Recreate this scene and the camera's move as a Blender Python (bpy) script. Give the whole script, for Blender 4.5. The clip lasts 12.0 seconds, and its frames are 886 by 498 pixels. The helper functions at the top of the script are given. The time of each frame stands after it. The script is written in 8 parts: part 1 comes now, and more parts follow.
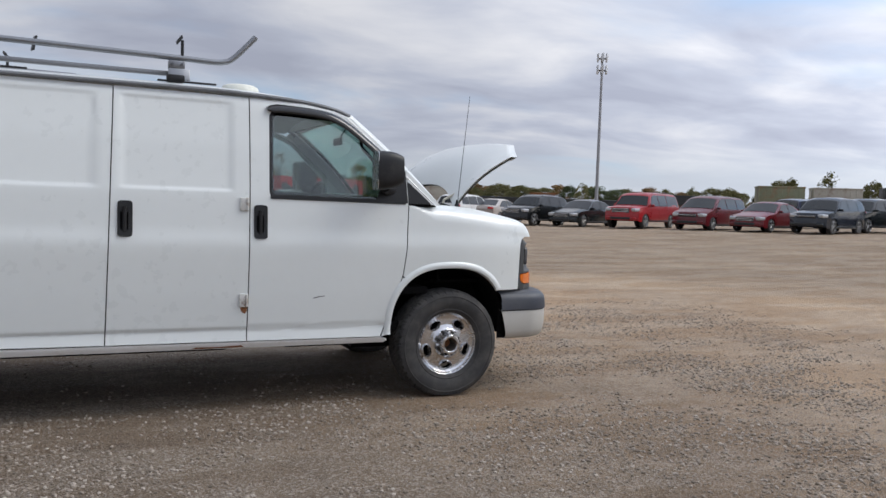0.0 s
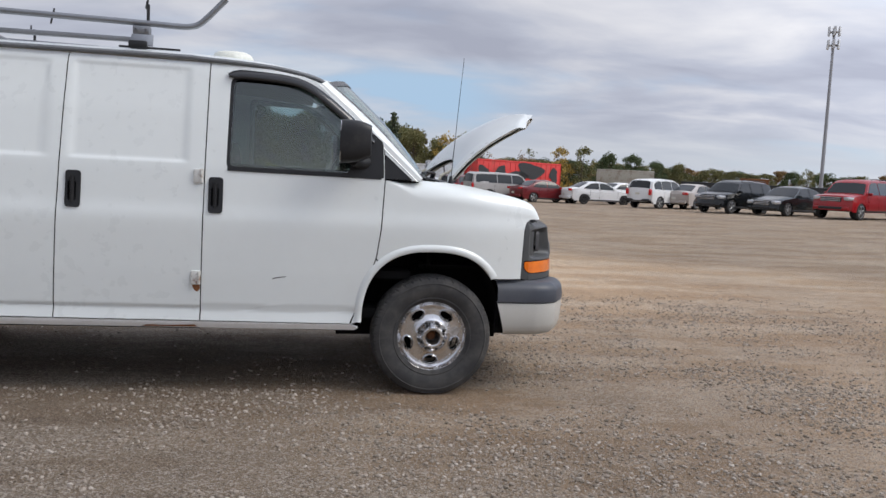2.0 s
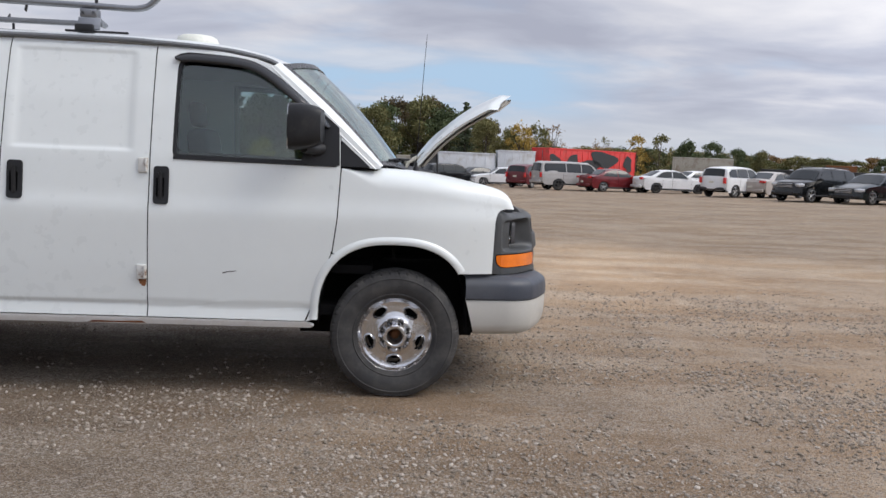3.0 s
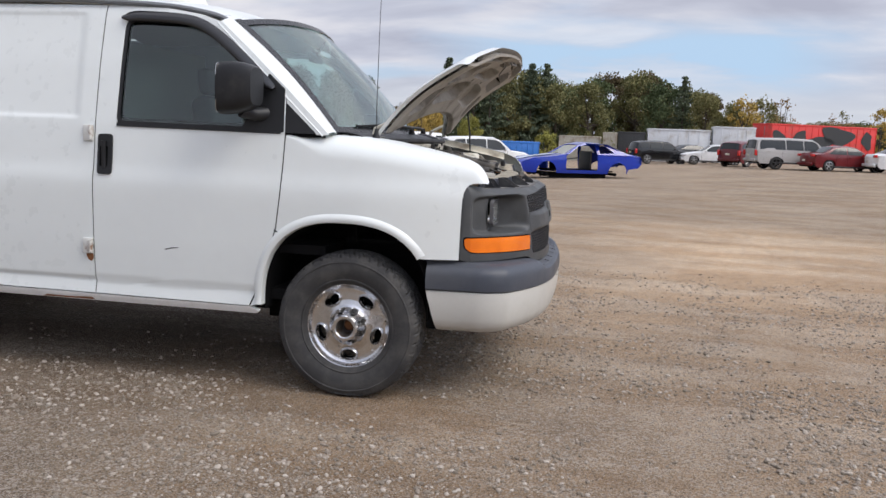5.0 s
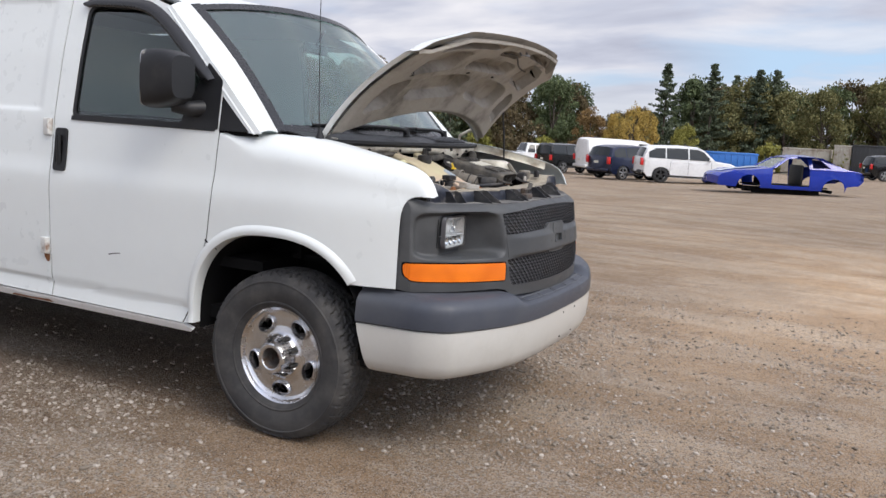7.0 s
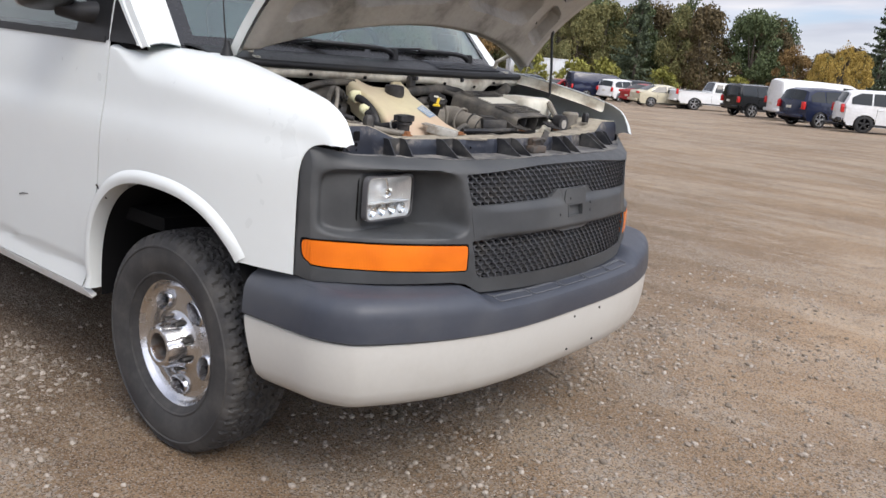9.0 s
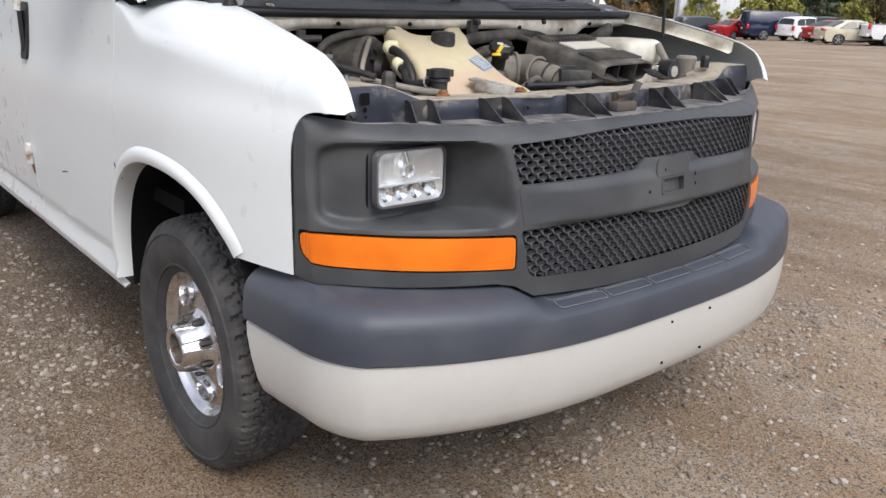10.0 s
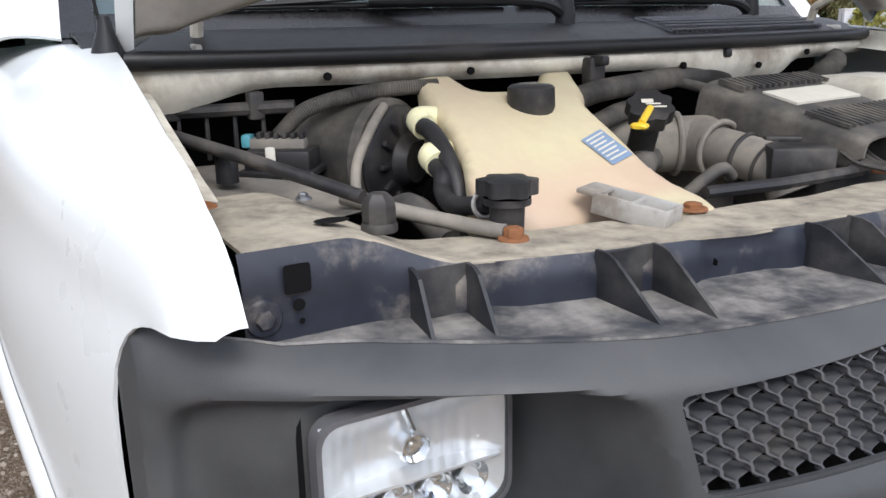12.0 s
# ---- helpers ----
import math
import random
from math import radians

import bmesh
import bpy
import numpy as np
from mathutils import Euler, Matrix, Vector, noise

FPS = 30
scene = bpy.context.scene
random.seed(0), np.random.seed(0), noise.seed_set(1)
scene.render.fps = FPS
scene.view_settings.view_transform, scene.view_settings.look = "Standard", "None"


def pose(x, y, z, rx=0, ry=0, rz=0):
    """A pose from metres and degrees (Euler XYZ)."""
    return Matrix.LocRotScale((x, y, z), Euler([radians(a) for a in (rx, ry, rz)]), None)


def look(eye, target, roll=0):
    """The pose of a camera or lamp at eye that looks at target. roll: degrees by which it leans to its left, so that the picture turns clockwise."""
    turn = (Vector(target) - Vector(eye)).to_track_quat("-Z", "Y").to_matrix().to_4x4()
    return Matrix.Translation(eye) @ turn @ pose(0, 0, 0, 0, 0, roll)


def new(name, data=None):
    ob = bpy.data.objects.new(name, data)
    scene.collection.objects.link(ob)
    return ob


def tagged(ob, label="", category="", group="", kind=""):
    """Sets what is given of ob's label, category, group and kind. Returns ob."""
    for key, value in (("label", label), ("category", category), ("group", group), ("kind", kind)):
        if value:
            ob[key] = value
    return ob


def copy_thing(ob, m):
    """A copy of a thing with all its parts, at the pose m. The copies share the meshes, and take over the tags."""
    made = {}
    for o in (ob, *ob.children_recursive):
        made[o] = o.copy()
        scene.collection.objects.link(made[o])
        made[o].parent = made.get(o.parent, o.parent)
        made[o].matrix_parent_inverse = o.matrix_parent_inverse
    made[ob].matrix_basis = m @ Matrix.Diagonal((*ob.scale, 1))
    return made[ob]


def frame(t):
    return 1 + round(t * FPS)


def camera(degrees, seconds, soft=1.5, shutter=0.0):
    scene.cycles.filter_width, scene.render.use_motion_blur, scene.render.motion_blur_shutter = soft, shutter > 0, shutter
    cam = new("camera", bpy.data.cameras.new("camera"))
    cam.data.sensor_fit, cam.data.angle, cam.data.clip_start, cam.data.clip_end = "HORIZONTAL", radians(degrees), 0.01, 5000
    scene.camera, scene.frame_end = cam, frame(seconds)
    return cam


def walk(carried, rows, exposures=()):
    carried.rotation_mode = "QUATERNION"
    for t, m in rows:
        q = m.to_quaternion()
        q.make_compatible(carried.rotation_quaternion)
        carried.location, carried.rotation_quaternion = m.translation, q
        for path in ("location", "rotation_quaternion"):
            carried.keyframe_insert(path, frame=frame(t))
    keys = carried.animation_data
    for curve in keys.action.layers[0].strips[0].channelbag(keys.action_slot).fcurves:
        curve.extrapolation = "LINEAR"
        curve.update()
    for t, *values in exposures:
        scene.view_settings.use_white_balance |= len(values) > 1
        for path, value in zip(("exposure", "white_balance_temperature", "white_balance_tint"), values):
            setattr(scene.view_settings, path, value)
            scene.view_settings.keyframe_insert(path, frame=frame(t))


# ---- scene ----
cam = camera(57.04, 12.0)
# seconds, eye, a point looked at, roll
ROWS = [
    (0.0, (-0.1118, -0.0994, 1.3729), (1.526, 3.5431, 1.1493), 1.927),
    (0.5, (0.3022, -0.0269, 1.3703), (1.8728, 3.639, 1.0626), -0.568),
    (1.0, (0.722, -0.038, 1.3767), (1.8221, 3.7889, 0.9967), 0.692),
    (1.5, (1.1155, 0.0439, 1.3794), (1.9812, 3.9255, 0.951), 1.101),
    (2.0, (1.5073, 0.06, 1.3814), (2.1674, 3.9902, 1.0376), 2.822),
    (2.5, (1.8857, 0.1405, 1.3922), (2.2281, 4.1007, 0.9454), 2.658),
    (3.0, (2.2455, 0.3572, 1.3917), (2.5291, 4.3263, 0.9839), 2.327),
    (5.0, (3.6075, 1.1679, 1.3759), (2.8386, 5.0546, 0.8261), 2.062),
    (5.5, (3.8633, 1.4505, 1.3678), (2.8853, 5.288, 0.8046), 1.531),
    (6.0, (4.0813, 1.7452, 1.3969), (3.0698, 5.5777, 0.8589), 0.372),
    (6.5, (4.3633, 1.9903, 1.4238), (2.929, 5.6854, 0.8861), 3.4),
    (7.0, (4.5401, 2.2858, 1.4124), (2.7888, 5.837, 0.8452), 3.35),
    (7.5, (4.6384, 2.6199, 1.4286), (2.7707, 6.0869, 0.727), 2.965),
    (9.5, (4.6646, 4.0039, 1.4198), (1.9505, 6.7412, 0.3517), 3.913),
    (10.0, (4.5212, 4.3052, 1.4012), (1.5889, 6.7474, 0.2023), 1.723),
    (10.5, (4.2815, 4.5472, 1.3935), (1.4442, 7.068, 0.1304), 0.944),
    (11.0, (4.1025, 4.8377, 1.3756), (0.9107, 6.9898, 0.2889), 0.779),
    (11.5, (3.9127, 5.0278, 1.3746), (0.5458, 6.8418, 0.2025), 0.163),
    (12.0, (3.6382, 5.1289, 1.3863), (0.2832, 7.0198, 0.3054), -1.098),
]
walk(cam, [(t, look(eye, target, roll)) for t, eye, target, roll in ROWS],
     [(0.0, 0.19, 6450, 10), (2.5, 0.33, 6550, 11), (5.5, 0.53, 6600, 12), (7.5, 0.62, 6620, 12), (9.5, 0.72, 6650, 12), (12.0, 0.82, 6450, 12)])

# ---- world, sun, exposure ----
scene.view_settings.exposure = 0.0
world = bpy.data.worlds.new("overcast_sky")
scene.world = world
world.use_nodes = True


SUN_FROM = (15, -4.4, 18)


def build_sky():
    nt = world.node_tree
    nt.nodes.clear()
    N, L = nt.nodes.new, nt.links.new
    out, bg = N("ShaderNodeOutputWorld"), N("ShaderNodeBackground")
    sky = N("ShaderNodeTexSky")
    sky.sky_type, sky.sun_disc = "NISHITA", False
    sky.sun_elevation, sky.sun_rotation = radians(49), radians(106.4)
    sky.air_density, sky.dust_density, sky.ozone_density = 1.0, 0.4, 3.0
    dim = N("ShaderNodeMix")
    dim.data_type, dim.blend_type = "RGBA", "MULTIPLY"
    dim.inputs[0].default_value = 1.0
    dim.inputs[7].default_value = (0.060, 0.068, 0.075, 1)
    L(sky.outputs[0], dim.inputs[6])
    blue = N("ShaderNodeMix")
    blue.data_type = "RGBA"
    blue.inputs[0].default_value = 0.6
    L(dim.outputs[2], blue.inputs[6])
    blue.inputs[7].default_value = (0.42, 0.57, 0.78, 1)
    geo, sep = N("ShaderNodeTexCoord"), N("ShaderNodeSeparateXYZ")
    L(geo.outputs["Generated"], sep.inputs[0])
    # clouds lie on a flat layer overhead: direction divided by its height
    up = N("ShaderNodeMath"); up.operation = "MAXIMUM"; up.inputs[1].default_value = 0.0
    L(sep.outputs[2], up.inputs[0])
    add = N("ShaderNodeMath"); add.operation = "ADD"; add.inputs[1].default_value = 0.16
    L(up.outputs[0], add.inputs[0])
    div = N("ShaderNodeVectorMath"); div.operation = "DIVIDE"
    comb = N("ShaderNodeCombineXYZ")
    for k in range(3):
        L(add.outputs[0], comb.inputs[k])
    L(geo.outputs["Generated"], div.inputs[0]); L(comb.outputs[0], div.inputs[1])
    mp = N("ShaderNodeMapping")
    mp.inputs["Rotation"].default_value = (0, 0, radians(35))
    mp.inputs["Scale"].default_value = (0.9, 1.35, 0.4)
    mp.inputs["Location"].default_value = (3.1, 1.7, 0)
    L(div.outputs[0], mp.inputs[0])
    n1, n2 = N("ShaderNodeTexNoise"), N("ShaderNodeTexNoise")
    n1.inputs["Scale"].default_value, n1.inputs["Detail"].default_value = 0.8, 7
    n1.inputs["Distortion"].default_value = 0.25
    n2.inputs["Scale"].default_value, n2.inputs["Detail"].default_value = 1.5, 8
    n2.inputs["Distortion"].default_value = 0.3
    L(mp.outputs[0], n1.inputs["Vector"]); L(mp.outputs[0], n2.inputs["Vector"])
    cover = N("ShaderNodeMapRange")
    cover.interpolation_type = "SMOOTHSTEP"
    cover.inputs["From Min"].default_value, cover.inputs["From Max"].default_value = 0.25, 0.47
    L(n1.outputs["Fac"], cover.inputs["Value"])
    tone = N("ShaderNodeValToRGB")
    el = tone.color_ramp.elements
    el[0].position, el[0].color = 0.32, (0.355, 0.38, 0.465, 1)
    el[1].position, el[1].color = 0.68, (0.64, 0.65, 0.69, 1)
    e = tone.color_ramp.elements.new(0.46)
    e.color = (0.435, 0.465, 0.55, 1)
    L(n2.outputs["Fac"], tone.inputs["Fac"])
    mix = N("ShaderNodeMix"); mix.data_type = "RGBA"
    L(cover.outputs[0], mix.inputs[0]); L(blue.outputs[2], mix.inputs[6]); L(tone.outputs[0], mix.inputs[7])
    # pale haze over the horizon, and a thin blue opening low in the north
    def band(v, a, b, c, d):
        r = N("ShaderNodeMapRange"); r.interpolation_type = "SMOOTHSTEP"
        r.inputs["From Min"].default_value, r.inputs["From Max"].default_value = a, b
        r.inputs["To Min"].default_value, r.inputs["To Max"].default_value = c, d
        L(v, r.inputs["Value"])
        return r.outputs[0]
    def times(*fs):
        o = fs[0]
        for f in fs[1:]:
            m = N("ShaderNodeMath"); m.operation = "MULTIPLY"
            L(o, m.inputs[0]); L(f, m.inputs[1])
            o = m.outputs[0]
        return o
    gap = times(band(sep.outputs[1], 0.88, 0.97, 0, 1), band(sep.outputs[0], 0.32, 0.16, 0, 1), band(sep.outputs[0], -0.26, -0.08, 0, 1),
                band(sep.outputs[2], 0.04, 0.075, 0, 1), band(sep.outputs[2], 0.150, 0.115, 0, 1), band(n2.outputs["Fac"], 0.60, 0.42, 0.35, 1))
    g1 = N("ShaderNodeMix"); g1.data_type = "RGBA"
    L(gap, g1.inputs[0]); L(mix.outputs[2], g1.inputs[6])
    g1.inputs[7].default_value = (0.37, 0.52, 0.69, 1)
    hz = N("ShaderNodeMix"); hz.data_type = "RGBA"
    L(band(sep.outputs[2], 0.09, 0.03, 0, 0.8), hz.inputs[0]); L(g1.outputs[2], hz.inputs[6])
    hz.inputs[7].default_value = (0.49, 0.53, 0.59, 1)
    # the cloud glows towards the hidden sun
    dot = N("ShaderNodeVectorMath"); dot.operation = "DOT_PRODUCT"
    dot.inputs[1].default_value = Vector(SUN_FROM).normalized()
    L(geo.outputs["Generated"], dot.inputs[0])
    glow = N("ShaderNodeMapRange"); glow.interpolation_type = "SMOOTHSTEP"
    glow.inputs["From Min"].default_value, glow.inputs["From Max"].default_value = 0.05, 1.0
    glow.inputs["To Min"].default_value, glow.inputs["To Max"].default_value = 1.0, 2.3
    L(dot.outputs["Value"], glow.inputs["Value"])
    lit = N("ShaderNodeVectorMath"); lit.operation = "SCALE"
    L(hz.outputs[2], lit.inputs[0]); L(glow.outputs[0], lit.inputs["Scale"])
    L(lit.outputs[0], bg.inputs["Color"])
    bg.inputs["Strength"].default_value = 0.9
    L(bg.outputs[0], out.inputs[0])


build_sky()
sun = new("sun", bpy.data.lights.new("sun", "SUN"))
sun.data.energy, sun.data.angle, sun.data.color = 1.55, radians(30), (1.0, 0.95, 0.87)
sun.matrix_world = look(SUN_FROM, (0, 0, 0))


# ---- materials ----
def mat(name, color, rough=0.5, metal=0.0, vary=0.12, scale=6.0, fine=60.0, bump=0.0, bump_scale=80.0, coat=0.0, dirt=None, dirt_amount=0.0, dirt_scale=3.0,
        spec=0.5, per_object=0.0, trans=0.0, dirt_band=0.12):
    """A surface with large and fine variation, optional dirt patches and relief."""
    m = bpy.data.materials.new(name)
    m.use_nodes = True
    nt = m.node_tree
    N, L = nt.nodes.new, nt.links.new
    b = nt.nodes["Principled BSDF"]
    b.inputs["Metallic"].default_value = metal
    b.inputs["Coat Weight"].default_value = coat
    b.inputs["Coat Roughness"].default_value = 0.06
    b.inputs["Specular IOR Level"].default_value = spec
    b.inputs["Transmission Weight"].default_value = trans
    co = N("ShaderNodeTexCoord")
    a, c = N("ShaderNodeTexNoise"), N("ShaderNodeTexNoise")
    a.inputs["Scale"].default_value, a.inputs["Detail"].default_value = scale, 4
    c.inputs["Scale"].default_value, c.inputs["Detail"].default_value = fine, 3
    L(co.outputs["Object"], a.inputs["Vector"]); L(co.outputs["Object"], c.inputs["Vector"])
    s = N("ShaderNodeMath"); s.operation = "ADD"
    L(a.outputs["Fac"], s.inputs[0]); L(c.outputs["Fac"], s.inputs[1])
    r = N("ShaderNodeMapRange")
    r.inputs["From Min"].default_value, r.inputs["From Max"].default_value = 0.6, 1.4
    r.inputs["To Min"].default_value, r.inputs["To Max"].default_value = 1 - vary, 1 + vary
    L(s.outputs[0], r.inputs["Value"])
    base = N("ShaderNodeVectorMath"); base.operation = "SCALE"
    base.inputs[0].default_value = color[:3]
    L(r.outputs[0], base.inputs["Scale"])
    col = base.outputs[0]
    if per_object:
        oi = N("ShaderNodeObjectInfo")
        pr = N("ShaderNodeMapRange")
        pr.inputs["To Min"].default_value, pr.inputs["To Max"].default_value = 1 - per_object, 1 + per_object
        L(oi.outputs["Random"], pr.inputs["Value"])
        sc = N("ShaderNodeVectorMath"); sc.operation = "SCALE"
        L(col, sc.inputs[0]); L(pr.outputs[0], sc.inputs["Scale"])
        col = sc.outputs[0]
    rr = N("ShaderNodeMapRange")
    rr.inputs["From Min"].default_value, rr.inputs["From Max"].default_value = 0.6, 1.4
    rr.inputs["To Min"].default_value, rr.inputs["To Max"].default_value = max(rough - 0.06, 0.02), min(rough + 0.08, 1)
    L(s.outputs[0], rr.inputs["Value"])
    rough_out = rr.outputs[0]
    if dirt:
        d = N("ShaderNodeTexNoise")
        d.inputs["Scale"].default_value, d.inputs["Detail"].default_value, d.inputs["Roughness"].default_value = dirt_scale, 8, 0.65
        L(co.outputs["Object"], d.inputs["Vector"])
        dr = N("ShaderNodeMapRange"); dr.interpolation_type = "SMOOTHSTEP"
        mid = 0.72 - 0.42 * dirt_amount
        dr.inputs["From Min"].default_value, dr.inputs["From Max"].default_value = mid - dirt_band, mid + dirt_band
        L(d.outputs["Fac"], dr.inputs["Value"])
        mx = N("ShaderNodeMix"); mx.data_type = "RGBA"
        L(dr.outputs[0], mx.inputs[0]); L(col, mx.inputs[6])
        mx.inputs[7].default_value = (*dirt[:3], 1)
        col = mx.outputs[2]
        ro = N("ShaderNodeMix"); ro.data_type = "FLOAT"
        L(dr.outputs[0], ro.inputs[0]); L(rough_out, ro.inputs[2]); ro.inputs[3].default_value = 0.85
        rough_out = ro.outputs[0]
    L(col, b.inputs["Base Color"]); L(rough_out, b.inputs["Roughness"])
    if bump:
        n = N("ShaderNodeTexNoise")
        n.inputs["Scale"].default_value, n.inputs["Detail"].default_value = bump_scale, 5
        L(co.outputs["Object"], n.inputs["Vector"])
        bp = N("ShaderNodeBump")
        bp.inputs["Strength"].default_value, bp.inputs["Distance"].default_value = bump, 0.01
        L(n.outputs["Fac"], bp.inputs["Height"]); L(bp.outputs[0], b.inputs["Normal"])
    return m


def glass(name, tint=(0.75, 0.85, 0.82), dark=0.0, ior=1.8):
    """A thin pane: mirror-like reflection by Fresnel over tinted see-through."""
    m = bpy.data.materials.new(name)
    m.use_nodes = True
    nt = m.node_tree
    nt.nodes.clear()
    N, L = nt.nodes.new, nt.links.new
    out, mix, t, g, f = N("ShaderNodeOutputMaterial"), N("ShaderNodeMixShader"), N("ShaderNodeBsdfTransparent"), N("ShaderNodeBsdfGlossy"), N("ShaderNodeLayerWeight")
    f.inputs[0].default_value = 0.5
    pw, sc = N("ShaderNodeMath"), N("ShaderNodeMath")
    pw.operation, sc.operation = "POWER", "MULTIPLY_ADD"
    pw.inputs[1].default_value = 4.0
    base = ((ior - 1) / (ior + 1)) ** 2 * 1.6
    sc.inputs[1].default_value, sc.inputs[2].default_value = 0.92 - base, base
    L(f.outputs["Facing"], pw.inputs[0]); L(pw.outputs[0], sc.inputs[0])
    t.inputs[0].default_value = (*[c * (1 - dark) for c in tint], 1)
    g.inputs["Roughness"].default_value = 0.03
    g.inputs[0].default_value = (0.95, 0.97, 0.97, 1)
    L(sc.outputs[0], mix.inputs[0]); L(t.outputs[0], mix.inputs[1]); L(g.outputs[0], mix.inputs[2]); L(mix.outputs[0], out.inputs[0])
    return m


WHITE = mat("van_white_paint", (0.715, 0.75, 0.74), 0.30, vary=0.015, scale=1.5, fine=14, coat=0.35)
SILL = mat("van_rocker_paint", (0.76, 0.76, 0.74), 0.4, vary=0.05, scale=3, dirt=(0.46, 0.40, 0.32), dirt_amount=0.10, dirt_scale=3.0, dirt_band=0.16)
OLDWHITE = mat("engine_bay_paint", (0.66, 0.63, 0.53), 0.55, vary=0.12, dirt=(0.26, 0.22, 0.17), dirt_amount=0.38, dirt_scale=5)
# grey-beige, darker than the outer hood, with near-black noise patches
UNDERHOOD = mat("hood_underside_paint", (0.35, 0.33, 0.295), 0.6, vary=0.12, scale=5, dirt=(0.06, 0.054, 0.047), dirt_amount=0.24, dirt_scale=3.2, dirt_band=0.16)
BLACK = mat("black_plastic", (0.014, 0.0145, 0.016), 0.42, vary=0.2, bump=0.06, bump_scale=400, dirt=(0.05, 0.047, 0.043), dirt_amount=0.12, dirt_scale=4, spec=0.35)
FASCIA = mat("charcoal_fascia_plastic", (0.034, 0.037, 0.040), 0.42, vary=0.07, bump=0.06, bump_scale=500, dirt=(0.085, 0.087, 0.087), dirt_amount=0.30, dirt_scale=3, dirt_band=0.25)
BUMPERPLASTIC = mat("blue_grey_bumper_plastic", (0.037, 0.043, 0.058), 0.42, vary=0.10, scale=3, bump=0.08, bump_scale=350, dirt=(0.085, 0.088, 0.095), dirt_amount=0.3, dirt_scale=2.5, dirt_band=0.25)
BUMPERWHITE = mat("bumper_off_white_paint", (0.47, 0.462, 0.43), 0.38, vary=0.03, scale=2, coat=0.2, dirt=(0.36, 0.34, 0.30), dirt_amount=0.15, dirt_scale=2.5, dirt_band=0.25)
# near-black: shade put into the colour of gaps, recesses and undersides
DARK = mat("gap_shade", (0.006, 0.006, 0.0065), 0.9, vary=0.3, spec=0.15)
RUBBER = mat("tyre_rubber", (0.030, 0.030, 0.031), 0.72, vary=0.18, bump=0.08, bump_scale=150, dirt=(0.085, 0.081, 0.075), dirt_amount=0.34, dirt_scale=7, dirt_band=0.2)
CHROME = mat("chrome_wheel", (0.66, 0.66, 0.67), 0.20, metal=1.0, vary=0.06, scale=9, dirt=(0.30, 0.27, 0.23), dirt_amount=0.18, dirt_scale=9)
STEEL = mat("galvanised_steel", (0.25, 0.26, 0.275), 0.40, metal=0.8, vary=0.12)
RUST = mat("rust", (0.22, 0.09, 0.035), 0.85, vary=0.35, scale=20, fine=120)
GLASS = glass("tinted_window_glass", (0.74, 0.80, 0.785), 0.0, 1.5)
WSGLASS = glass("windscreen_glass", (0.76, 0.90, 0.86), 0.0, 1.6)


# ---- mesh helpers ----
def part(name, bm, material, parent=None, label="", smooth=True, angle=40):
    """Links a bmesh as one mesh object, under a thing or a part."""
    me = bpy.data.meshes.new(name)
    bm.normal_update()
    if smooth:
        lim = radians(angle)
        for f in bm.faces:
            f.smooth = True
        for e in bm.edges:
            e.smooth = len(e.link_faces) == 2 and e.calc_face_angle(0) < lim
    bm.to_mesh(me)
    bm.free()
    for m in material if isinstance(material, (list, tuple)) else (material,):
        me.materials.append(m)
    ob = new(name, me)
    if parent is not None:
        ob.parent = parent
    if label:
        ob["label"] = label
    return ob


def thing(name, m, label, category, group="", kind=""):
    ob = new(name)
    ob.empty_display_size = 0.1
    ob.matrix_world = m if isinstance(m, Matrix) else Matrix.Translation(m)
    return tagged(ob, label, category, group, kind)


def rounded(points, r, n=5):
    """A closed outline with its corners rounded by r (one number or one for each point)."""
    out, k = [], len(points)
    for i, p in enumerate(points):
        ri = r[i] if isinstance(r, (list, tuple)) else r
        p, a, b = Vector(p), Vector(points[i - 1]), Vector(points[(i + 1) % k])
        da, db = (a - p), (b - p)
        q = min(ri, da.length * 0.49, db.length * 0.49)
        if q < 1e-5:
            out.append(tuple(p))
            continue
        s, e = p + da.normalized() * q, p + db.normalized() * q
        for j in range(n + 1):
            t = j / n
            out.append(tuple(s * (1 - t) ** 2 + p * 2 * t * (1 - t) + e * t * t))
    return out


def oval(cx, cy, a, b, n=20, turn=0.0, power=2.0):
    pts = []
    for i in range(n):
        t = 2 * math.pi * i / n
        c, s = math.cos(t), math.sin(t)
        x, y = a * abs(c) ** (2 / power) * (1 if c >= 0 else -1), b * abs(s) ** (2 / power) * (1 if s >= 0 else -1)
        pts.append((cx + x * math.cos(turn) - y * math.sin(turn), cy + x * math.sin(turn) + y * math.cos(turn)))
    return pts


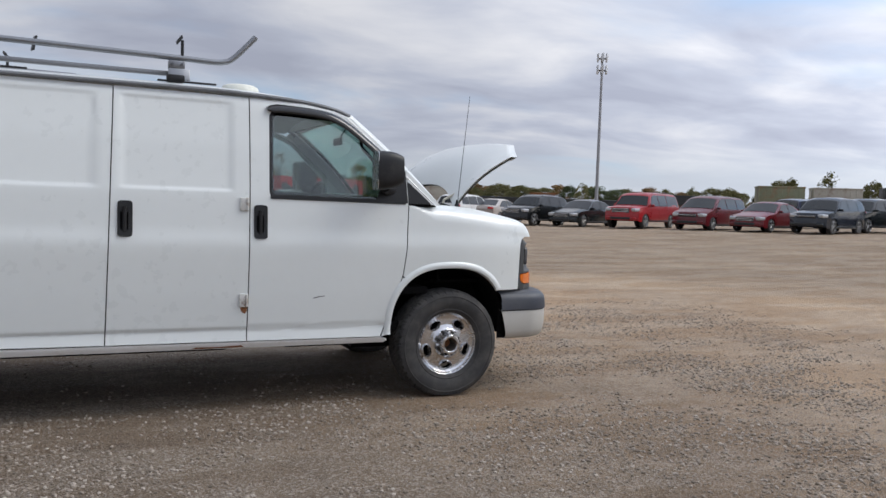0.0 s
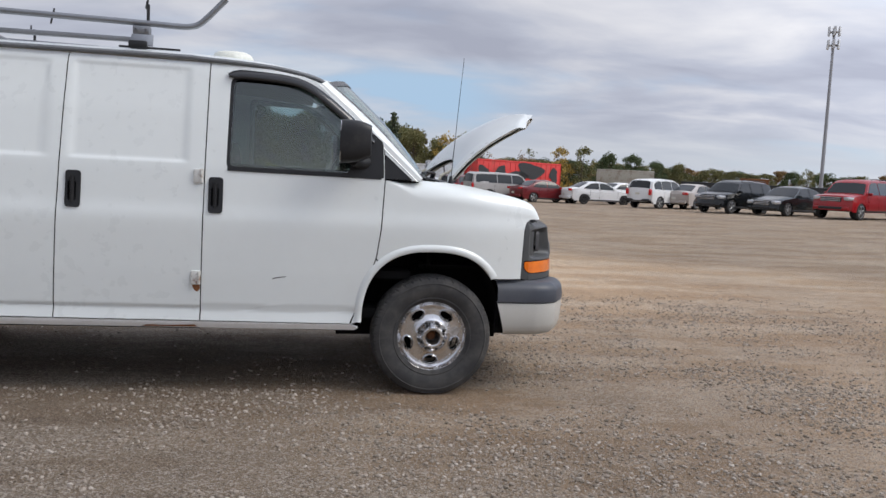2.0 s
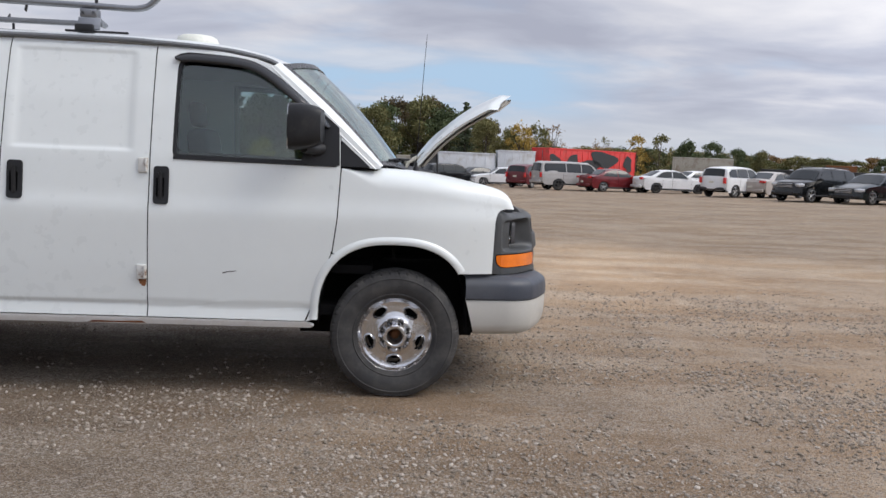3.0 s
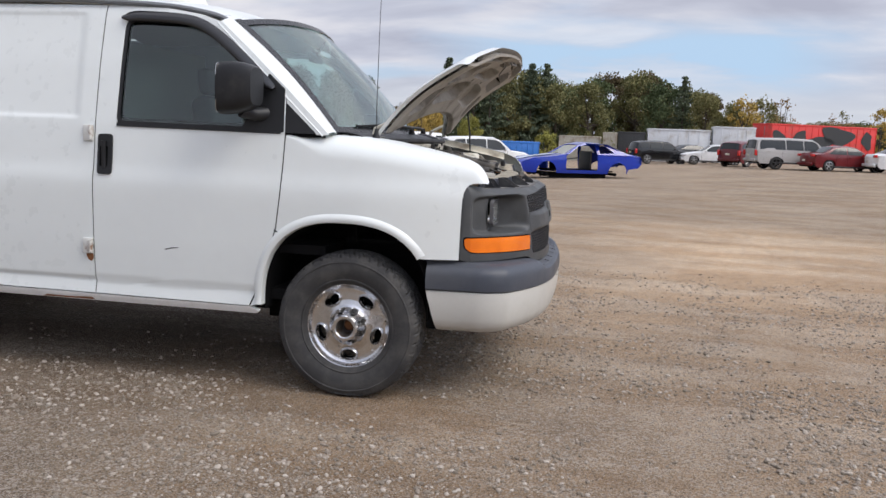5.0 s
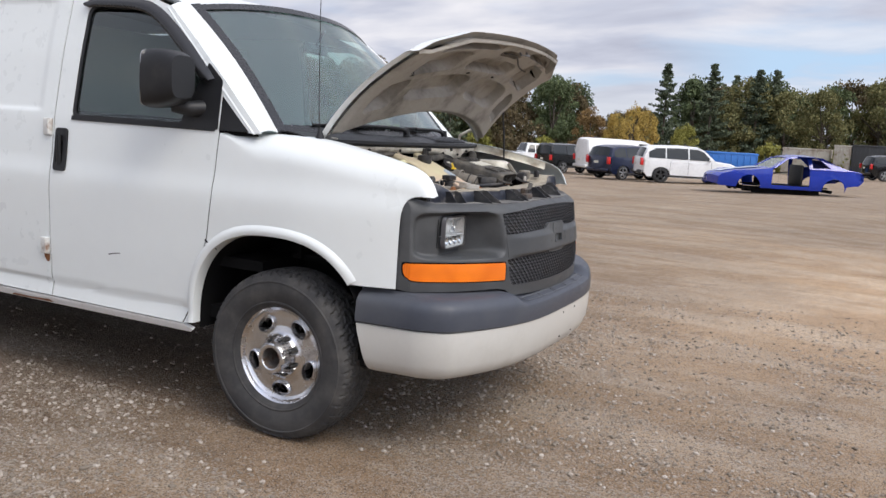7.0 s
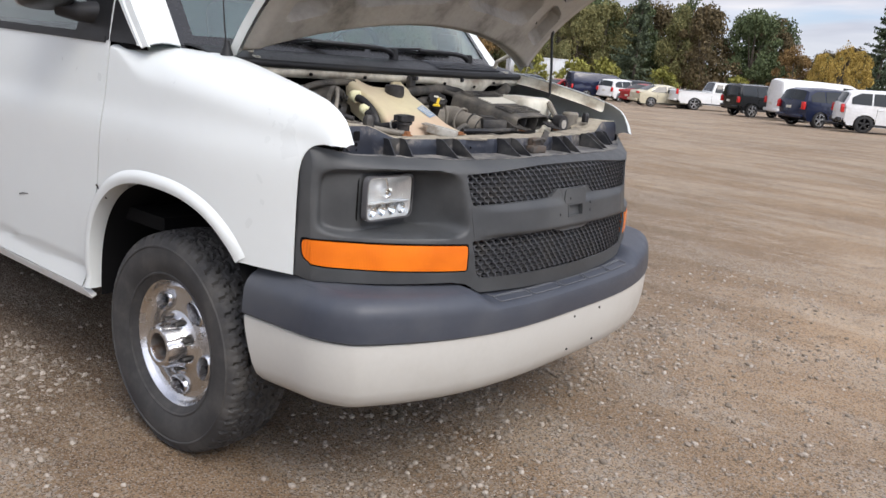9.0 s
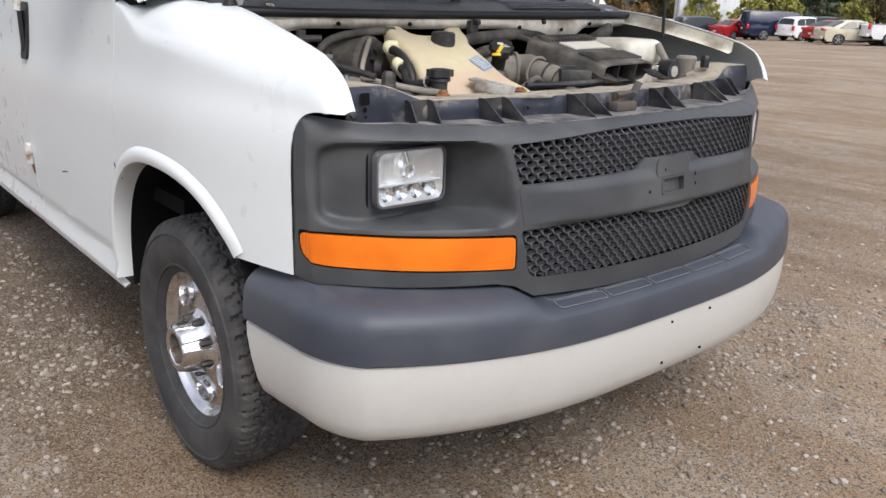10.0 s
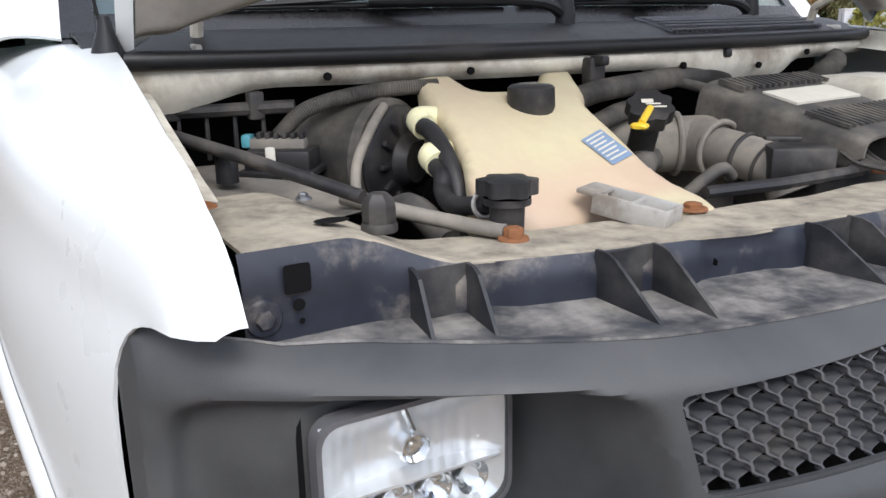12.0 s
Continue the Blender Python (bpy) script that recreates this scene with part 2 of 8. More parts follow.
def sheet(outer, holes, place, step=0.06, thick=0.0, step2=None, flip=False):
    """A flat outline with holes, cut into a grid and laid on a surface by place(u, v); thick: the metal goes that far behind it."""
    bm = bmesh.new()
    edges = []
    for loop in (outer, *holes):
        vs = [bm.verts.new((p[0], p[1], 0)) for p in loop]
        edges += [bm.edges.new((vs[i], vs[(i + 1) % len(vs)])) for i in range(len(vs))]
    bmesh.ops.triangle_fill(bm, use_beauty=True, use_dissolve=False, edges=edges, normal=(0, 0, 1))
    us, vs = [p[0] for p in outer], [p[1] for p in outer]
    for lo, hi, no, st in ((min(us), max(us), (1, 0, 0), step), (min(vs), max(vs), (0, 1, 0), step2 or step)):
        n = max(1, round((hi - lo) / st))
        for i in range(1, n):
            co = Vector(no) * (lo + (hi - lo) * i / n)
            bmesh.ops.bisect_plane(bm, geom=bm.verts[:] + bm.edges[:] + bm.faces[:], plane_co=co, plane_no=no, dist=1e-5)
    for v in bm.verts:
        v.co = place(v.co.x, v.co.y)
    if flip:
        bmesh.ops.reverse_faces(bm, faces=bm.faces[:])
    bm.normal_update()
    if thick:
        shell(bm, thick)
    return bm


def shell(bm, thick):
    """Gives an open surface a back side, thick metres behind its normals."""
    bm.normal_update()
    bmesh.ops.solidify(bm, geom=bm.faces[:], thickness=thick)
    return bm


def grid(nu, nv, place, wrap_u=False, wrap_v=False, thick=0.0, flip=False):
    """A surface from place(i/nu, j/nv)."""
    bm = bmesh.new()
    rows = [[bm.verts.new(place(i / nu, j / nv)) for j in range(nv + (0 if wrap_v else 1))] for i in range(nu + (0 if wrap_u else 1))]
    for i in range(nu):
        for j in range(nv):
            a, b = rows[i], rows[(i + 1) % len(rows)]
            q = [a[j], b[j], b[(j + 1) % len(b)], a[(j + 1) % len(a)]]
            if flip:
                q.reverse()
            try:
                bm.faces.new(q)
            except ValueError:
                pass
    bmesh.ops.remove_doubles(bm, verts=bm.verts[:], dist=1e-6)
    if thick:
        shell(bm, thick)
    return bm


def box(sx, sy, sz, at=(0, 0, 0), bevel=0.0, rot=None, segments=2, taper=None):
    bm = bmesh.new()
    bmesh.ops.create_cube(bm, size=1)
    for v in bm.verts:
        k = (1.0, 1.0) if not taper or v.co.z < 0 else taper
        v.co = Vector((v.co.x * sx * k[0], v.co.y * sy * k[1], v.co.z * sz))
    if bevel:
        bmesh.ops.bevel(bm, geom=bm.edges[:], offset=bevel, segments=segments, profile=0.5, affect="EDGES")
    m = Matrix.Translation(at) @ (rot.to_4x4() if rot else Matrix())
    bmesh.ops.transform(bm, matrix=m, verts=bm.verts[:])
    return bm


def merge(*bms):
    """Joins bmeshes into the first."""
    first = bms[0]
    for b in bms[1:]:
        me = bpy.data.meshes.new("tmp")
        b.to_mesh(me)
        b.free()
        first.from_mesh(me)
        bpy.data.meshes.remove(me)
    return first


def tube(points, r, n=10, closed=False, cap=True):
    """A round bar along points; r: one radius, or a list of them."""
    pts = [Vector(p) for p in points]
    bm = bmesh.new()
    rings, k = [], len(pts)
    up = None
    for i, p in enumerate(pts):
        a = pts[i - 1] if (i or closed) else p
        b = pts[(i + 1) % k] if (i < k - 1 or closed) else p
        d = (b - a).normalized()
        if up is None:
            up = d.orthogonal().normalized()
        up = (up - d * up.dot(d)).normalized()
        side = d.cross(up)
        ri = r[i] if isinstance(r, (list, tuple)) else r
        rings.append([bm.verts.new(p + (up * math.cos(2 * math.pi * j / n) + side * math.sin(2 * math.pi * j / n)) * ri) for j in range(n)])
    for i in range(k if closed else k - 1):
        a, b = rings[i], rings[(i + 1) % k]
        for j in range(n):
            bm.faces.new((a[j], b[j], b[(j + 1) % n], a[(j + 1) % n]))
    if cap and not closed:
        bm.faces.new(rings[0])
        bm.faces.new(rings[-1][::-1])
    bmesh.ops.recalc_face_normals(bm, faces=bm.faces[:])
    return bm


def curve_pts(points, n=8):
    """A smooth run through points (Catmull-Rom)."""
    p = [Vector(q) for q in points]
    p = [p[0] * 2 - p[1]] + p + [p[-1] * 2 - p[-2]]
    out = []
    for i in range(1, len(p) - 2):
        for j in range(n):
            t = j / n
            out.append(0.5 * ((2 * p[i]) + (p[i + 1] - p[i - 1]) * t + (2 * p[i - 1] - 5 * p[i] + 4 * p[i + 1] - p[i + 2]) * t * t + (3 * p[i] - p[i - 1] - 3 * p[i + 1] + p[i + 2]) * t ** 3))
    out.append(p[-2])
    return out


def lathe(profile, n=48, axis="y", at=(0, 0, 0)):
    """A turned body; profile: (radius, distance along the axis)."""
    def place(u, v):
        k = v * (len(profile) - 1)
        r, d = profile[round(k)]
        a = u * 2 * math.pi
        c, s = r * math.cos(a), r * math.sin(a)
        return Vector(at) + Vector({"y": (c, d, s), "z": (c, s, d), "x": (d, c, s)}[axis])
    bm = grid(n, len(profile) - 1, place, wrap_u=True)
    bmesh.ops.recalc_face_normals(bm, faces=bm.faces[:])
    return bm


def strip_sweep(path, normals, profile, closed=False):
    """Sweeps an open profile of (outward, z) along a plan path with its plan normals."""
    n, k = len(path) - 1, len(profile) - 1
    def place(u, v):
        p, q = path[round(u * n)], normals[round(u * n)]
        d, z = profile[round(v * k)]
        return Vector((p[0] + q[0] * d, p[1] + q[1] * d, z))
    return grid(n, k, place)


def lerp(x, table):
    """Straight-line look-up in ((x, y), ...)."""
    if x <= table[0][0]:
        return table[0][1]
    for (a, p), (b, q) in zip(table, table[1:]):
        if x <= b:
            return p + (q - p) * (x - a) / (b - a)
    return table[-1][1]


def smooth(a, b, x):
    t = min(1.0, max(0.0, (x - a) / (b - a)))
    return t * t * (3 - 2 * t)


def mirrored(bm):
    for v in bm.verts:
        v.co.y = -v.co.y
    bmesh.ops.reverse_faces(bm, faces=bm.faces[:])
    return bm


# ---- ground ----
def ground_z(x, y):
    """The lot is level round the van; farther off it tilts gently, up to the east and down to the north-west."""
    d = math.hypot(x - 2, y - 5)
    k = smooth(9, 34, d)
    q = min(1.0, 95.0 / max(d, 1e-6))
    e = (x - 2) * q
    tilt = 0.033 * e if e < 0 else 0.0275 * min(e, 8) + 0.018 * max(0.0, e - 8)
    return k * (tilt - 0.0055 * (y - 5) * q + 0.04)


# ---- the white van ----
VAN = (2.32, 6.133, 0.0)
van = thing("cargo_van", VAN, "white full-size cargo van with its hood open on a gravel lot", "van")
WIDTHS = ((0.36, 0.965), (0.435, 1.006), (0.45, 1.008), (0.528, 0.994), (0.542, 1.006), (0.75, 1.018), (1.02, 1.024), (1.09, 1.021), (1.15, 1.008), (1.38, 0.988), (1.70, 0.935), (1.98, 0.872), (2.03, 0.845), (2.065, 0.80))


def half_width(x, z):
    w = sum(lerp(z + d, WIDTHS) for d in ((-0.03, -0.015, 0, 0.015, 0.03) if z > 0.62 else (-0.004, -0.002, 0, 0.002, 0.004))) / 5
    if x > 0.0:
        w -= 0.10 * min(1.14, (x / 0.62)) ** 2
    if x < -3.6:
        w -= 0.06 * ((-3.6 - x) / 0.9) ** 2
    if z > 1.4 and x > -0.8:
        w -= 0.03 * (z - 1.4) * smooth(-0.8, -0.2, x)
    return w


def on_side(out=0.0):
    return lambda x, z: Vector((x, -half_width(x, z) - out, z))


def panel_relief(x, z):
    """Pressed panel fields in the cargo doors and side."""
    d = 0.0
    for x0, x1 in ((-2.21, -1.53), (-3.15, -2.33), (-4.2, -3.25)):
        k = smooth(x0, x0 + 0.03, x) * (1 - smooth(x1 - 0.03, x1, x)) * smooth(1.40, 1.42, z) * (1 - smooth(1.955, 1.98, z))
        d = max(d, 0.009 * k)
    return d


def side_panel(x, z):
    return Vector((x, -half_width(x, z) + panel_relief(x, z), z))


GAP = 0.0035
# the dark carcass behind the panels, seen in the gaps
part("body_shell", sheet([(-4.48, 0.46), (-0.5, 0.46), (-0.36, 0.9), (-0.34, 1.34), (-0.13, 1.345), (-0.36, 1.58), (-0.74, 1.90), (-0.86, 1.94), (-1.42, 2.01), (-4.48, 2.02)],
                         [rounded([(-1.28, 1.41), (-0.40, 1.40), (-0.41, 1.54), (-0.72, 1.83), (-0.88, 1.90), (-1.27, 1.91)], 0.04)], on_side(-0.016), 0.2), DARK, van)
part("body_shell", mirrored(sheet([(-4.48, 0.42), (-0.5, 0.42), (-0.36, 0.9), (-0.34, 1.34), (-0.13, 1.345), (-0.36, 1.58), (-0.74, 1.90), (-0.86, 1.94), (-1.42, 2.01), (-4.48, 2.02)],
                         [rounded([(-1.28, 1.41), (-0.40, 1.40), (-0.41, 1.54), (-0.72, 1.83), (-0.88, 1.90), (-1.27, 1.91)], 0.04)], on_side(0), 0.2)), WHITE, van)
# rear quarter panel with its wheel opening
RW = -3.43
quarter = [(-4.45, 0.46), (RW - 0.46, 0.46)] + [(RW - 0.46 * math.cos(t), 0.46 + 0.46 * math.sin(t)) for t in [math.pi * i / 16 for i in range(1, 16)]] + [(RW + 0.46, 0.46), (-2.278 - GAP, 0.455), (-2.24 - GAP, 2.02), (-4.45, 2.03)]
part("quarter_panel", sheet(quarter, [], side_panel, 0.025, 0.004, 0.012), WHITE, van)
part("side_door", sheet([(-2.278 + GAP, 0.455), (-1.438 - GAP, 0.453), (-1.425 - GAP, 2.015), (-2.24 + GAP, 2.022)], [], side_panel, 0.02, 0.004, 0.010), WHITE, van, "white cargo side door with pressed upper panel")
side_door_ob = van.children[-1]
WIN = rounded([(-1.308, 1.378), (-0.372, 1.368), (-0.385, 1.575), (-0.70, 1.845), (-0.86, 1.928), (-1.30, 1.945)], [0.04, 0.01, 0.03, 0.14, 0.14, 0.06])
DOOR = [(-1.438 + GAP, 0.453), (-0.535, 0.449), (-0.50, 0.53), (-0.445, 0.69), (-0.385, 0.87), (-0.362, 1.05), (-0.347, 1.35), (-0.357, 1.592), (-0.55, 1.765), (-0.74, 1.926), (-0.86, 1.966), (-1.07, 2.0), (-1.425 + GAP, 2.018)]
door = part("front_door", sheet(DOOR, [WIN], on_side(), 0.07, 0.004, 0.025), WHITE, van, "white front passenger door with a small scratch")
part("window_pane", sheet(rounded([(-1.315, 1.372), (-0.366, 1.362), (-0.38, 1.585), (-0.70, 1.852), (-0.86, 1.935), (-1.307, 1.952)], [0.04, 0.01, 0.03, 0.14, 0.14, 0.06]), [], on_side(-0.012), 0.2, 0.003, 0.1), GLASS, door)


def rim_strip(outline, w, place, inset=0.0):
    """A flat band that follows a closed outline on its inner side."""
    pts = [Vector((*p, 0)) for p in outline]
    c = sum(pts, Vector()) / len(pts)
    n = len(pts)
    def at(u, v):
        i = round(u * n) % n
        a, b = pts[i - 1], pts[(i + 1) % n]
        d = (b - a).normalized()
        nn = Vector((-d.y, d.x, 0))
        if nn.dot(c - pts[i]) < 0:
            nn = -nn
        q = pts[i] + nn * (inset + w * v)
        return place(q.x, q.y)
    return grid(n, 1, at, wrap_u=True)


WIN_IN = rounded([(-1.290, 1.394), (-0.392, 1.384), (-0.402, 1.568), (-0.708, 1.828), (-0.865, 1.910), (-1.282, 1.927)], [0.035, 0.01, 0.03, 0.13, 0.13, 0.05])
part("window_seal", sheet(WIN, [WIN_IN], on_side(-0.003), 0.2, 0.006, 0.1), BLACK, door)
# black sail under the mirror
part("mirror_sail", sheet(rounded([(-0.585, 1.374), (-0.352, 1.364), (-0.362, 1.585), (-0.455, 1.665)], 0.01), [], on_side(0.004), 0.1, 0.006), BLACK, door)
# smoked visor over the side window
VISOR = curve_pts([(-1.318, 1.952, 0), (-1.27, 1.968, 0), (-1.20, 1.972, 0), (-0.95, 1.955, 0), (-0.80, 1.905, 0), (-0.62, 1.775, 0), (-0.47, 1.64, 0), (-0.415, 1.588, 0)], 6)


def visor_at(u, v):
    i = round(u * (len(VISOR) - 1))
    a, b = VISOR[max(i - 1, 0)], VISOR[min(i + 1, len(VISOR) - 1)]
    d = (b - a).normalized()
    nn = Vector((d.y, -d.x, 0))
    w = 0.052 * min(1, 0.35 + 6 * min(u, 1 - u))
    q = VISOR[i] + nn * (w * (v - 0.15))
    return Vector((q.x, -half_width(q.x, q.y) - 0.003 - 0.022 * math.sin(v * 2.3), q.y))


VISORMAT = mat("smoked_acrylic", (0.02, 0.02, 0.021), 0.16, vary=0.1)
part("vent_visor", grid(len(VISOR) - 1, 6, visor_at, thick=0.003), VISORMAT, door, "smoked black acrylic vent visor")
# belt rubber under the glass
part("belt_seal", sheet([(-1.30, 1.366), (-0.37, 1.356), (-0.37, 1.376), (-1.30, 1.388)], [], on_side(0.006), 0.1, 0.008), BLACK, door)


def handle_at(x, z, parent):
    plate = sheet(rounded([(x, z), (x + 0.085, z), (x + 0.085, z + 0.215), (x, z + 0.215)], 0.022), [rounded([(x + 0.014, z + 0.04), (x + 0.062, z + 0.04), (x + 0.062, z + 0.15), (x + 0.014, z + 0.15)], 0.01)], on_side(0.010), 0.05, 0.014)
    h = part("door_handle", plate, BLACK, parent, "black plastic door handle")
    cup = sheet(rounded([(x + 0.010, z + 0.035), (x + 0.066, z + 0.035), (x + 0.066, z + 0.155), (x + 0.010, z + 0.155)], 0.01), [], on_side(0.003), 0.05)
    part("handle_cup", cup, DARK, parent)
    g = grid(8, 6, lambda u, v: Vector((x + 0.040 + 0.022 * math.sin(v * 3.14) ** 0.7 * (v - 0.5) * 2, -half_width(x, z + 0.1) - 0.004 - 0.018 * math.sin(v * 3.14), z + 0.03 + 0.15 * u)))
    part("handle_grip", shell(g, 0.003), BLACK, parent)


handle_at(-1.405, 1.108, door)
handle_at(-2.215, 1.112, side_door_ob)
# hinges between the two side doors
HINGE = mat("hinge_paint", (0.62, 0.62, 0.59), 0.5, vary=0.08, dirt=(0.20, 0.10, 0.05), dirt_amount=0.3, dirt_scale=22)
for hz, rusty in ((1.325, False), (0.715, True)):
    bm = merge(box(0.055, 0.016, 0.085, (-1.465, -half_width(-1.46, hz) - 0.008, hz), 0.004), tube([(-1.447, -half_width(-1.44, hz) - 0.018, hz - 0.035), (-1.447, -half_width(-1.44, hz) - 0.018, hz + 0.035)], 0.009))
    hob = part("hinge", bm, HINGE, side_door_ob, "white painted strap hinge")
    if rusty:
        part("rust_patch", sheet(oval(-1.462, hz - 0.052, 0.022, 0.035, 14, 0.2, 1.7), [], on_side(0.0015), 0.02), RUST, side_door_ob, "patch of bare rust below the hinge")
SCRATCH = mat("scratch_dark", (0.10, 0.10, 0.10), 0.7)
part("scratch", sheet([(-1.01, 0.718), (-0.975, 0.727), (-0.932, 0.733), (-0.93, 0.737), (-0.975, 0.733), (-1.012, 0.724)], [], on_side(0.0015), 0.02), SCRATCH, door)

part("panel_seam", sheet([(-0.385, 0.868), (-0.375, 0.858), (-0.318, 0.828), (-0.320, 0.823), (-0.380, 0.852), (-0.392, 0.862)], [], on_side(0.0015), 0.1), DARK, van)
# rocker below the doors
part("rocker_panel", sheet([(-2.95, 0.405), (-0.50, 0.405), (-0.48, 0.418), (-0.53, 0.443), (-2.95, 0.449)], [], on_side(-0.004), 0.1, 0.02, 0.015), SILL, van, "dirty white rocker panel with rust stains")
part("rust_streak", sheet([(-1.78, 0.408), (-1.45, 0.410), (-1.47, 0.424), (-1.62, 0.418), (-1.75, 0.420)], [], on_side(-0.002), 0.05), RUST, van, "brown rust streak along the rocker")
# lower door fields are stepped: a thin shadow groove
# underside parts in near-black, their shade put into the colour
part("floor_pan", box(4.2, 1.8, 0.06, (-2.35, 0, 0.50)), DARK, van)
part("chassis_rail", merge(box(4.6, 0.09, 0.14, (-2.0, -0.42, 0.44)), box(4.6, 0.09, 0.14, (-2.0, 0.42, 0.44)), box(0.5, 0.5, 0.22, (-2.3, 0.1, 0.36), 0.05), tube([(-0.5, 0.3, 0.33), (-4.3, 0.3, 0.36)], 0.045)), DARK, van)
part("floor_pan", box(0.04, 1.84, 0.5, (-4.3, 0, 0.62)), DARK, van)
# unseen boxes added under the floor to block light from the ground
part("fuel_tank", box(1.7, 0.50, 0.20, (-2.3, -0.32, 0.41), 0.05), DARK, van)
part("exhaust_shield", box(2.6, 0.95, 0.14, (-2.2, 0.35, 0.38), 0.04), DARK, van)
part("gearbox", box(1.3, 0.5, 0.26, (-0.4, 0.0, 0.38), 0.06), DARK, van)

# roof
ROOFX = ((-4.5, 2.03), (-1.9, 2.04), (-1.42, 2.03), (-1.07, 2.01), (-0.86, 1.985), (-0.74, 1.95))


def roof_at(u, v):
    y = (v * 2 - 1)
    xf = -0.74 + 0.16 * (1 - y * y)
    x = -4.46 + (xf + 4.46) * u ** 0.8
    w = 0.845 if x < -1.2 else 0.845 - 0.055 * smooth(-1.2, -0.7, x)
    ze = lerp(x, ROOFX)
    crown = 0.10 if x < -1.3 else 0.10 - 0.035 * smooth(-1.3, -0.6, x)
    z = ze + crown * (1 - abs(y) ** 2.6)
    if x > -0.8 and abs(y) < 0.98:
        z -= 0.02 * (x + 0.8) / 0.22
    return Vector((x, y * w, z))


part("roof", grid(30, 32, roof_at, thick=0.01), WHITE, van)
gut = [(-4.45, -0.862, 2.035), (-1.9, -0.864, 2.04), (-1.42, -0.862, 2.032), (-1.07, -0.855, 2.012), (-0.88, -0.845, 1.985), (-0.77, -0.83, 1.957), (-0.70, -0.83, 1.915)]
part("drip_rail", tube(curve_pts(gut, 5), 0.014, 8), mat("drip_rail_grey", (0.16, 0.17, 0.18), 0.5), van, "grey drip rail along the roof edge")
part("drip_rail", mirrored(tube(curve_pts(gut, 5), 0.014, 8)), bpy.data.materials["drip_rail_grey"], van)
part("rear_wall", sheet([(-0.97, 0.46), (0.97, 0.46), (0.98, 1.3), (0.83, 2.04), (0.4, 2.12), (-0.4, 2.12), (-0.83, 2.04), (-0.98, 1.3)], [], lambda a, b: Vector((-4.46, a, b)), 0.5, 0.02), WHITE, van)


# windscreen and A-pillars
def ws_at(u, v, out=0.0):
    """u across from -1 to 1, v from the base up."""
    a = abs(u)
    bx, bz, bw = -0.115 + 0.155 * (1 - a ** 2), 1.365 + 0.0 * a, 0.885
    tx, tz, tw = -0.735 + 0.16 * (1 - a ** 2), 1.945 + 0.075 * (1 - a ** 2.4), 0.79
    bulge = 0.02 * math.sin(v * math.pi)
    return Vector((bx + (tx - bx) * v + bulge + out, u * (bw + (tw - bw) * v), bz + (tz - bz) * v + bulge + out))


part("windscreen", grid(24, 10, lambda u, v: ws_at((u * 2 - 1) * 0.965, 0.03 + 0.94 * v), thick=0.004), WSGLASS, van, "large curved windscreen, faintly green")
band = mat("windscreen_black_band", (0.012, 0.012, 0.013), 0.25)
part("windscreen_seal", grid(24, 1, lambda u, v: ws_at((u * 2 - 1) * 0.985, 0.945 + 0.05 * v, 0.004), thick=0.004), band, van)
part("windscreen_seal", grid(24, 1, lambda u, v: ws_at((u * 2 - 1) * 0.985, -0.03 + 0.085 * v, 0.004), thick=0.004), band, van)
for s in (-1, 1):
    bm = grid(1, 10, lambda u, v: ws_at(s * (0.93 + 0.055 * u), v, 0.003), thick=0.004)
    part("windscreen_seal", bm, band, van)
    # pillar: from the glass edge round to the side of the body
    def pil(u, v):
        a = ws_at(s * 0.985, v)
        xs = lerp(v, ((0, -0.112), (1, -0.735)))
        zs = lerp(v, ((0, 1.36), (1, 1.93)))
        b = Vector((xs - 0.035, s * half_width(xs, zs), zs - 0.01))
        q = a.lerp(b, u)
        return q + Vector((0.02, s * 0.012, 0.014)) * math.sin(u * math.pi)
    part("pillar", grid(6, 12, pil, thick=0.006), WHITE, van, "white windscreen pillar")
# fixed black triangle and white strip ahead of the door
part("pillar_trim", sheet([(-0.345, 1.362), (-0.175, 1.362), (-0.345, 1.512)], [], on_side(0.002), 0.1, 0.006), BLACK, van, "black triangular trim ahead of the door")
part("pillar", sheet([(-0.348, 1.512), (-0.178, 1.358), (-0.105, 1.358), (-0.355, 1.592)], [], on_side(0.0), 0.1, 0.006), WHITE, van)

# fenders
TOPZ = ((-0.37, 1.362), (-0.12, 1.362), (0.08, 1.357), (0.22, 1.341), (0.38, 1.311), (0.50, 1.287), (0.594, 1.262), (0.640, 1.240), (0.668, 1.214), (0.686, 1.184), (0.696, 1.158), (0.702, 1.140))
INNER = ((-0.37, 0.90), (-0.1, 0.86), (0.1, 0.825), (0.3, 0.838), (0.5, 0.848), (0.64, 0.848), (0.70, 0.838))


def top_z(x):
    k = 1.0 - 0.9 * smooth(0.45, 0.62, x)
    return sum(lerp(x + d * k, TOPZ) for d in (-0.06, -0.03, 0, 0.03, 0.06)) / 5


def fender_rise(x):
    return (0.13 if x > -0.1 else 0.13 - 0.11 * smooth(-0.1, -0.34, x)) - 0.035 * smooth(0.5, 0.68, x)


def fender_at(x, q, out=0.0):
    rise = fender_rise(x)
    zs = top_z(x) - rise
    if q <= zs:
        return Vector((x, -half_width(x, q) - out, q))
    th = min((q - zs) / 0.26, 1.0) * math.pi / 2
    w, yi = half_width(x, zs), lerp(x, INNER)
    return Vector((x, -(w - (w - yi) * (1 - math.cos(th))) - out * math.cos(th), zs + rise * math.sin(th) + out * math.sin(th)))


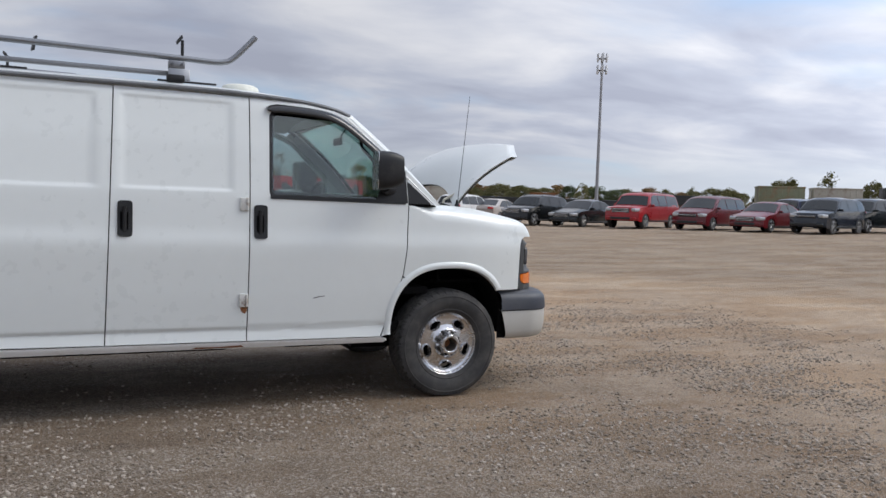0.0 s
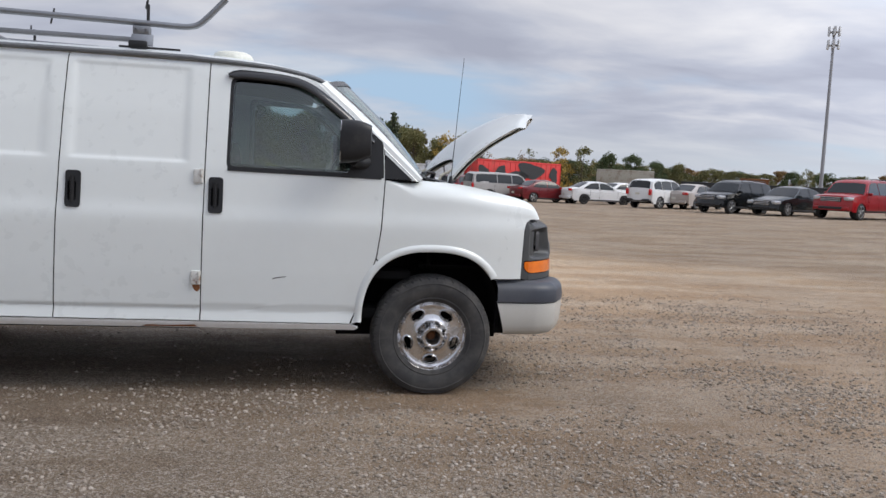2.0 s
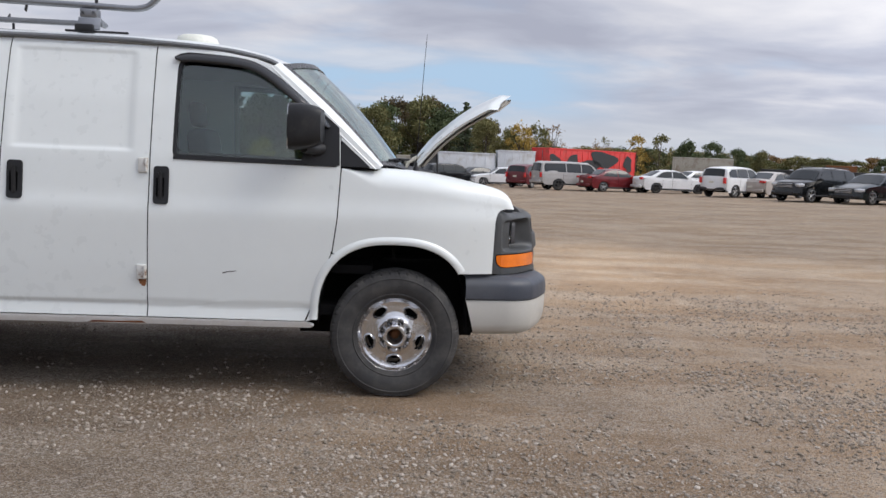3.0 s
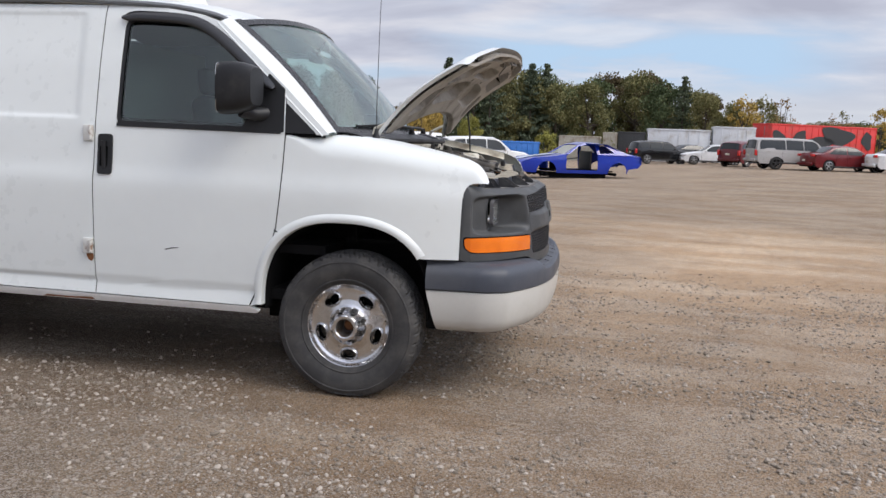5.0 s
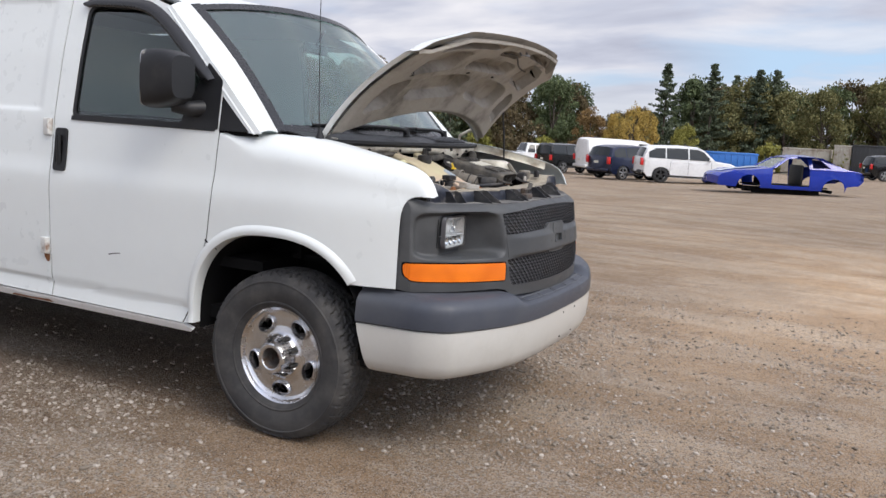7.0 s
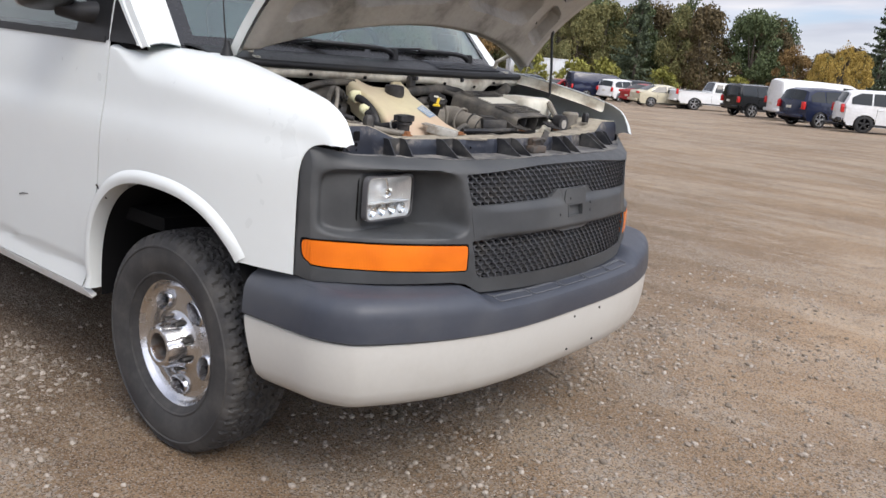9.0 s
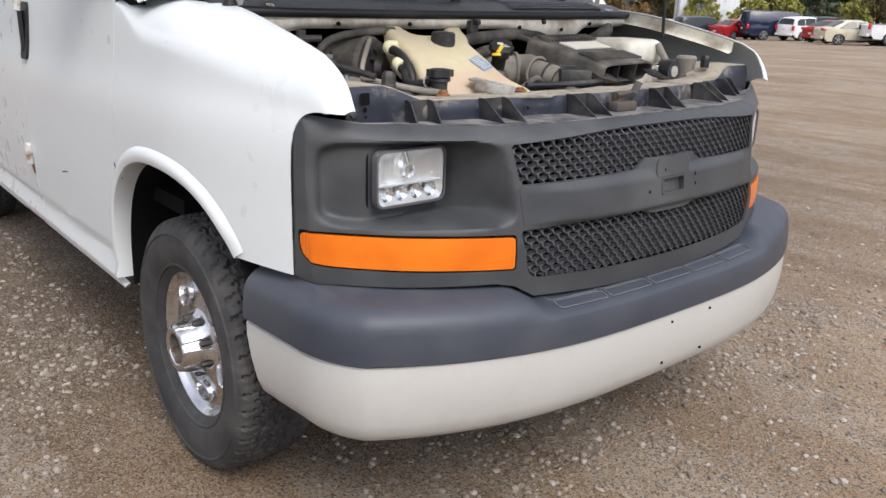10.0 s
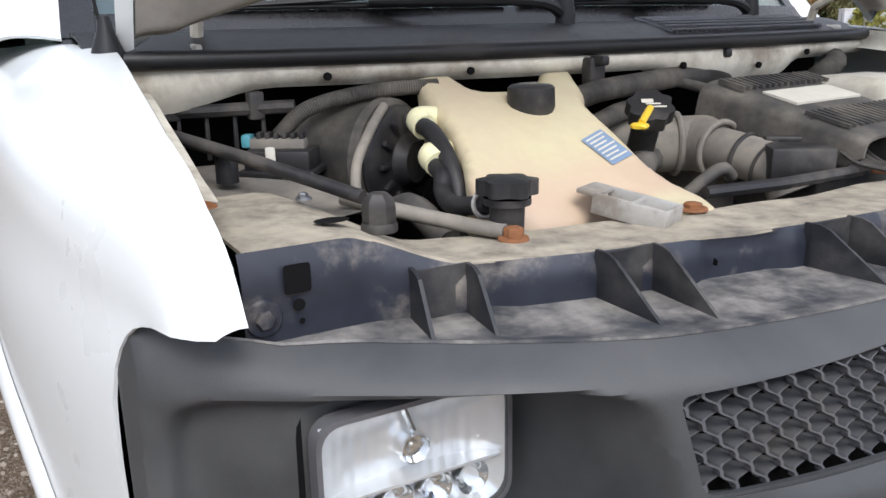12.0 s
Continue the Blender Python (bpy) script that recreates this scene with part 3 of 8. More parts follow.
def fender_q(x, z):
    """The place across the fender's sheet that lies at height z."""
    rise = fender_rise(x)
    zs = top_z(x) - rise
    return z if z <= zs else zs + 0.26 * math.asin(min(1.0, (z - zs) / rise)) / (math.pi / 2)


def arch(r_add, n=26, a0=-8, a1=146, power=2.5, cx=-0.015, cz=0.46, a=0.447, b=0.459):
    pts = []
    for i in range(n + 1):
        t = radians(180 - (a0 + (a1 - a0) * i / n))
        c, s = math.cos(t), math.sin(t)
        pts.append((cx + (a + r_add) * abs(c) ** (2 / power) * (1 if c > 0 else -1), cz + (b + r_add) * abs(s) ** (2 / power) * (1 if s > 0 else -1)))
    return pts


ARCH_OUT = arch(0.02, 26, 0, 139)
FENDER = [(-0.525, 0.447)] + ARCH_OUT + [(0.38, 0.752), (0.572, 0.752), (0.574, 0.86), (0.577, 0.98), (0.580, 1.06), (0.585, 1.092), (0.592, 1.112), (0.601, 1.126)] + [(x, fender_q(x, z)) for x, z in ((0.612, 1.135), (0.625, 1.140), (0.64, 1.143), (0.65, 1.144), (0.66, 1.144), (0.668, 1.144), (0.676, 1.144), (0.684, 1.144), (0.692, 1.143), (0.698, 1.142))]
FENDER += [(x, top_z(x) - fender_rise(x) + 0.262) for x in (0.700, 0.695, 0.688, 0.680, 0.670, 0.655, 0.64, 0.62, 0.59, 0.55, 0.5, 0.43, 0.36, 0.28, 0.2, 0.06, -0.05, -0.12, -0.2)]
FENDER += [(-0.34, 1.43),
          (-0.347 + 2 * GAP, 1.35), (-0.362 + 2 * GAP, 1.05), (-0.385 + 2 * GAP, 0.87), (-0.445 + 2 * GAP, 0.69), (-0.50 + 2 * GAP, 0.53)]


for s in (1, -1):
    bm = sheet(FENDER, [], fender_at, 0.02, 0.004, 0.02)
    fen = part("fender", bm if s == 1 else mirrored(bm), WHITE, van, "white front fender with flared wheel lip")
    path = arch(0.0, 40, 0, 146)
    def lip(u, v):
        i = round(u * (len(path) - 1))
        a, b = path[max(i - 1, 0)], path[min(i + 1, len(path) - 1)]
        d = Vector((b[0] - a[0], b[1] - a[1])).normalized()
        nn = Vector((-d.y, d.x))
        o, h = ((0.044, 0.0), (0.038, 0.006), (0.026, 0.013), (0.012, 0.014), (0.0, 0.009), (-0.004, -0.01), (-0.002, -0.06))[round(v * 6)]
        x, z = path[i][0] + nn.x * o, path[i][1] + nn.y * o
        fade = 1 - 0.6 * smooth(0.9, 1.0, u)
        return Vector((x, -half_width(x, z) - h * fade - 0.001, z))
    bm = grid(len(path) - 1, 6, lip)
    bmesh.ops.recalc_face_normals(bm, faces=bm.faces[:])
    part("wheel_lip", bm if s == 1 else mirrored(bm), WHITE, fen)
    # inner wheel house, near-black so that it reads as deep shade
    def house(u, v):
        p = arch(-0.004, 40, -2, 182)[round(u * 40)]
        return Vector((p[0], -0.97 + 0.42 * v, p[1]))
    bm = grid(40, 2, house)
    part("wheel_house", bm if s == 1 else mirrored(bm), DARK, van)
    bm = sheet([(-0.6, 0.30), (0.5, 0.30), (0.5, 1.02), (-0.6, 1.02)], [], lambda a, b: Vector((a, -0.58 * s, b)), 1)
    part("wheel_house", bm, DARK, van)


# ---- front end: fascia, lamps, grille, bumper ----
def face_x(h):
    return 0.936 - 0.316 * (min(abs(h), 0.92) / 0.92) ** 2.75




def rbox(h, z, cx, cz, a, b, soft):
    """1 inside a rounded box, 0 outside, with a soft rim."""
    p = 6
    d = ((abs((h - cx) / a)) ** p + (abs((z - cz) / b)) ** p) ** (1 / p)
    return 1 - smooth(1 - soft, 1 + soft * 0.2, d)


def face_at(h, z, out=0.0):
    a = abs(h)
    x = face_x(h) - 0.13 * (max(z, 0.83) - 0.98) * (1 - 0.9 * smooth(0.74, 0.92, a))
    y = h
    if a > 0.93:
        x -= (a - 0.93) * 1.0
        y = math.copysign(0.93 - 0.12 * max(0.0, a - 0.955), h)
    # top rolls back to the ledge
    if z > 1.070:
        x -= (z - 1.070) ** 2 * (30 - 23 * smooth(0.72, 0.9, a))
    if a > 0.86:
        y = math.copysign(min(abs(y), half_width(min(x, 0.63), z) - 0.003), h)
    # lamp pocket
    k = rbox(a - 0.16 * (z - 0.98) * smooth(0.75, 0.55, a), z, 0.714, 0.979, 0.196, 0.099, 0.17)
    floor_x = 0.690 + 0.11 * smooth(0.595, 0.525, a) - 0.075 * smooth(0.785, 0.90, a)
    x -= k * max(0.014, x - floor_x)
    return Vector((x + out, y, z))


FACE_EDGE = ((0.0, 1.112), (0.5, 1.108), (0.8, 1.114), (0.93, 1.140))
FACE_TOP = [(1.0 - 2.0 * i / 40, lerp(abs(1.0 - 2.0 * i / 40), FACE_EDGE)) for i in range(41)]
OUT = [(-1.06, 0.770), (-0.93, 0.744), (-0.56, 0.742), (-0.51, 0.732), (-0.46, 0.702), (0, 0.686), (0.46, 0.702), (0.51, 0.732), (0.56, 0.742), (0.93, 0.744), (1.06, 0.770), (1.04, 1.02), (1.02, 1.075), (0.985, 1.118)] + [p for p in FACE_TOP if abs(p[0]) < 0.92] + [(-0.985, 1.118), (-1.02, 1.075), (-1.04, 1.02)]
UP = rounded([(-0.515, 1.070), (-0.495, 0.976), (-0.12, 0.986), (-0.09, 1.008), (0.09, 1.008), (0.12, 0.986), (0.495, 0.976), (0.515, 1.070), (0.2, 1.092), (-0.2, 1.092)], [0.012, 0.012, 0.02, 0.02, 0.02, 0.02, 0.012, 0.012, 0.1, 0.1])
LOW = rounded([(-0.498, 0.868), (-0.475, 0.748), (0, 0.738), (0.475, 0.748), (0.498, 0.868), (0.13, 0.884), (0.1, 0.868), (-0.1, 0.868), (-0.13, 0.884)], [0.012, 0.03, 0.1, 0.03, 0.012, 0.02, 0.02, 0.02, 0.02])
AMB = rounded([(-0.962, 0.872), (-0.960, 0.806), (-0.90, 0.784), (-0.509, 0.772), (-0.509, 0.860), (-0.70, 0.866)], [0.018, 0.03, 0.05, 0.010, 0.010, 0.08])
AMB_LENS = rounded([(-0.956, 0.865), (-0.954, 0.809), (-0.897, 0.789), (-0.5135, 0.777), (-0.5135, 0.854), (-0.70, 0.860)], [0.016, 0.028, 0.046, 0.008, 0.008, 0.08])
AMB_L = [(-h, z) for h, z in AMB]
fascia = part("grille_fascia", sheet(OUT, [UP, LOW, AMB, AMB_L], face_at, 0.008, 0.006, 0.0052), FASCIA, van, "charcoal plastic grille surround with two mesh openings")
# middle bar: proud, with the empty emblem mount
MIDBAR = rounded([(-0.50, 0.973), (-0.49, 0.872), (-0.12, 0.878), (-0.07, 0.864), (0.07, 0.864), (0.12, 0.878), (0.49, 0.872), (0.50, 0.973), (0.14, 0.983), (0.10, 1.010), (-0.10, 1.010), (-0.14, 0.983)], 0.014)
SLOT = rounded([(-0.045, 0.915), (0.045, 0.915), (0.045, 0.952), (-0.045, 0.952)], 0.004)
part("grille_bar", sheet(MIDBAR, [SLOT], lambda h, z: face_at(h, z, 0.0012 + 0.012 * (1 - smooth(0.36, 0.50, abs(h))) * smooth(0.872, 0.886, z) * (1 - smooth(0.955, 0.985, z)) + 0.010 * (1 - smooth(0.065, 0.085, abs(h))) * smooth(0.955, 0.985, z)), 0.02, 0.02, 0.006), FASCIA, fascia)
part("emblem_mount", sheet(rounded([(-0.066, 0.958), (0.066, 0.958), (0.072, 0.975), (0.062, 1.008), (-0.062, 1.008), (-0.072, 0.975)], 0.010), [], lambda h, z: face_at(h, z, 0.0150), 0.03, 0.014), FASCIA, fascia, "empty emblem mount with a slot")
part("slot_lip", sheet(rounded([(-0.049, 0.911), (0.049, 0.911), (0.049, 0.956), (-0.049, 0.956)], 0.005), [SLOT], lambda h, z: face_at(h, z, 0.0155), 0.03, 0.004), FASCIA, fascia)
part("slot_post", sheet([(-0.038, 0.917), (-0.014, 0.917), (-0.014, 0.950), (-0.038, 0.950)], [], lambda h, z: face_at(h, z, 0.004), 0.1, 0.01), FASCIA, fascia)
for h, z in ((-0.10, 0.925), (0.10, 0.925), (-0.035, 0.975), (0.10, 0.952)):
    part("mount_hole", sheet(oval(h, z, 0.0035, 0.005, 10), [], lambda a, b: face_at(a, b, 0.0150), 0.1), DARK, fascia)
# black sheet in place of the shade inside the slot
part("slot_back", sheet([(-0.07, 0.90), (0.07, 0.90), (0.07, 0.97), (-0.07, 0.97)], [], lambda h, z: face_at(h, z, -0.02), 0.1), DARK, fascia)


def mesh_grille(outline_fn, z0, z1, hw, pitch, back):
    """Wavy thin strips over deeper scalloped blades that cross them into a honeycomb."""
    bm = bmesh.new()
    k = pitch
    n = int((2 * hw + (z1 - z0)) / k) + 2
    for sgn in (1, -1):
        for i in range(-1, n):
            h0 = -hw - (z1 - z0) + i * k if sgn > 0 else -hw + i * k
            prev = None
            for j in range(65):
                t = j / 64
                z = z0 + (z1 - z0) * t
                h = h0 + sgn * (z - z0) if sgn > 0 else h0 - (z - z0)
                dep = 0.007 + 0.021 * abs(math.sin(math.pi * (z - z0 - (z1 - z0) / 2) / (k / 2))) ** 0.6 if sgn > 0 else 0.008
                wob = (0.0032 if sgn > 0 else 0.0026) * math.sin((z - z0) / k * 2 * math.pi * 2 + (0 if sgn > 0 else math.pi))
                h += wob
                lo, hi = outline_fn(h)
                ok = lo - 0.004 < z < hi + 0.004 and abs(h) < hw
                if ok:
                    a = face_at(h - 0.0016, z, back if sgn < 0 else back - 0.007)
                    b = face_at(h + 0.0016, z, back if sgn < 0 else back - 0.007)
                    cur = [bm.verts.new(p) for p in (a, b, b - Vector((dep, 0, 0)), a - Vector((dep, 0, 0)))]
                    if prev:
                        for q in range(4):
                            bm.faces.new((prev[q], prev[(q + 1) % 4], cur[(q + 1) % 4], cur[q]))
                    prev = cur
                else:
                    prev = None
    bmesh.ops.recalc_face_normals(bm, faces=bm.faces[:])
    return bm


GRILLE = mat("grille_mesh_plastic", (0.085, 0.088, 0.096), 0.42, vary=0.2, dirt=(0.09, 0.085, 0.08), dirt_amount=0.25, dirt_scale=12)
part("mesh_insert", mesh_grille(lambda h: (lerp(abs(h), ((0, 1.008), (0.09, 1.008), (0.12, 0.986), (0.5, 0.976))), lerp(abs(h), ((0, 1.094), (0.2, 1.091), (0.515, 1.072)))), 0.97, 1.10, 0.512, 0.030, -0.006), GRILLE, fascia, "black honeycomb mesh", smooth=False)
part("mesh_insert", mesh_grille(lambda h: (lerp(abs(h), ((0, 0.738), (0.475, 0.748))), lerp(abs(h), ((0, 0.868), (0.1, 0.868), (0.13, 0.884), (0.5, 0.868)))), 0.73, 0.89, 0.49, 0.030, -0.006), GRILLE, fascia, "black honeycomb mesh", smooth=False)
# black sheet behind the mesh, painted shade for the depth there
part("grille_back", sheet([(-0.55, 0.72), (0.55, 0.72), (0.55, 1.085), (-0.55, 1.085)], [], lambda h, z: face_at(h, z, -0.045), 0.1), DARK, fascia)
def lamp_mat():
    m = bpy.data.materials.new("amber_lens")
    m.use_nodes = True
    nt = m.node_tree
    b = nt.nodes["Principled BSDF"]
    b.inputs["Base Color"].default_value = (0.85, 0.13, 0.004, 1)
    b.inputs["Roughness"].default_value = 0.22
    b.inputs["Coat Weight"].default_value = 0.25
    b.inputs["Subsurface Weight"].default_value = 0.0
    co, w, bp = nt.nodes.new("ShaderNodeTexCoord"), nt.nodes.new("ShaderNodeTexWave"), nt.nodes.new("ShaderNodeBump")
    w.bands_direction = "Y"
    w.inputs["Scale"].default_value = 95
    w.inputs["Distortion"].default_value = 0.6
    bp.inputs["Strength"].default_value, bp.inputs["Distance"].default_value = 0.22, 0.002
    nt.links.new(co.outputs["Object"], w.inputs["Vector"])
    nt.links.new(w.outputs["Fac"], bp.inputs["Height"])
    nt.links.new(bp.outputs[0], b.inputs["Normal"])
    ramp = nt.nodes.new("ShaderNodeValToRGB")
    ramp.color_ramp.elements[0].position, ramp.color_ramp.elements[1].position = 0.22, 0.86
    ramp.color_ramp.elements[0].color = (0.50, 0.075, 0.002, 1)
    ramp.color_ramp.elements[1].color = (0.92, 0.22, 0.010, 1)
    n = nt.nodes.new("ShaderNodeTexNoise")
    n.inputs["Scale"].default_value = 9
    nt.links.new(co.outputs["Object"], n.inputs["Vector"])
    n.inputs["Scale"].default_value = 5
    w2, add = nt.nodes.new("ShaderNodeTexWave"), nt.nodes.new("ShaderNodeMath")
    w2.bands_direction = "Z"
    w2.inputs["Scale"].default_value = 60
    add.operation = "MULTIPLY_ADD"
    add.inputs[1].default_value = 0.16
    mulw = nt.nodes.new("ShaderNodeMath")
    mulw.operation = "MULTIPLY"
    nt.links.new(co.outputs["Object"], w2.inputs["Vector"])
    nt.links.new(w.outputs["Fac"], mulw.inputs[0]); nt.links.new(w2.outputs["Fac"], mulw.inputs[1])
    nt.links.new(w.outputs["Fac"], add.inputs[0]); nt.links.new(n.outputs["Fac"], add.inputs[2])
    nt.links.new(add.outputs[0], ramp.inputs["Fac"])
    nt.links.new(ramp.outputs[0], b.inputs["Base Color"])
    return m


AMBER = lamp_mat()
for o, q in ((AMB, AMB_LENS), (AMB_L, [(-h, z) for h, z in AMB_LENS])):
    part("turn_signal", sheet(q, [], lambda h, z: face_at(h, z, 0.001), 0.02, 0.02, 0.015), AMBER, van, "orange turn signal lens")
    # black backing that paints the shade round the lens edge
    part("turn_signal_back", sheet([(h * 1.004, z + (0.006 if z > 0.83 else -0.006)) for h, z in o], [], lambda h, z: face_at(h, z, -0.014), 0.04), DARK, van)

# sealed-beam style headlights
LENS = glass("headlight_lens", (0.97, 0.98, 0.98), 0.0, 1.35)
REFLECTOR = mat("headlight_reflector", (0.80, 0.81, 0.82), 0.20, metal=0.5, vary=0.06, scale=40)


# lighter grey than the bumper plastic, for the step pad outlines
STEPLINE = mat("pale_step_edge", (0.13, 0.135, 0.145), 0.5, vary=0.2)
LAMPRIM = mat("lamp_rim_plastic", (0.10, 0.10, 0.105), 0.4, vary=0.15)
BULB = mat("bright_lamp_chrome", (0.80, 0.81, 0.82), 0.14, metal=1.0, vary=0.05)


def headlight(s):
    """An Empty-free lamp: bezel with lens, reflector, bulb shield and four small lamps."""
    cy, cz, x0 = -0.695 * s, 0.990, 0.710
    tilt = lambda y, z: x0
    def at(dx):
        return lambda a, b: Vector((tilt(a, b) + dx, cy + a, cz + b))
    o = rounded([(-0.101, -0.067), (0.101, -0.067), (0.101, 0.067), (-0.101, 0.067)], 0.026)
    i = rounded([(-0.096, -0.062), (0.096, -0.062), (0.096, 0.062), (-0.096, 0.062)], 0.023)
    bez = sheet(o, [i], at(0.012), 0.05, 0.020)
    lamp = part("headlight", bez, LAMPRIM, van, "clear rectangular headlight in the dark pocket")
    part("reflector", grid(64, 24, lambda u, v: Vector((x0 - 0.024 * (1 - (2 * u - 1) ** 4) * (1 - (2 * v - 1) ** 4) + 0.006 + 0.0009 * abs(math.sin(u * 3.1416 * 14)), cy + (u - 0.5) * 0.192, cz + (v - 0.5) * 0.124))), REFLECTOR, lamp, "bright reflector", angle=80)
    part("lens", sheet(i, [], at(0.012), 0.03, 0.003), LENS, lamp, "clear lens")
    part("bulb_shield", merge(lathe([(0.0, 0.004), (0.006, 0.003), (0.0075, -0.004), (0.011, -0.004), (0.0145, 0.006), (0.0155, 0.004), (0.0155, -0.02), (0.008, -0.03)], 24, "x", (x0 - 0.004, cy, cz + 0.012)), tube([(x0 - 0.004, cy, cz + 0.03), (x0 - 0.002, cy - 0.012, cz + 0.060)], 0.0035, 6)), BULB, lamp)
    part("step", box(0.034, 0.180, 0.003, (x0 - 0.010, cy, cz - 0.016)), REFLECTOR, lamp)
    for k in range(4):
        part("small_lamp", lathe([(0.0, -0.012), (0.006, -0.006), (0.014, 0.004), (0.018, 0.006), (0.0195, 0.002), (0.0195, -0.018)], 20, "x", (x0 - 0.006, cy - 0.063 + 0.042 * k, cz - 0.038)), BULB, lamp)
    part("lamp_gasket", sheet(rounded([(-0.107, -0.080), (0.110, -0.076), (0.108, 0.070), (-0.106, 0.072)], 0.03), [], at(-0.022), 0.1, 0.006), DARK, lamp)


headlight(1)
headlight(-1)

# bumper
def bumper_path(n=144):
    pts = []
    for i in range(n + 1):
        t = -1 + 2 * i / n
        a = abs(t)
        s = 1 if t > 0 else -1
        if a < 0.66:
            y = 0.90 * a / 0.66
            x = 1.018 - 0.222 * (y / 0.95) ** 3.0
        elif a < 0.80:
            q = (a - 0.66) / 0.14
            x0, y0 = 1.018 - 0.222 * (0.90 / 0.95) ** 3.0, 0.90
            x1, y1 = x0 - 0.15, 0.970
            cx, cy = x0 - 0.06, 0.955
            x = x0 * (1 - q) ** 2 + 2 * q * (1 - q) * cx + q * q * x1
            y = y0 * (1 - q) ** 2 + 2 * q * (1 - q) * cy + q * q * y1
        else:
            q = (a - 0.80) / 0.20
            x0 = 1.018 - 0.222 * (0.90 / 0.95) ** 3.0 - 0.15
            x, y = x0 + (0.415 - x0) * q, 0.970 + 0.015 * q
        pts.append((x, s * y))
    nor = []
    for i in range(n + 1):
        a, b = pts[max(i - 1, 0)], pts[min(i + 1, n)]
        d = Vector((b[0] - a[0], b[1] - a[1])).normalized()
        nor.append((d.y, -d.x))
    return pts, nor


BP, BN = bumper_path()


BUMPER_EDGE = ((-0.050, 0.730), (-0.034, 0.724), (-0.020, 0.714), (-0.009, 0.702), (-0.002, 0.688), (0.001, 0.672), (0.005, 0.640), (0.006, 0.606), (-0.012, 0.592))


def bumper_cover(u, v):
    """Top from under the fascia out to a rounded edge, then the upright face; the middle is a lower step."""
    n = len(BP) - 1
    i = round(u * n)
    p, q = BP[i], BN[i]
    a = min(abs(p[1]), 0.90)
    inner = Vector((min(face_x(a) - 0.03, p[0] - 0.02), math.copysign(min(abs(p[1]), 0.915), p[1]), 0.744))
    mid = 1 - smooth(0.46, 0.53, abs(p[1]))
    j = round(v * 11)
    d, z = BUMPER_EDGE[max(0, j - 3)]
    edge = Vector((p[0] + q[0] * d, p[1] + q[1] * d, z))
    if j < 3:
        w = (0.0, 0.4, 0.75)[j]
        edge = inner.lerp(edge, w)
        drop = 0.034
    else:
        drop = (0.034, 0.032, 0.027, 0.020, 0.011, 0.004, 0.0, 0.0, 0.0)[j - 3]
    edge.z -= drop * mid + 0.012 * (1 - smooth(0.3, 0.95, abs(p[1])))
    return edge


bumper = part("bumper", grid(144, 11, bumper_cover), BUMPERPLASTIC, van, "blue-grey plastic bumper cover over an off-white valance", angle=34)
valance_bm = strip_sweep(BP, BN, [(-0.022, 0.605), (-0.002, 0.592), (0.002, 0.56), (0.0, 0.50), (-0.006, 0.45), (-0.018, 0.415), (-0.04, 0.393), (-0.075, 0.38), (-0.09, 0.388)])
for v in valance_bm.verts:
    v.co.x += 0.28 * max(0.0, 0.60 - v.co.z) * smooth(0.66, 0.42, v.co.x)
part("valance", valance_bm, BUMPERWHITE, bumper, "off-white painted lower bumper")
for y, z in ((-0.055, 0.566), (0.123, 0.566), (-0.07, 0.445), (0.11, 0.445)):
    i = min(range(len(BP)), key=lambda k: abs(BP[k][1] - y))
    part("plate_hole", lathe([(0.0, 0.0015), (0.004, 0.001), (0.004, -0.006)], 10, "x", (1.0205 if z > 0.5 else 1.0125, y + 0.03, z)), DARK, bumper)
# outlines pressed into the step pad
def bumper_top(y, d):
    """A place on the lower step, d behind the bumper's front line."""
    z = lerp(d, ((-0.12, 0.737), (-0.05, 0.730), (-0.034, 0.724), (-0.020, 0.714))) - lerp(d, ((-0.05, 0.034), (-0.034, 0.032), (-0.020, 0.027)))
    return Vector((1.018 - 0.222 * (abs(y) / 0.95) ** 3.0 + d, y, z - 0.012 * (1 - smooth(0.3, 0.95, abs(y))) + 0.0015))


for y0, y1 in [(-0.425 + 0.172 * k, -0.425 + 0.172 * k + 0.160) for k in range(5)]:
    for d0, d1 in ((-0.105, -0.064), (-0.060, -0.026)):
        o = rounded([(y0, d0), (y1, d0), (y1, d1), (y0, d1)], 0.010)
        part("step_pad", shell(rim_strip(o, 0.0024, bumper_top), 0.002), STEPLINE, bumper)
part("bumper_back", strip_sweep(BP, BN, [(-0.05, 0.655), (-0.06, 0.39)]), DARK, bumper)


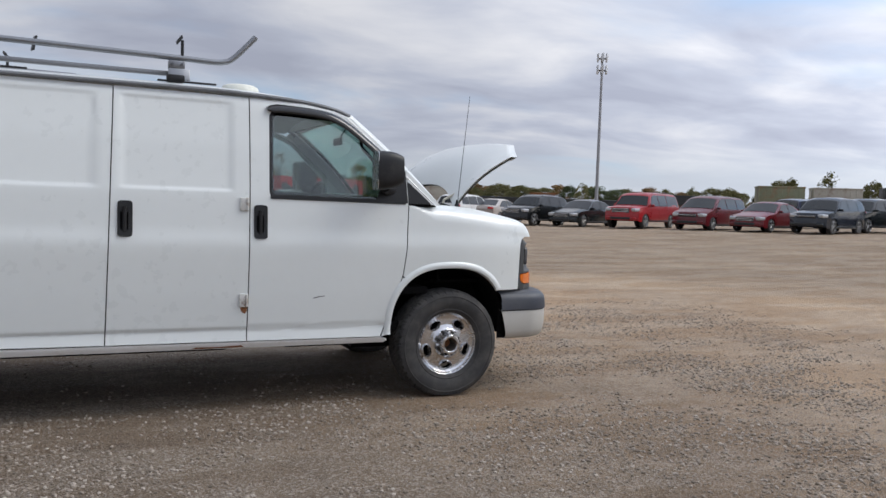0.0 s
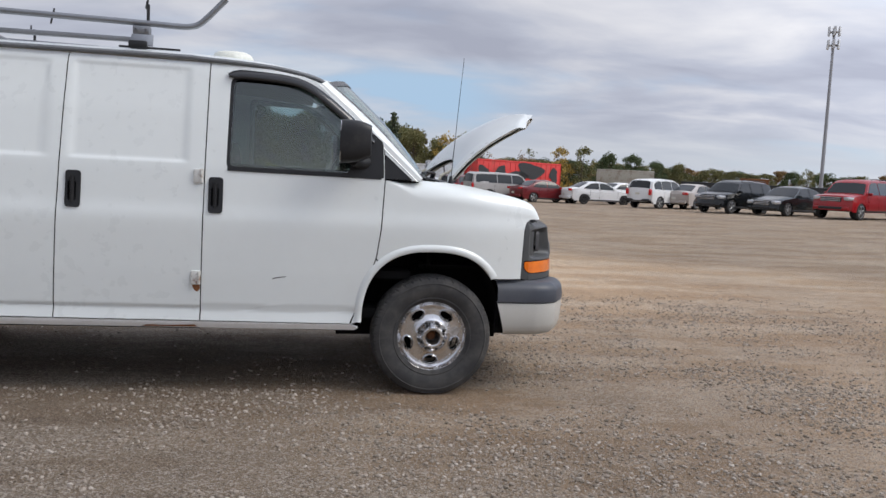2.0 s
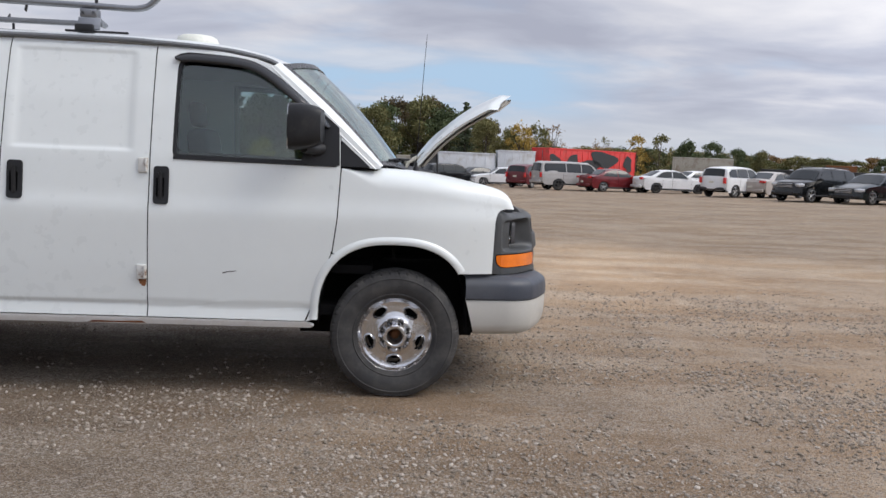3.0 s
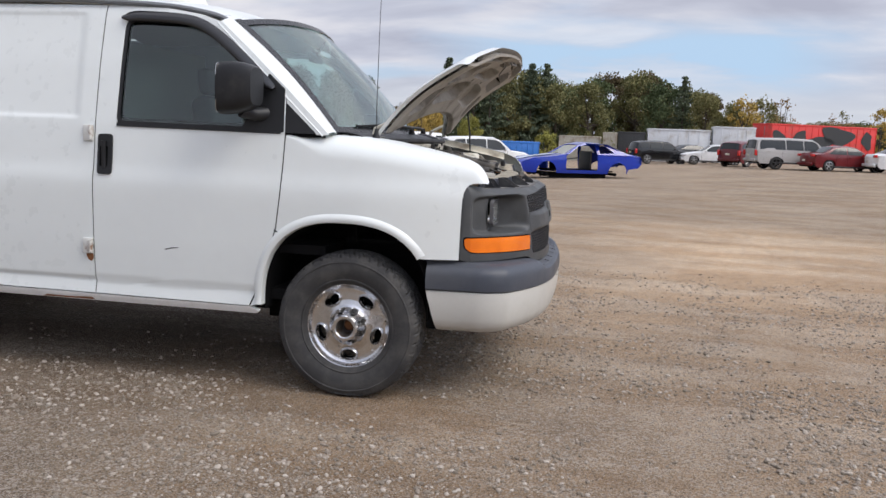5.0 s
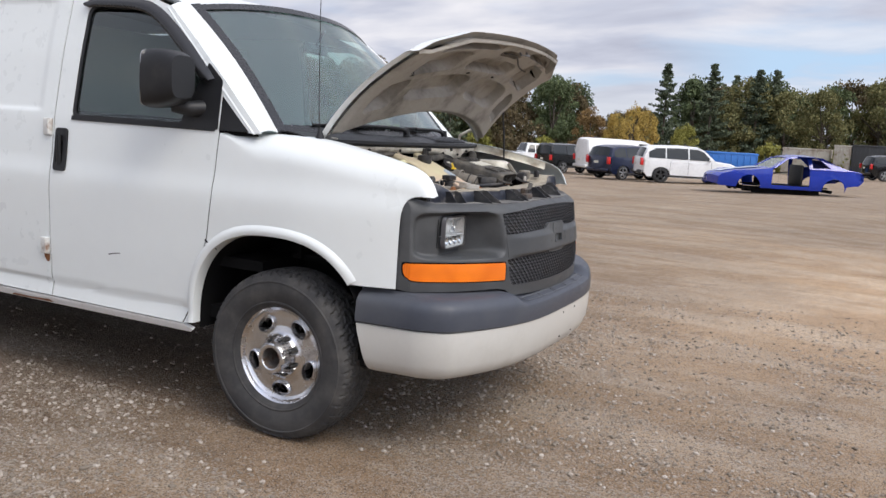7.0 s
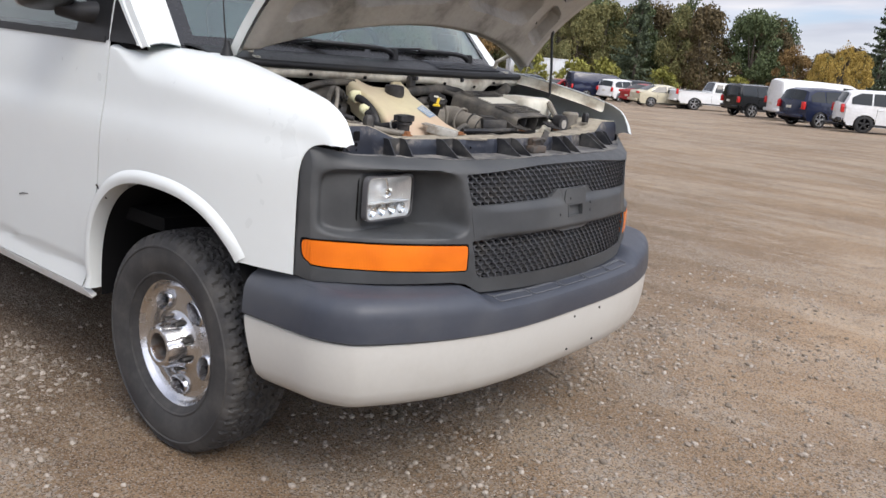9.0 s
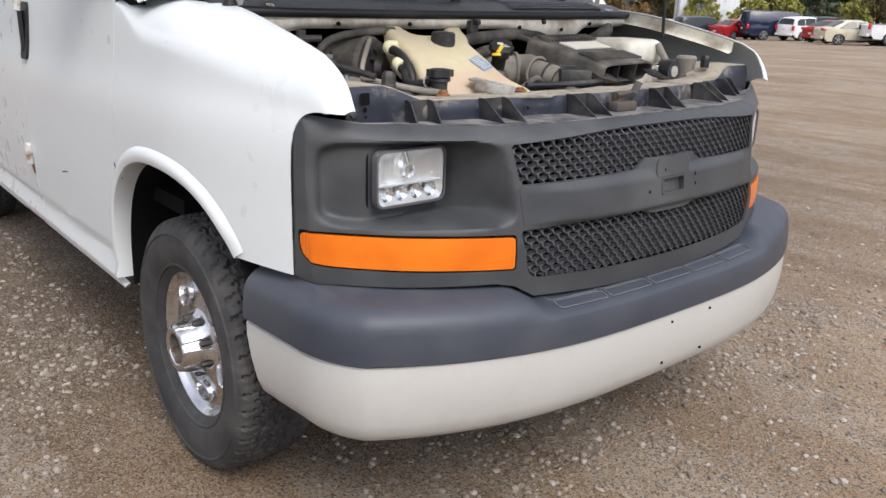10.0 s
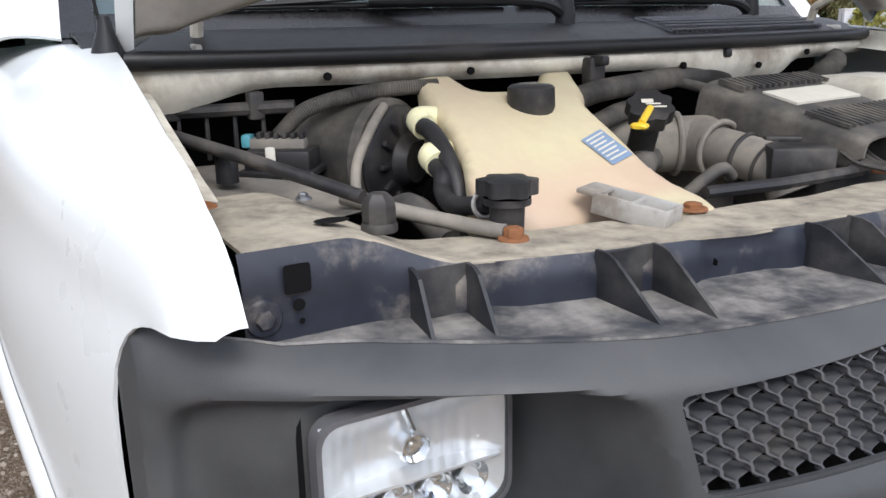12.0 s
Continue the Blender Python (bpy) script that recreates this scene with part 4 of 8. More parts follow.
# ---- wheels ----
LUG = mat("dark_lug_steel", (0.05, 0.048, 0.045), 0.45, metal=0.5, vary=0.2)
def wheel(name, m, dirty_label):
    """Tyre with tread blocks, chrome rim with five oval slots, hub and lug nuts. Axle along y, outer face to -y."""
    w = part(name, tyre_bm(), RUBBER, van, dirty_label, angle=24)
    w.matrix_local = m
    def rim_y(r):
        return lerp(r, ((0.0, -0.142), (0.046, -0.142), (0.050, -0.150), (0.064, -0.150), (0.070, -0.146), (0.078, -0.120), (0.088, -0.086), (0.098, -0.074), (0.110, -0.066), (0.135, -0.060), (0.176, -0.057), (0.196, -0.060), (0.208, -0.068), (0.216, -0.080), (0.224, -0.089), (0.232, -0.088), (0.235, -0.078)))
    def rim_at(u, v):
        r, t = 0.046 + 0.189 * v, u * 2 * math.pi
        y = rim_y(r)
        notch = smooth(0.0, 0.4, math.cos(8 * (t - radians(22.5)))) * smooth(0.0665, 0.0705, r) * (1 - smooth(0.100, 0.108, r))
        return Vector((r * math.cos(t), y + notch * max(0.0, -0.072 - y), r * math.sin(t)))
    bm = grid(192, 63, rim_at, wrap_u=True)
    gone = []
    for f in bm.faces:
        c = f.calc_center_median()
        for k in range(5):
            a = radians(-90 + 72 * k)
            p, q = c.x * math.cos(a) + c.z * math.sin(a) - 0.158, -c.x * math.sin(a) + c.z * math.cos(a)
            if (p / 0.024) ** 2 + (q / 0.042) ** 2 < 1:
                gone.append(f)
                break
    bmesh.ops.delete(bm, geom=gone, context="FACES")
    bmesh.ops.recalc_face_normals(bm, faces=bm.faces[:])
    rim = part("rim", bm, CHROME, w, "chrome steel rim with five oval slots", angle=60)
    for k in range(5):
        a = radians(-90 + 72 * k)
        def lipat(u, v):
            t = 2 * math.pi * u
            ca, cb = 0.158 + (0.022 + 0.014 * v) * math.cos(t), (0.038 + 0.014 * v) * math.sin(t)
            x, z = ca * math.cos(a) - cb * math.sin(a), ca * math.sin(a) + cb * math.cos(a)
            return Vector((x, rim_y(math.hypot(x, z)) - 0.017 * math.sin(v * math.pi) - 0.001 + 0.04 * (1 - v) ** 4, z))
        part("slot_lip", grid(20, 4, lipat, wrap_u=True), CHROME, rim, angle=80)
    part("hub", lathe([(0.0, -0.03), (0.044, -0.03), (0.0455, -0.140), (0.0475, -0.146), (0.0475, -0.03)], 32, "y"), mat("hub_steel", (0.20, 0.19, 0.18), 0.5, metal=0.6, vary=0.2, dirt=(0.12, 0.07, 0.04), dirt_amount=0.4, dirt_scale=20), w, "bare steel hub bore")
    part("axle_end", lathe([(0.0, -0.075), (0.020, -0.073), (0.030, -0.062), (0.034, -0.030)], 20, "y"), RUST, w)
    for k in range(8):
        a = radians(22.5 + 45 * k)
        part("lug_nut", lathe([(0.0, -0.104), (0.007, -0.104), (0.0095, -0.100), (0.0105, -0.055)], 6, "y", (0.086 * math.cos(a), 0, 0.086 * math.sin(a))), LUG, rim, "dark steel lug nut in its notch")
    part("brake_disc", lathe([(0.0, 0.03), (0.17, 0.03), (0.17, 0.06), (0.0, 0.06)], 32, "y"), DARK, w)
    return w


R = 0.390


def tyre_bm():
    """One moulded tyre: bulged sidewalls with raised rings, and a tread cut by wavy grooves."""
    prof = [(0.222, -0.088), (0.232, -0.100), (0.243, -0.106), (0.246, -0.112), (0.250, -0.112), (0.253, -0.110), (0.275, -0.119), (0.300, -0.124), (0.325, -0.125), (0.338, -0.123), (0.341, -0.126), (0.346, -0.125), (0.349, -0.121), (0.360, -0.117), (0.370, -0.112), (0.3765, -0.106)]
    ys = [-0.106 + 0.212 * i / 40 for i in range(41)]
    prof = prof + [(R - 0.012 * (abs(y) / 0.106) ** 3.5, y) for y in ys[1:-1]] + [(0.3765, 0.106), (0.360, 0.117), (0.325, 0.125), (0.275, 0.119), (0.232, 0.100), (0.222, 0.088)]
    n = 352
    def place(u, v):
        r, y = prof[round(v * (len(prof) - 1))]
        a = u * 2 * math.pi
        if r > 0.3575 and abs(y) < 0.1185:
            q = y / 0.106
            wav = 0.010 * math.sin(a * 33)
            cut = 0.0
            for g in (-0.062, -0.021, 0.021, 0.062):
                if abs(y - g - wav * 0.5) < 0.0042:
                    cut = 0.008
            row = math.floor((y + 0.083) / 0.0415)
            ph = (a / (2 * math.pi) * 44 + (0.5 if row % 2 else 0.0) + 3.0 * abs(q) * 0.25) % 1.0
            if ph < 0.13:
                cut = 0.011
            elif abs(ph - 0.56) < 0.07 and abs(y) > 0.066:
                cut = max(cut, 0.003)
            r -= cut * (1.0 if r > 0.372 else 0.5)
        return Vector((r * math.cos(a), y, r * math.sin(a)))
    bm = grid(n, len(prof) - 1, place, wrap_u=True)
    for v in bm.verts:
        if v.co.z < -0.366:
            v.co.z = -0.366 + (v.co.z + 0.366) * 0.15
            v.co.y *= 1.06
    bmesh.ops.recalc_face_normals(bm, faces=bm.faces[:])
    return bm


WHEEL_LABEL = "black all-terrain tyre on an eight-lug chrome wheel"
wheel("wheel", pose(0.0, -0.868, 0.370, 0, 0, 0), WHEEL_LABEL)
for (x, y, rz) in ((0.0, 0.868, 180), (RW, -0.868, 0), (RW, 0.868, 180)):
    src = [o for o in van.children if o.name == "wheel"][0]
    copy_thing(src, pose(x, y, 0.370, 0, 0, rz))


# ---- van: hood, cowl, mirrors, aerial, roof rack ----
def hood_at(y, s, off=0.0):
    k = min(1.0, (abs(y) / 0.82) ** 2)
    r = Vector((0.075 + 0.15 * (1 - k) + 0.02 * y, y, 1.372 + 0.155 * (1 - k) + 0.01 * y))
    # blunt nose: nearly straight across the middle, cut back towards the sides
    m = 1 - min(1.0, (abs(y) / 0.57) ** 2)
    c = max(0.0, abs(y) - 0.57) / 0.25
    f = Vector((0.688 + 0.035 * m - 0.135 * c - 0.01 * y, y * (1.0 + 0.03 * c), 1.889 + 0.022 * m - 0.090 * c + 0.018 * y))
    p = r.lerp(f, s)
    n = Vector((-0.66, 0, 0.75))
    p += n * (0.050 * math.sin(math.pi * s ** 0.9) * (0.9 + 0.2 * (1 - k)) + off)
    # the nose turns down
    p += Vector((0.0, 0, -0.03)) * smooth(0.86, 1.0, s) ** 2
    # flanks fold down towards the fender
    e = smooth(0.70, 0.82, abs(y))
    p -= n * 0.022 * e * e
    return p


hood = part("hood", grid(48, 28, lambda u, v: hood_at((u * 2 - 1) * 0.82, v)), WHITE, van, "white hood propped open, dark-blotched ribbed underside")


def pocket(y, s):
    """Depth of the hollows in the inner panel."""
    d = 0.0
    for cy, cs, a, b in ((0.0, 0.62, 0.25, 0.085), (-0.50, 0.66, 0.15, 0.13), (0.50, 0.66, 0.15, 0.13), (-0.27, 0.34, 0.23, 0.13), (0.27, 0.34, 0.23, 0.13), (-0.64, 0.34, 0.07, 0.14), (0.64, 0.34, 0.07, 0.14), (-0.42, 0.87, 0.24, 0.045), (0.42, 0.87, 0.24, 0.045), (0.0, 0.80, 0.12, 0.035)):
        q = ((abs(y - cy) / a) ** 4 + (abs(s - cs) / b) ** 4) ** 0.25
        d = max(d, 1 - smooth(0.90, 1.01, q))
    return d


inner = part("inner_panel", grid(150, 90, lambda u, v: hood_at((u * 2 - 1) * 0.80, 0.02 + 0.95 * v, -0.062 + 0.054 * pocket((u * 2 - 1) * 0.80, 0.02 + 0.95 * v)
             + 0.03 * smooth(0.93, 1.0, abs(u * 2 - 1)) + 0.03 * (smooth(0.95, 1.0, v) + smooth(0.06, 0.0, v))), flip=True), UNDERHOOD, hood, "dark-blotched stamped inner hood panel")
for u0, u1 in ((0, 0), (1, 1)):
    part("hood_edge", grid(1, 28, lambda u, v: hood_at((u0 * 2 - 1) * (0.82 - 0.02 * u), 0.02 + 0.95 * v if u > 0.5 else v, -0.018 * u)), WHITE, hood)
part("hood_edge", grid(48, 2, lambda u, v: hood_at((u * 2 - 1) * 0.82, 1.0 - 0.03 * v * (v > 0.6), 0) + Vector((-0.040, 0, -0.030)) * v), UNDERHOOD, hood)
part("hood_edge", grid(48, 1, lambda u, v: hood_at((u * 2 - 1) * (0.82 - 0.02 * v), 0.02 * v, -0.016 * v)), WHITE, hood)
# latch striker and dark slots under the nose
p = hood_at(0.05, 0.88, -0.05)
part("latch_striker", tube([p + Vector((-0.03, -0.03, 0.02)), p + Vector((0.0, -0.03, -0.03)), p + Vector((0.02, 0.03, -0.03)), p + Vector((-0.03, 0.03, 0.02))], 0.005, 8), STEEL, hood)
for y, s in ((-0.62, 0.55), (-0.60, 0.74), (0.60, 0.55), (0.62, 0.74), (-0.3, 0.93), (0.0, 0.94), (0.3, 0.93), (-0.66, 0.3), (0.66, 0.3), (0.15, 0.5), (-0.15, 0.5)):
    c = hood_at(y, s, -0.0535)
    bmh = sheet(oval(0, 0, 0.020, 0.008, 12), [], lambda a, b, y=y, s=s: hood_at(y + a, s + b * 1.4, -0.0645 + 0.054 * pocket(y + a, s + b * 1.4)), 0.1)
    part("panel_slot", bmh, DARK, hood)
# rubber bead and cable along the inner panel
part("hood_cable", tube([hood_at(-0.10 + 0.5 * t, 0.80 - 0.10 * t + 0.03 * math.sin(t * 6), -0.064) for t in [i / 10 for i in range(11)]], 0.004, 6), BLACK, hood)
# hinge arms
for s in (-1, 1):
    part("hood_hinge", merge(tube([(0.02, s * 0.70, 1.30), (0.05, s * 0.70, 1.40), (0.16, s * 0.70, 1.455)], 0.010, 8), box(0.10, 0.012, 0.05, (0.06, s * 0.715, 1.335), 0.005)), OLDWHITE, van, "grimy hood hinge arm")

# cowl: black plastic from the windscreen to the firewall seal
def cowl_at(u, v):
    y = (u * 2 - 1) * 0.86
    k = (abs(y) / 0.86) ** 2
    a = Vector((-0.115 + 0.165 * (1 - k), y, 1.372))
    b = Vector((0.075 + 0.15 * (1 - k), y, 1.335))
    q = a.lerp(b, v)
    q.z += 0.012 * math.sin(v * math.pi)
    return q


cowl = part("cowl", grid(40, 8, cowl_at, thick=0.006), BLACK, van, "black plastic cowl below the windscreen")
part("cowl_seal", tube([cowl_at(i / 40, 1.0) + Vector((0.008, 0, 0.004)) for i in range(1, 40)], 0.014, 10), BLACK, van, "black rubber seal along the cowl")
# air intake grid on the driver's half of the cowl
vent = merge(*[tube([cowl_at(0.57 + 0.31 * i / 40, 0.25) + Vector((0, 0, 0.012)), cowl_at(0.57 + 0.31 * i / 40, 0.82) + Vector((0, 0, 0.010))], 0.0022, 5) for i in range(41)],
             *[tube([cowl_at(0.57 + 0.31 * j / 8, v) + Vector((0, 0, 0.013)) for j in range(9)], 0.0022, 5) for v in (0.3, 0.4, 0.5, 0.6, 0.7, 0.8)])
tagged(part("cowl_grid", vent, GRILLE, cowl, "fine black air intake grid", smooth=False), kind="stuff")
part("cowl_well", grid(12, 4, lambda u, v: cowl_at(0.57 + 0.31 * u, 0.24 + 0.58 * v) + Vector((0, 0, 0.004))), DARK, cowl)


def wiper(y0, y1, v0=0.035, v1=0.05):
    """Arm from a pivot and a long blade resting on the glass."""
    piv = cowl_at(0.5 + y0 / 1.72, 0.25) + Vector((0, 0, 0.02))
    mid = ws_at((y0 + y1) / 2 / 0.885, v1, 0.02)
    arm = part("wiper", tube(curve_pts([piv, piv + Vector((0.0, (y1 - y0) * 0.12, 0.025)), mid], 5), [0.012 - 0.0004 * i for i in range(11)], 8), BLACK, van, "black windscreen wiper")
    a, b = mid.y - 0.27, mid.y + 0.27
    part("blade", merge(tube([ws_at((a + (b - a) * t) / 0.885, v0 + 0.02, 0.010) for t in [i / 10 for i in range(11)]], 0.006, 6), tube([ws_at((a + (b - a) * t) / 0.885, v0 + 0.02, 0.022 - 0.012 * abs(2 * t - 1)) for t in [i / 10 for i in range(11)]], 0.005, 6)), BLACK, arm)
    part("pivot_cap", lathe([(0.0, 0.03), (0.014, 0.028), (0.018, 0.0), (0.018, -0.02)], 14, "z", tuple(piv)), BLACK, arm)


wiper(-0.05, -0.75)
wiper(0.50, -0.15)

# aerial on the fender
part("aerial", merge(tube([(0.095, -0.835, 1.345), (0.10, -0.855, 1.50), (0.115, -0.89, 1.85), (0.13, -0.915, 2.145)], [0.0028, 0.0022, 0.0018, 0.0015], 6), lathe([(0.0, 0.05), (0.008, 0.048), (0.011, 0.03), (0.022, 0.0), (0.024, -0.02)], 14, "z", (0.095, -0.835, 1.352))), BLACK, van, "thin black whip aerial")

# door mirror
def mirror(s):
    def shellpt(u, v):
        t = u * 2 * math.pi
        c, q = math.cos(t), math.sin(t)
        y = 0.090 * abs(c) ** 0.55 * (1 if c > 0 else -1)
        z = 0.130 * abs(q) ** 0.55 * (1 if q > 0 else -1)
        k = math.sin(min(v, 0.999) * math.pi / 2)
        d = 1 - 0.30 * k ** 3 if v < 1 else 0
        return Vector((-0.075 + 0.185 * k, y * d, z * d + 0.01 * k))
    bm = grid(40, 10, shellpt, wrap_u=True)
    bmesh.ops.recalc_face_normals(bm, faces=bm.faces[:])
    m = pose(-0.555, -1.095 * s, 1.575, 0, 0, -6 * s)
    hd = part("door_mirror", bm, BLACK, van, "large black door mirror on a stub arm")
    hd.matrix_local = m
    part("mirror_face", sheet(rounded([(-0.088, -0.125), (0.088, -0.125), (0.088, 0.125), (-0.088, 0.125)], 0.035), [], lambda a, b: Vector((-0.070, a, b)), 0.2, 0.004), CHROME, hd)
    part("mirror_arm", merge(tube([(0.0, 0.03 * s, -0.11), (0.04, 0.09 * s, -0.125), (0.075, 0.155 * s, -0.12)], [0.034, 0.034, 0.042], 14), box(0.12, 0.03, 0.11, (0.085, 0.165 * s, -0.115), 0.012)), BLACK, hd)


mirror(1)
mirror(-1)

# ladder rack on the roof
rack = thing("roof_rack", Matrix.Translation(Vector(VAN)), "galvanised steel ladder rack clamped to the van roof", "roof rack")
for s in (-1, 1):
    pts = [(-4.3, s * 0.70, 2.275), (-3.2, s * 0.70, 2.265), (-2.45, s * 0.70, 2.255)] if s > 0 else [(-4.3, s * 0.70, 2.275), (-3.0, s * 0.70, 2.262), (-1.78, s * 0.70, 2.245)] + curve_pts([(-1.66, s * 0.70, 2.241), (-1.57, s * 0.70, 2.246), (-1.50, s * 0.70, 2.28), (-1.36, s * 0.70, 2.43)], 6)
    part("side_rail", tube(pts, 0.019, 12), STEEL, rack, "bent grey steel tube rail")
    part("roof_channel", box(2.6, 0.04, 0.03, (-3.12, s * 0.60, 2.155), 0.005), STEEL, rack)
    for x in ((-1.86, -2.95, -4.05) if s < 0 else (-2.95, -4.05)):
        foot = part("rack_foot", merge(box(0.10, 0.07, 0.05, (x, s * 0.70, 2.20), 0.006), box(0.13, 0.012, 0.075, (x + 0.012, s * 0.752, 2.135), 0.003, Euler((0.35 * s, 0, 0)).to_matrix())), STEEL, rack, "clamp foot with bolts")
        part("foot_pad", merge(box(0.11, 0.06, 0.05, (x - 0.01, s * 0.755, 2.105), 0.012), box(0.36, 0.022, 0.012, (x + 0.06, s * 0.765, 2.088), 0.003)), BLACK, foot, "black rubber foot on a dark strap")
        for dx in (-0.03, 0.03):
            part("bolt", lathe([(0.0, 0.012), (0.008, 0.01), (0.008, 0.0)], 8, "y", (x + dx, s * 0.745, 2.20)), STEEL, foot)
        part("hook_post", merge(tube([(x + 0.035, s * 0.70, 2.22), (x + 0.035, s * 0.70, 2.36)], 0.010, 8), box(0.012, 0.09, 0.022, (x + 0.02, s * 0.665, 2.368), 0.003, Euler((0.35 * s, 0.0, 0.3)).to_matrix())), BLACK, rack)
for x in (-1.86, -2.95, -4.05):
    part("cross_bar", tube([(x, -0.70, 2.20), (x, 0.70 if x < -2 else -0.45, 2.20 if x < -2 else 2.17)], 0.018, 10), STEEL, rack)
    if x < -2 and x > -3:
        part("ladder_stop", box(0.012, 0.07, 0.11, (x + 0.22, 0.50, 2.44), 0.004, Euler((0.0, 0.2, 0.3)).to_matrix()), BLACK, rack)
part("roof_vent", lathe([(0.0, 0.045), (0.10, 0.043), (0.125, 0.03), (0.14, 0.0), (0.14, -0.03)], 28, "z", (-1.36, -0.15, 2.135)), mat("yellowed_plastic", (0.66, 0.67, 0.60), 0.5), van, "small yellowed roof vent cap")

# cabin seen through the glass
CABIN = mat("grey_cabin_plastic", (0.10, 0.10, 0.105), 0.7, vary=0.15)
CLOTH = mat("grey_seat_cloth", (0.13, 0.13, 0.14), 0.9, vary=0.2, bump=0.2, bump_scale=300)
HEADLINER = mat("headliner", (0.36, 0.35, 0.33), 0.9, vary=0.1)
part("dashboard", grid(20, 10, lambda u, v: Vector((-0.10 + 0.10 * (1 - (2 * u - 1) ** 2) - 0.42 * v, (u * 2 - 1) * 0.86, 1.34 + 0.03 * math.sin(v * 2.4) - 0.45 * smooth(0.72, 1.0, v)))), CABIN, van, "grey moulded dashboard")
part("dashboard", box(0.30, 0.42, 0.10, (-0.40, 0.42, 1.375), 0.04), CABIN, van)
part("steering_wheel", merge(tube([(-0.66 + 0.08 * math.sin(t), 0.42 + 0.19 * math.cos(t), 1.34 + 0.17 * math.sin(t)) for t in [2 * math.pi * i / 28 for i in range(28)]], 0.015, 8, closed=True), box(0.05, 0.14, 0.10, (-0.65, 0.42, 1.34), 0.02), tube([(-0.66, 0.23, 1.34), (-0.66, 0.61, 1.34)], 0.012, 6)), BLACK, van, "black steering wheel")
for y in (0.42,):
    part("driver_seat", merge(box(0.16, 0.50, 0.62, (-1.40, y, 1.28), 0.06, Euler((0, -0.16, 0)).to_matrix(), 3), box(0.50, 0.52, 0.16, (-1.12, y, 0.94), 0.06, None, 3)), CLOTH, van, "grey cloth driver seat")
    part("headrest", box(0.09, 0.26, 0.18, (-1.48, y, 1.69), 0.035, Euler((0, -0.12, 0)).to_matrix(), 3), CLOTH, van)
part("passenger_seat", merge(box(0.14, 0.50, 0.50, (-1.44, -0.45, 1.16), 0.06, Euler((0, -0.16, 0)).to_matrix(), 3), box(0.50, 0.52, 0.16, (-1.12, -0.45, 0.90), 0.06, None, 3)), CLOTH, van, "grey cloth passenger seat")
part("headliner", grid(10, 10, lambda u, v: Vector((-2.2 + 1.4 * u, (v * 2 - 1) * 0.80, 1.975 + 0.07 * (1 - (2 * v - 1) ** 2) - 0.05 * smooth(0.6, 1, u)))), HEADLINER, van)
part("bulkhead", box(0.03, 1.66, 1.30, (-1.75, 0, 1.25)), HEADLINER, van, "partition behind the seats")
part("cab_floor", box(1.6, 1.8, 0.05, (-0.95, 0, 0.75)), DARK, van)
part("rear_view_mirror", merge(box(0.02, 0.22, 0.06, (-0.56, 0.02, 1.83), 0.012), tube([(-0.56, 0.02, 1.84), (-0.50, 0.02, 1.93)], 0.008, 6)), BLACK, van)
part("window_pane", mirrored(sheet(rounded([(-1.315, 1.372), (-0.366, 1.362), (-0.38, 1.585), (-0.70, 1.852), (-0.86, 1.935), (-1.307, 1.952)], 0.04), [], on_side(-0.012), 0.2, 0.003, 0.1)), GLASS, van)
part("grab_handle", tube([(-0.50, -0.80, 1.62), (-0.54, -0.77, 1.66), (-0.62, -0.77, 1.74), (-0.64, -0.80, 1.78)], 0.012, 8), CABIN, van)


# ---- van: engine bay ----
GREYP = mat("dusty_grey_plastic", (0.15, 0.14, 0.125), 0.75, vary=0.2, dirt=(0.29, 0.262, 0.218), dirt_amount=0.5, dirt_scale=9, dirt_band=0.2)
BLKP = mat("dusty_black_plastic", (0.014, 0.014, 0.016), 0.5, vary=0.2, dirt=(0.13, 0.118, 0.10), dirt_amount=0.24, dirt_scale=9, dirt_band=0.2)
RIBP = mat("black_rib_plastic", (0.016, 0.017, 0.021), 0.5, vary=0.2, dirt=(0.12, 0.115, 0.105), dirt_amount=0.25, dirt_scale=9, dirt_band=0.2)
TANK = mat("cream_plastic_tank", (0.60, 0.545, 0.35), 0.45, vary=0.06, scale=4, dirt=(0.50, 0.38, 0.28), dirt_amount=0.30, dirt_scale=3.2, dirt_band=0.3)


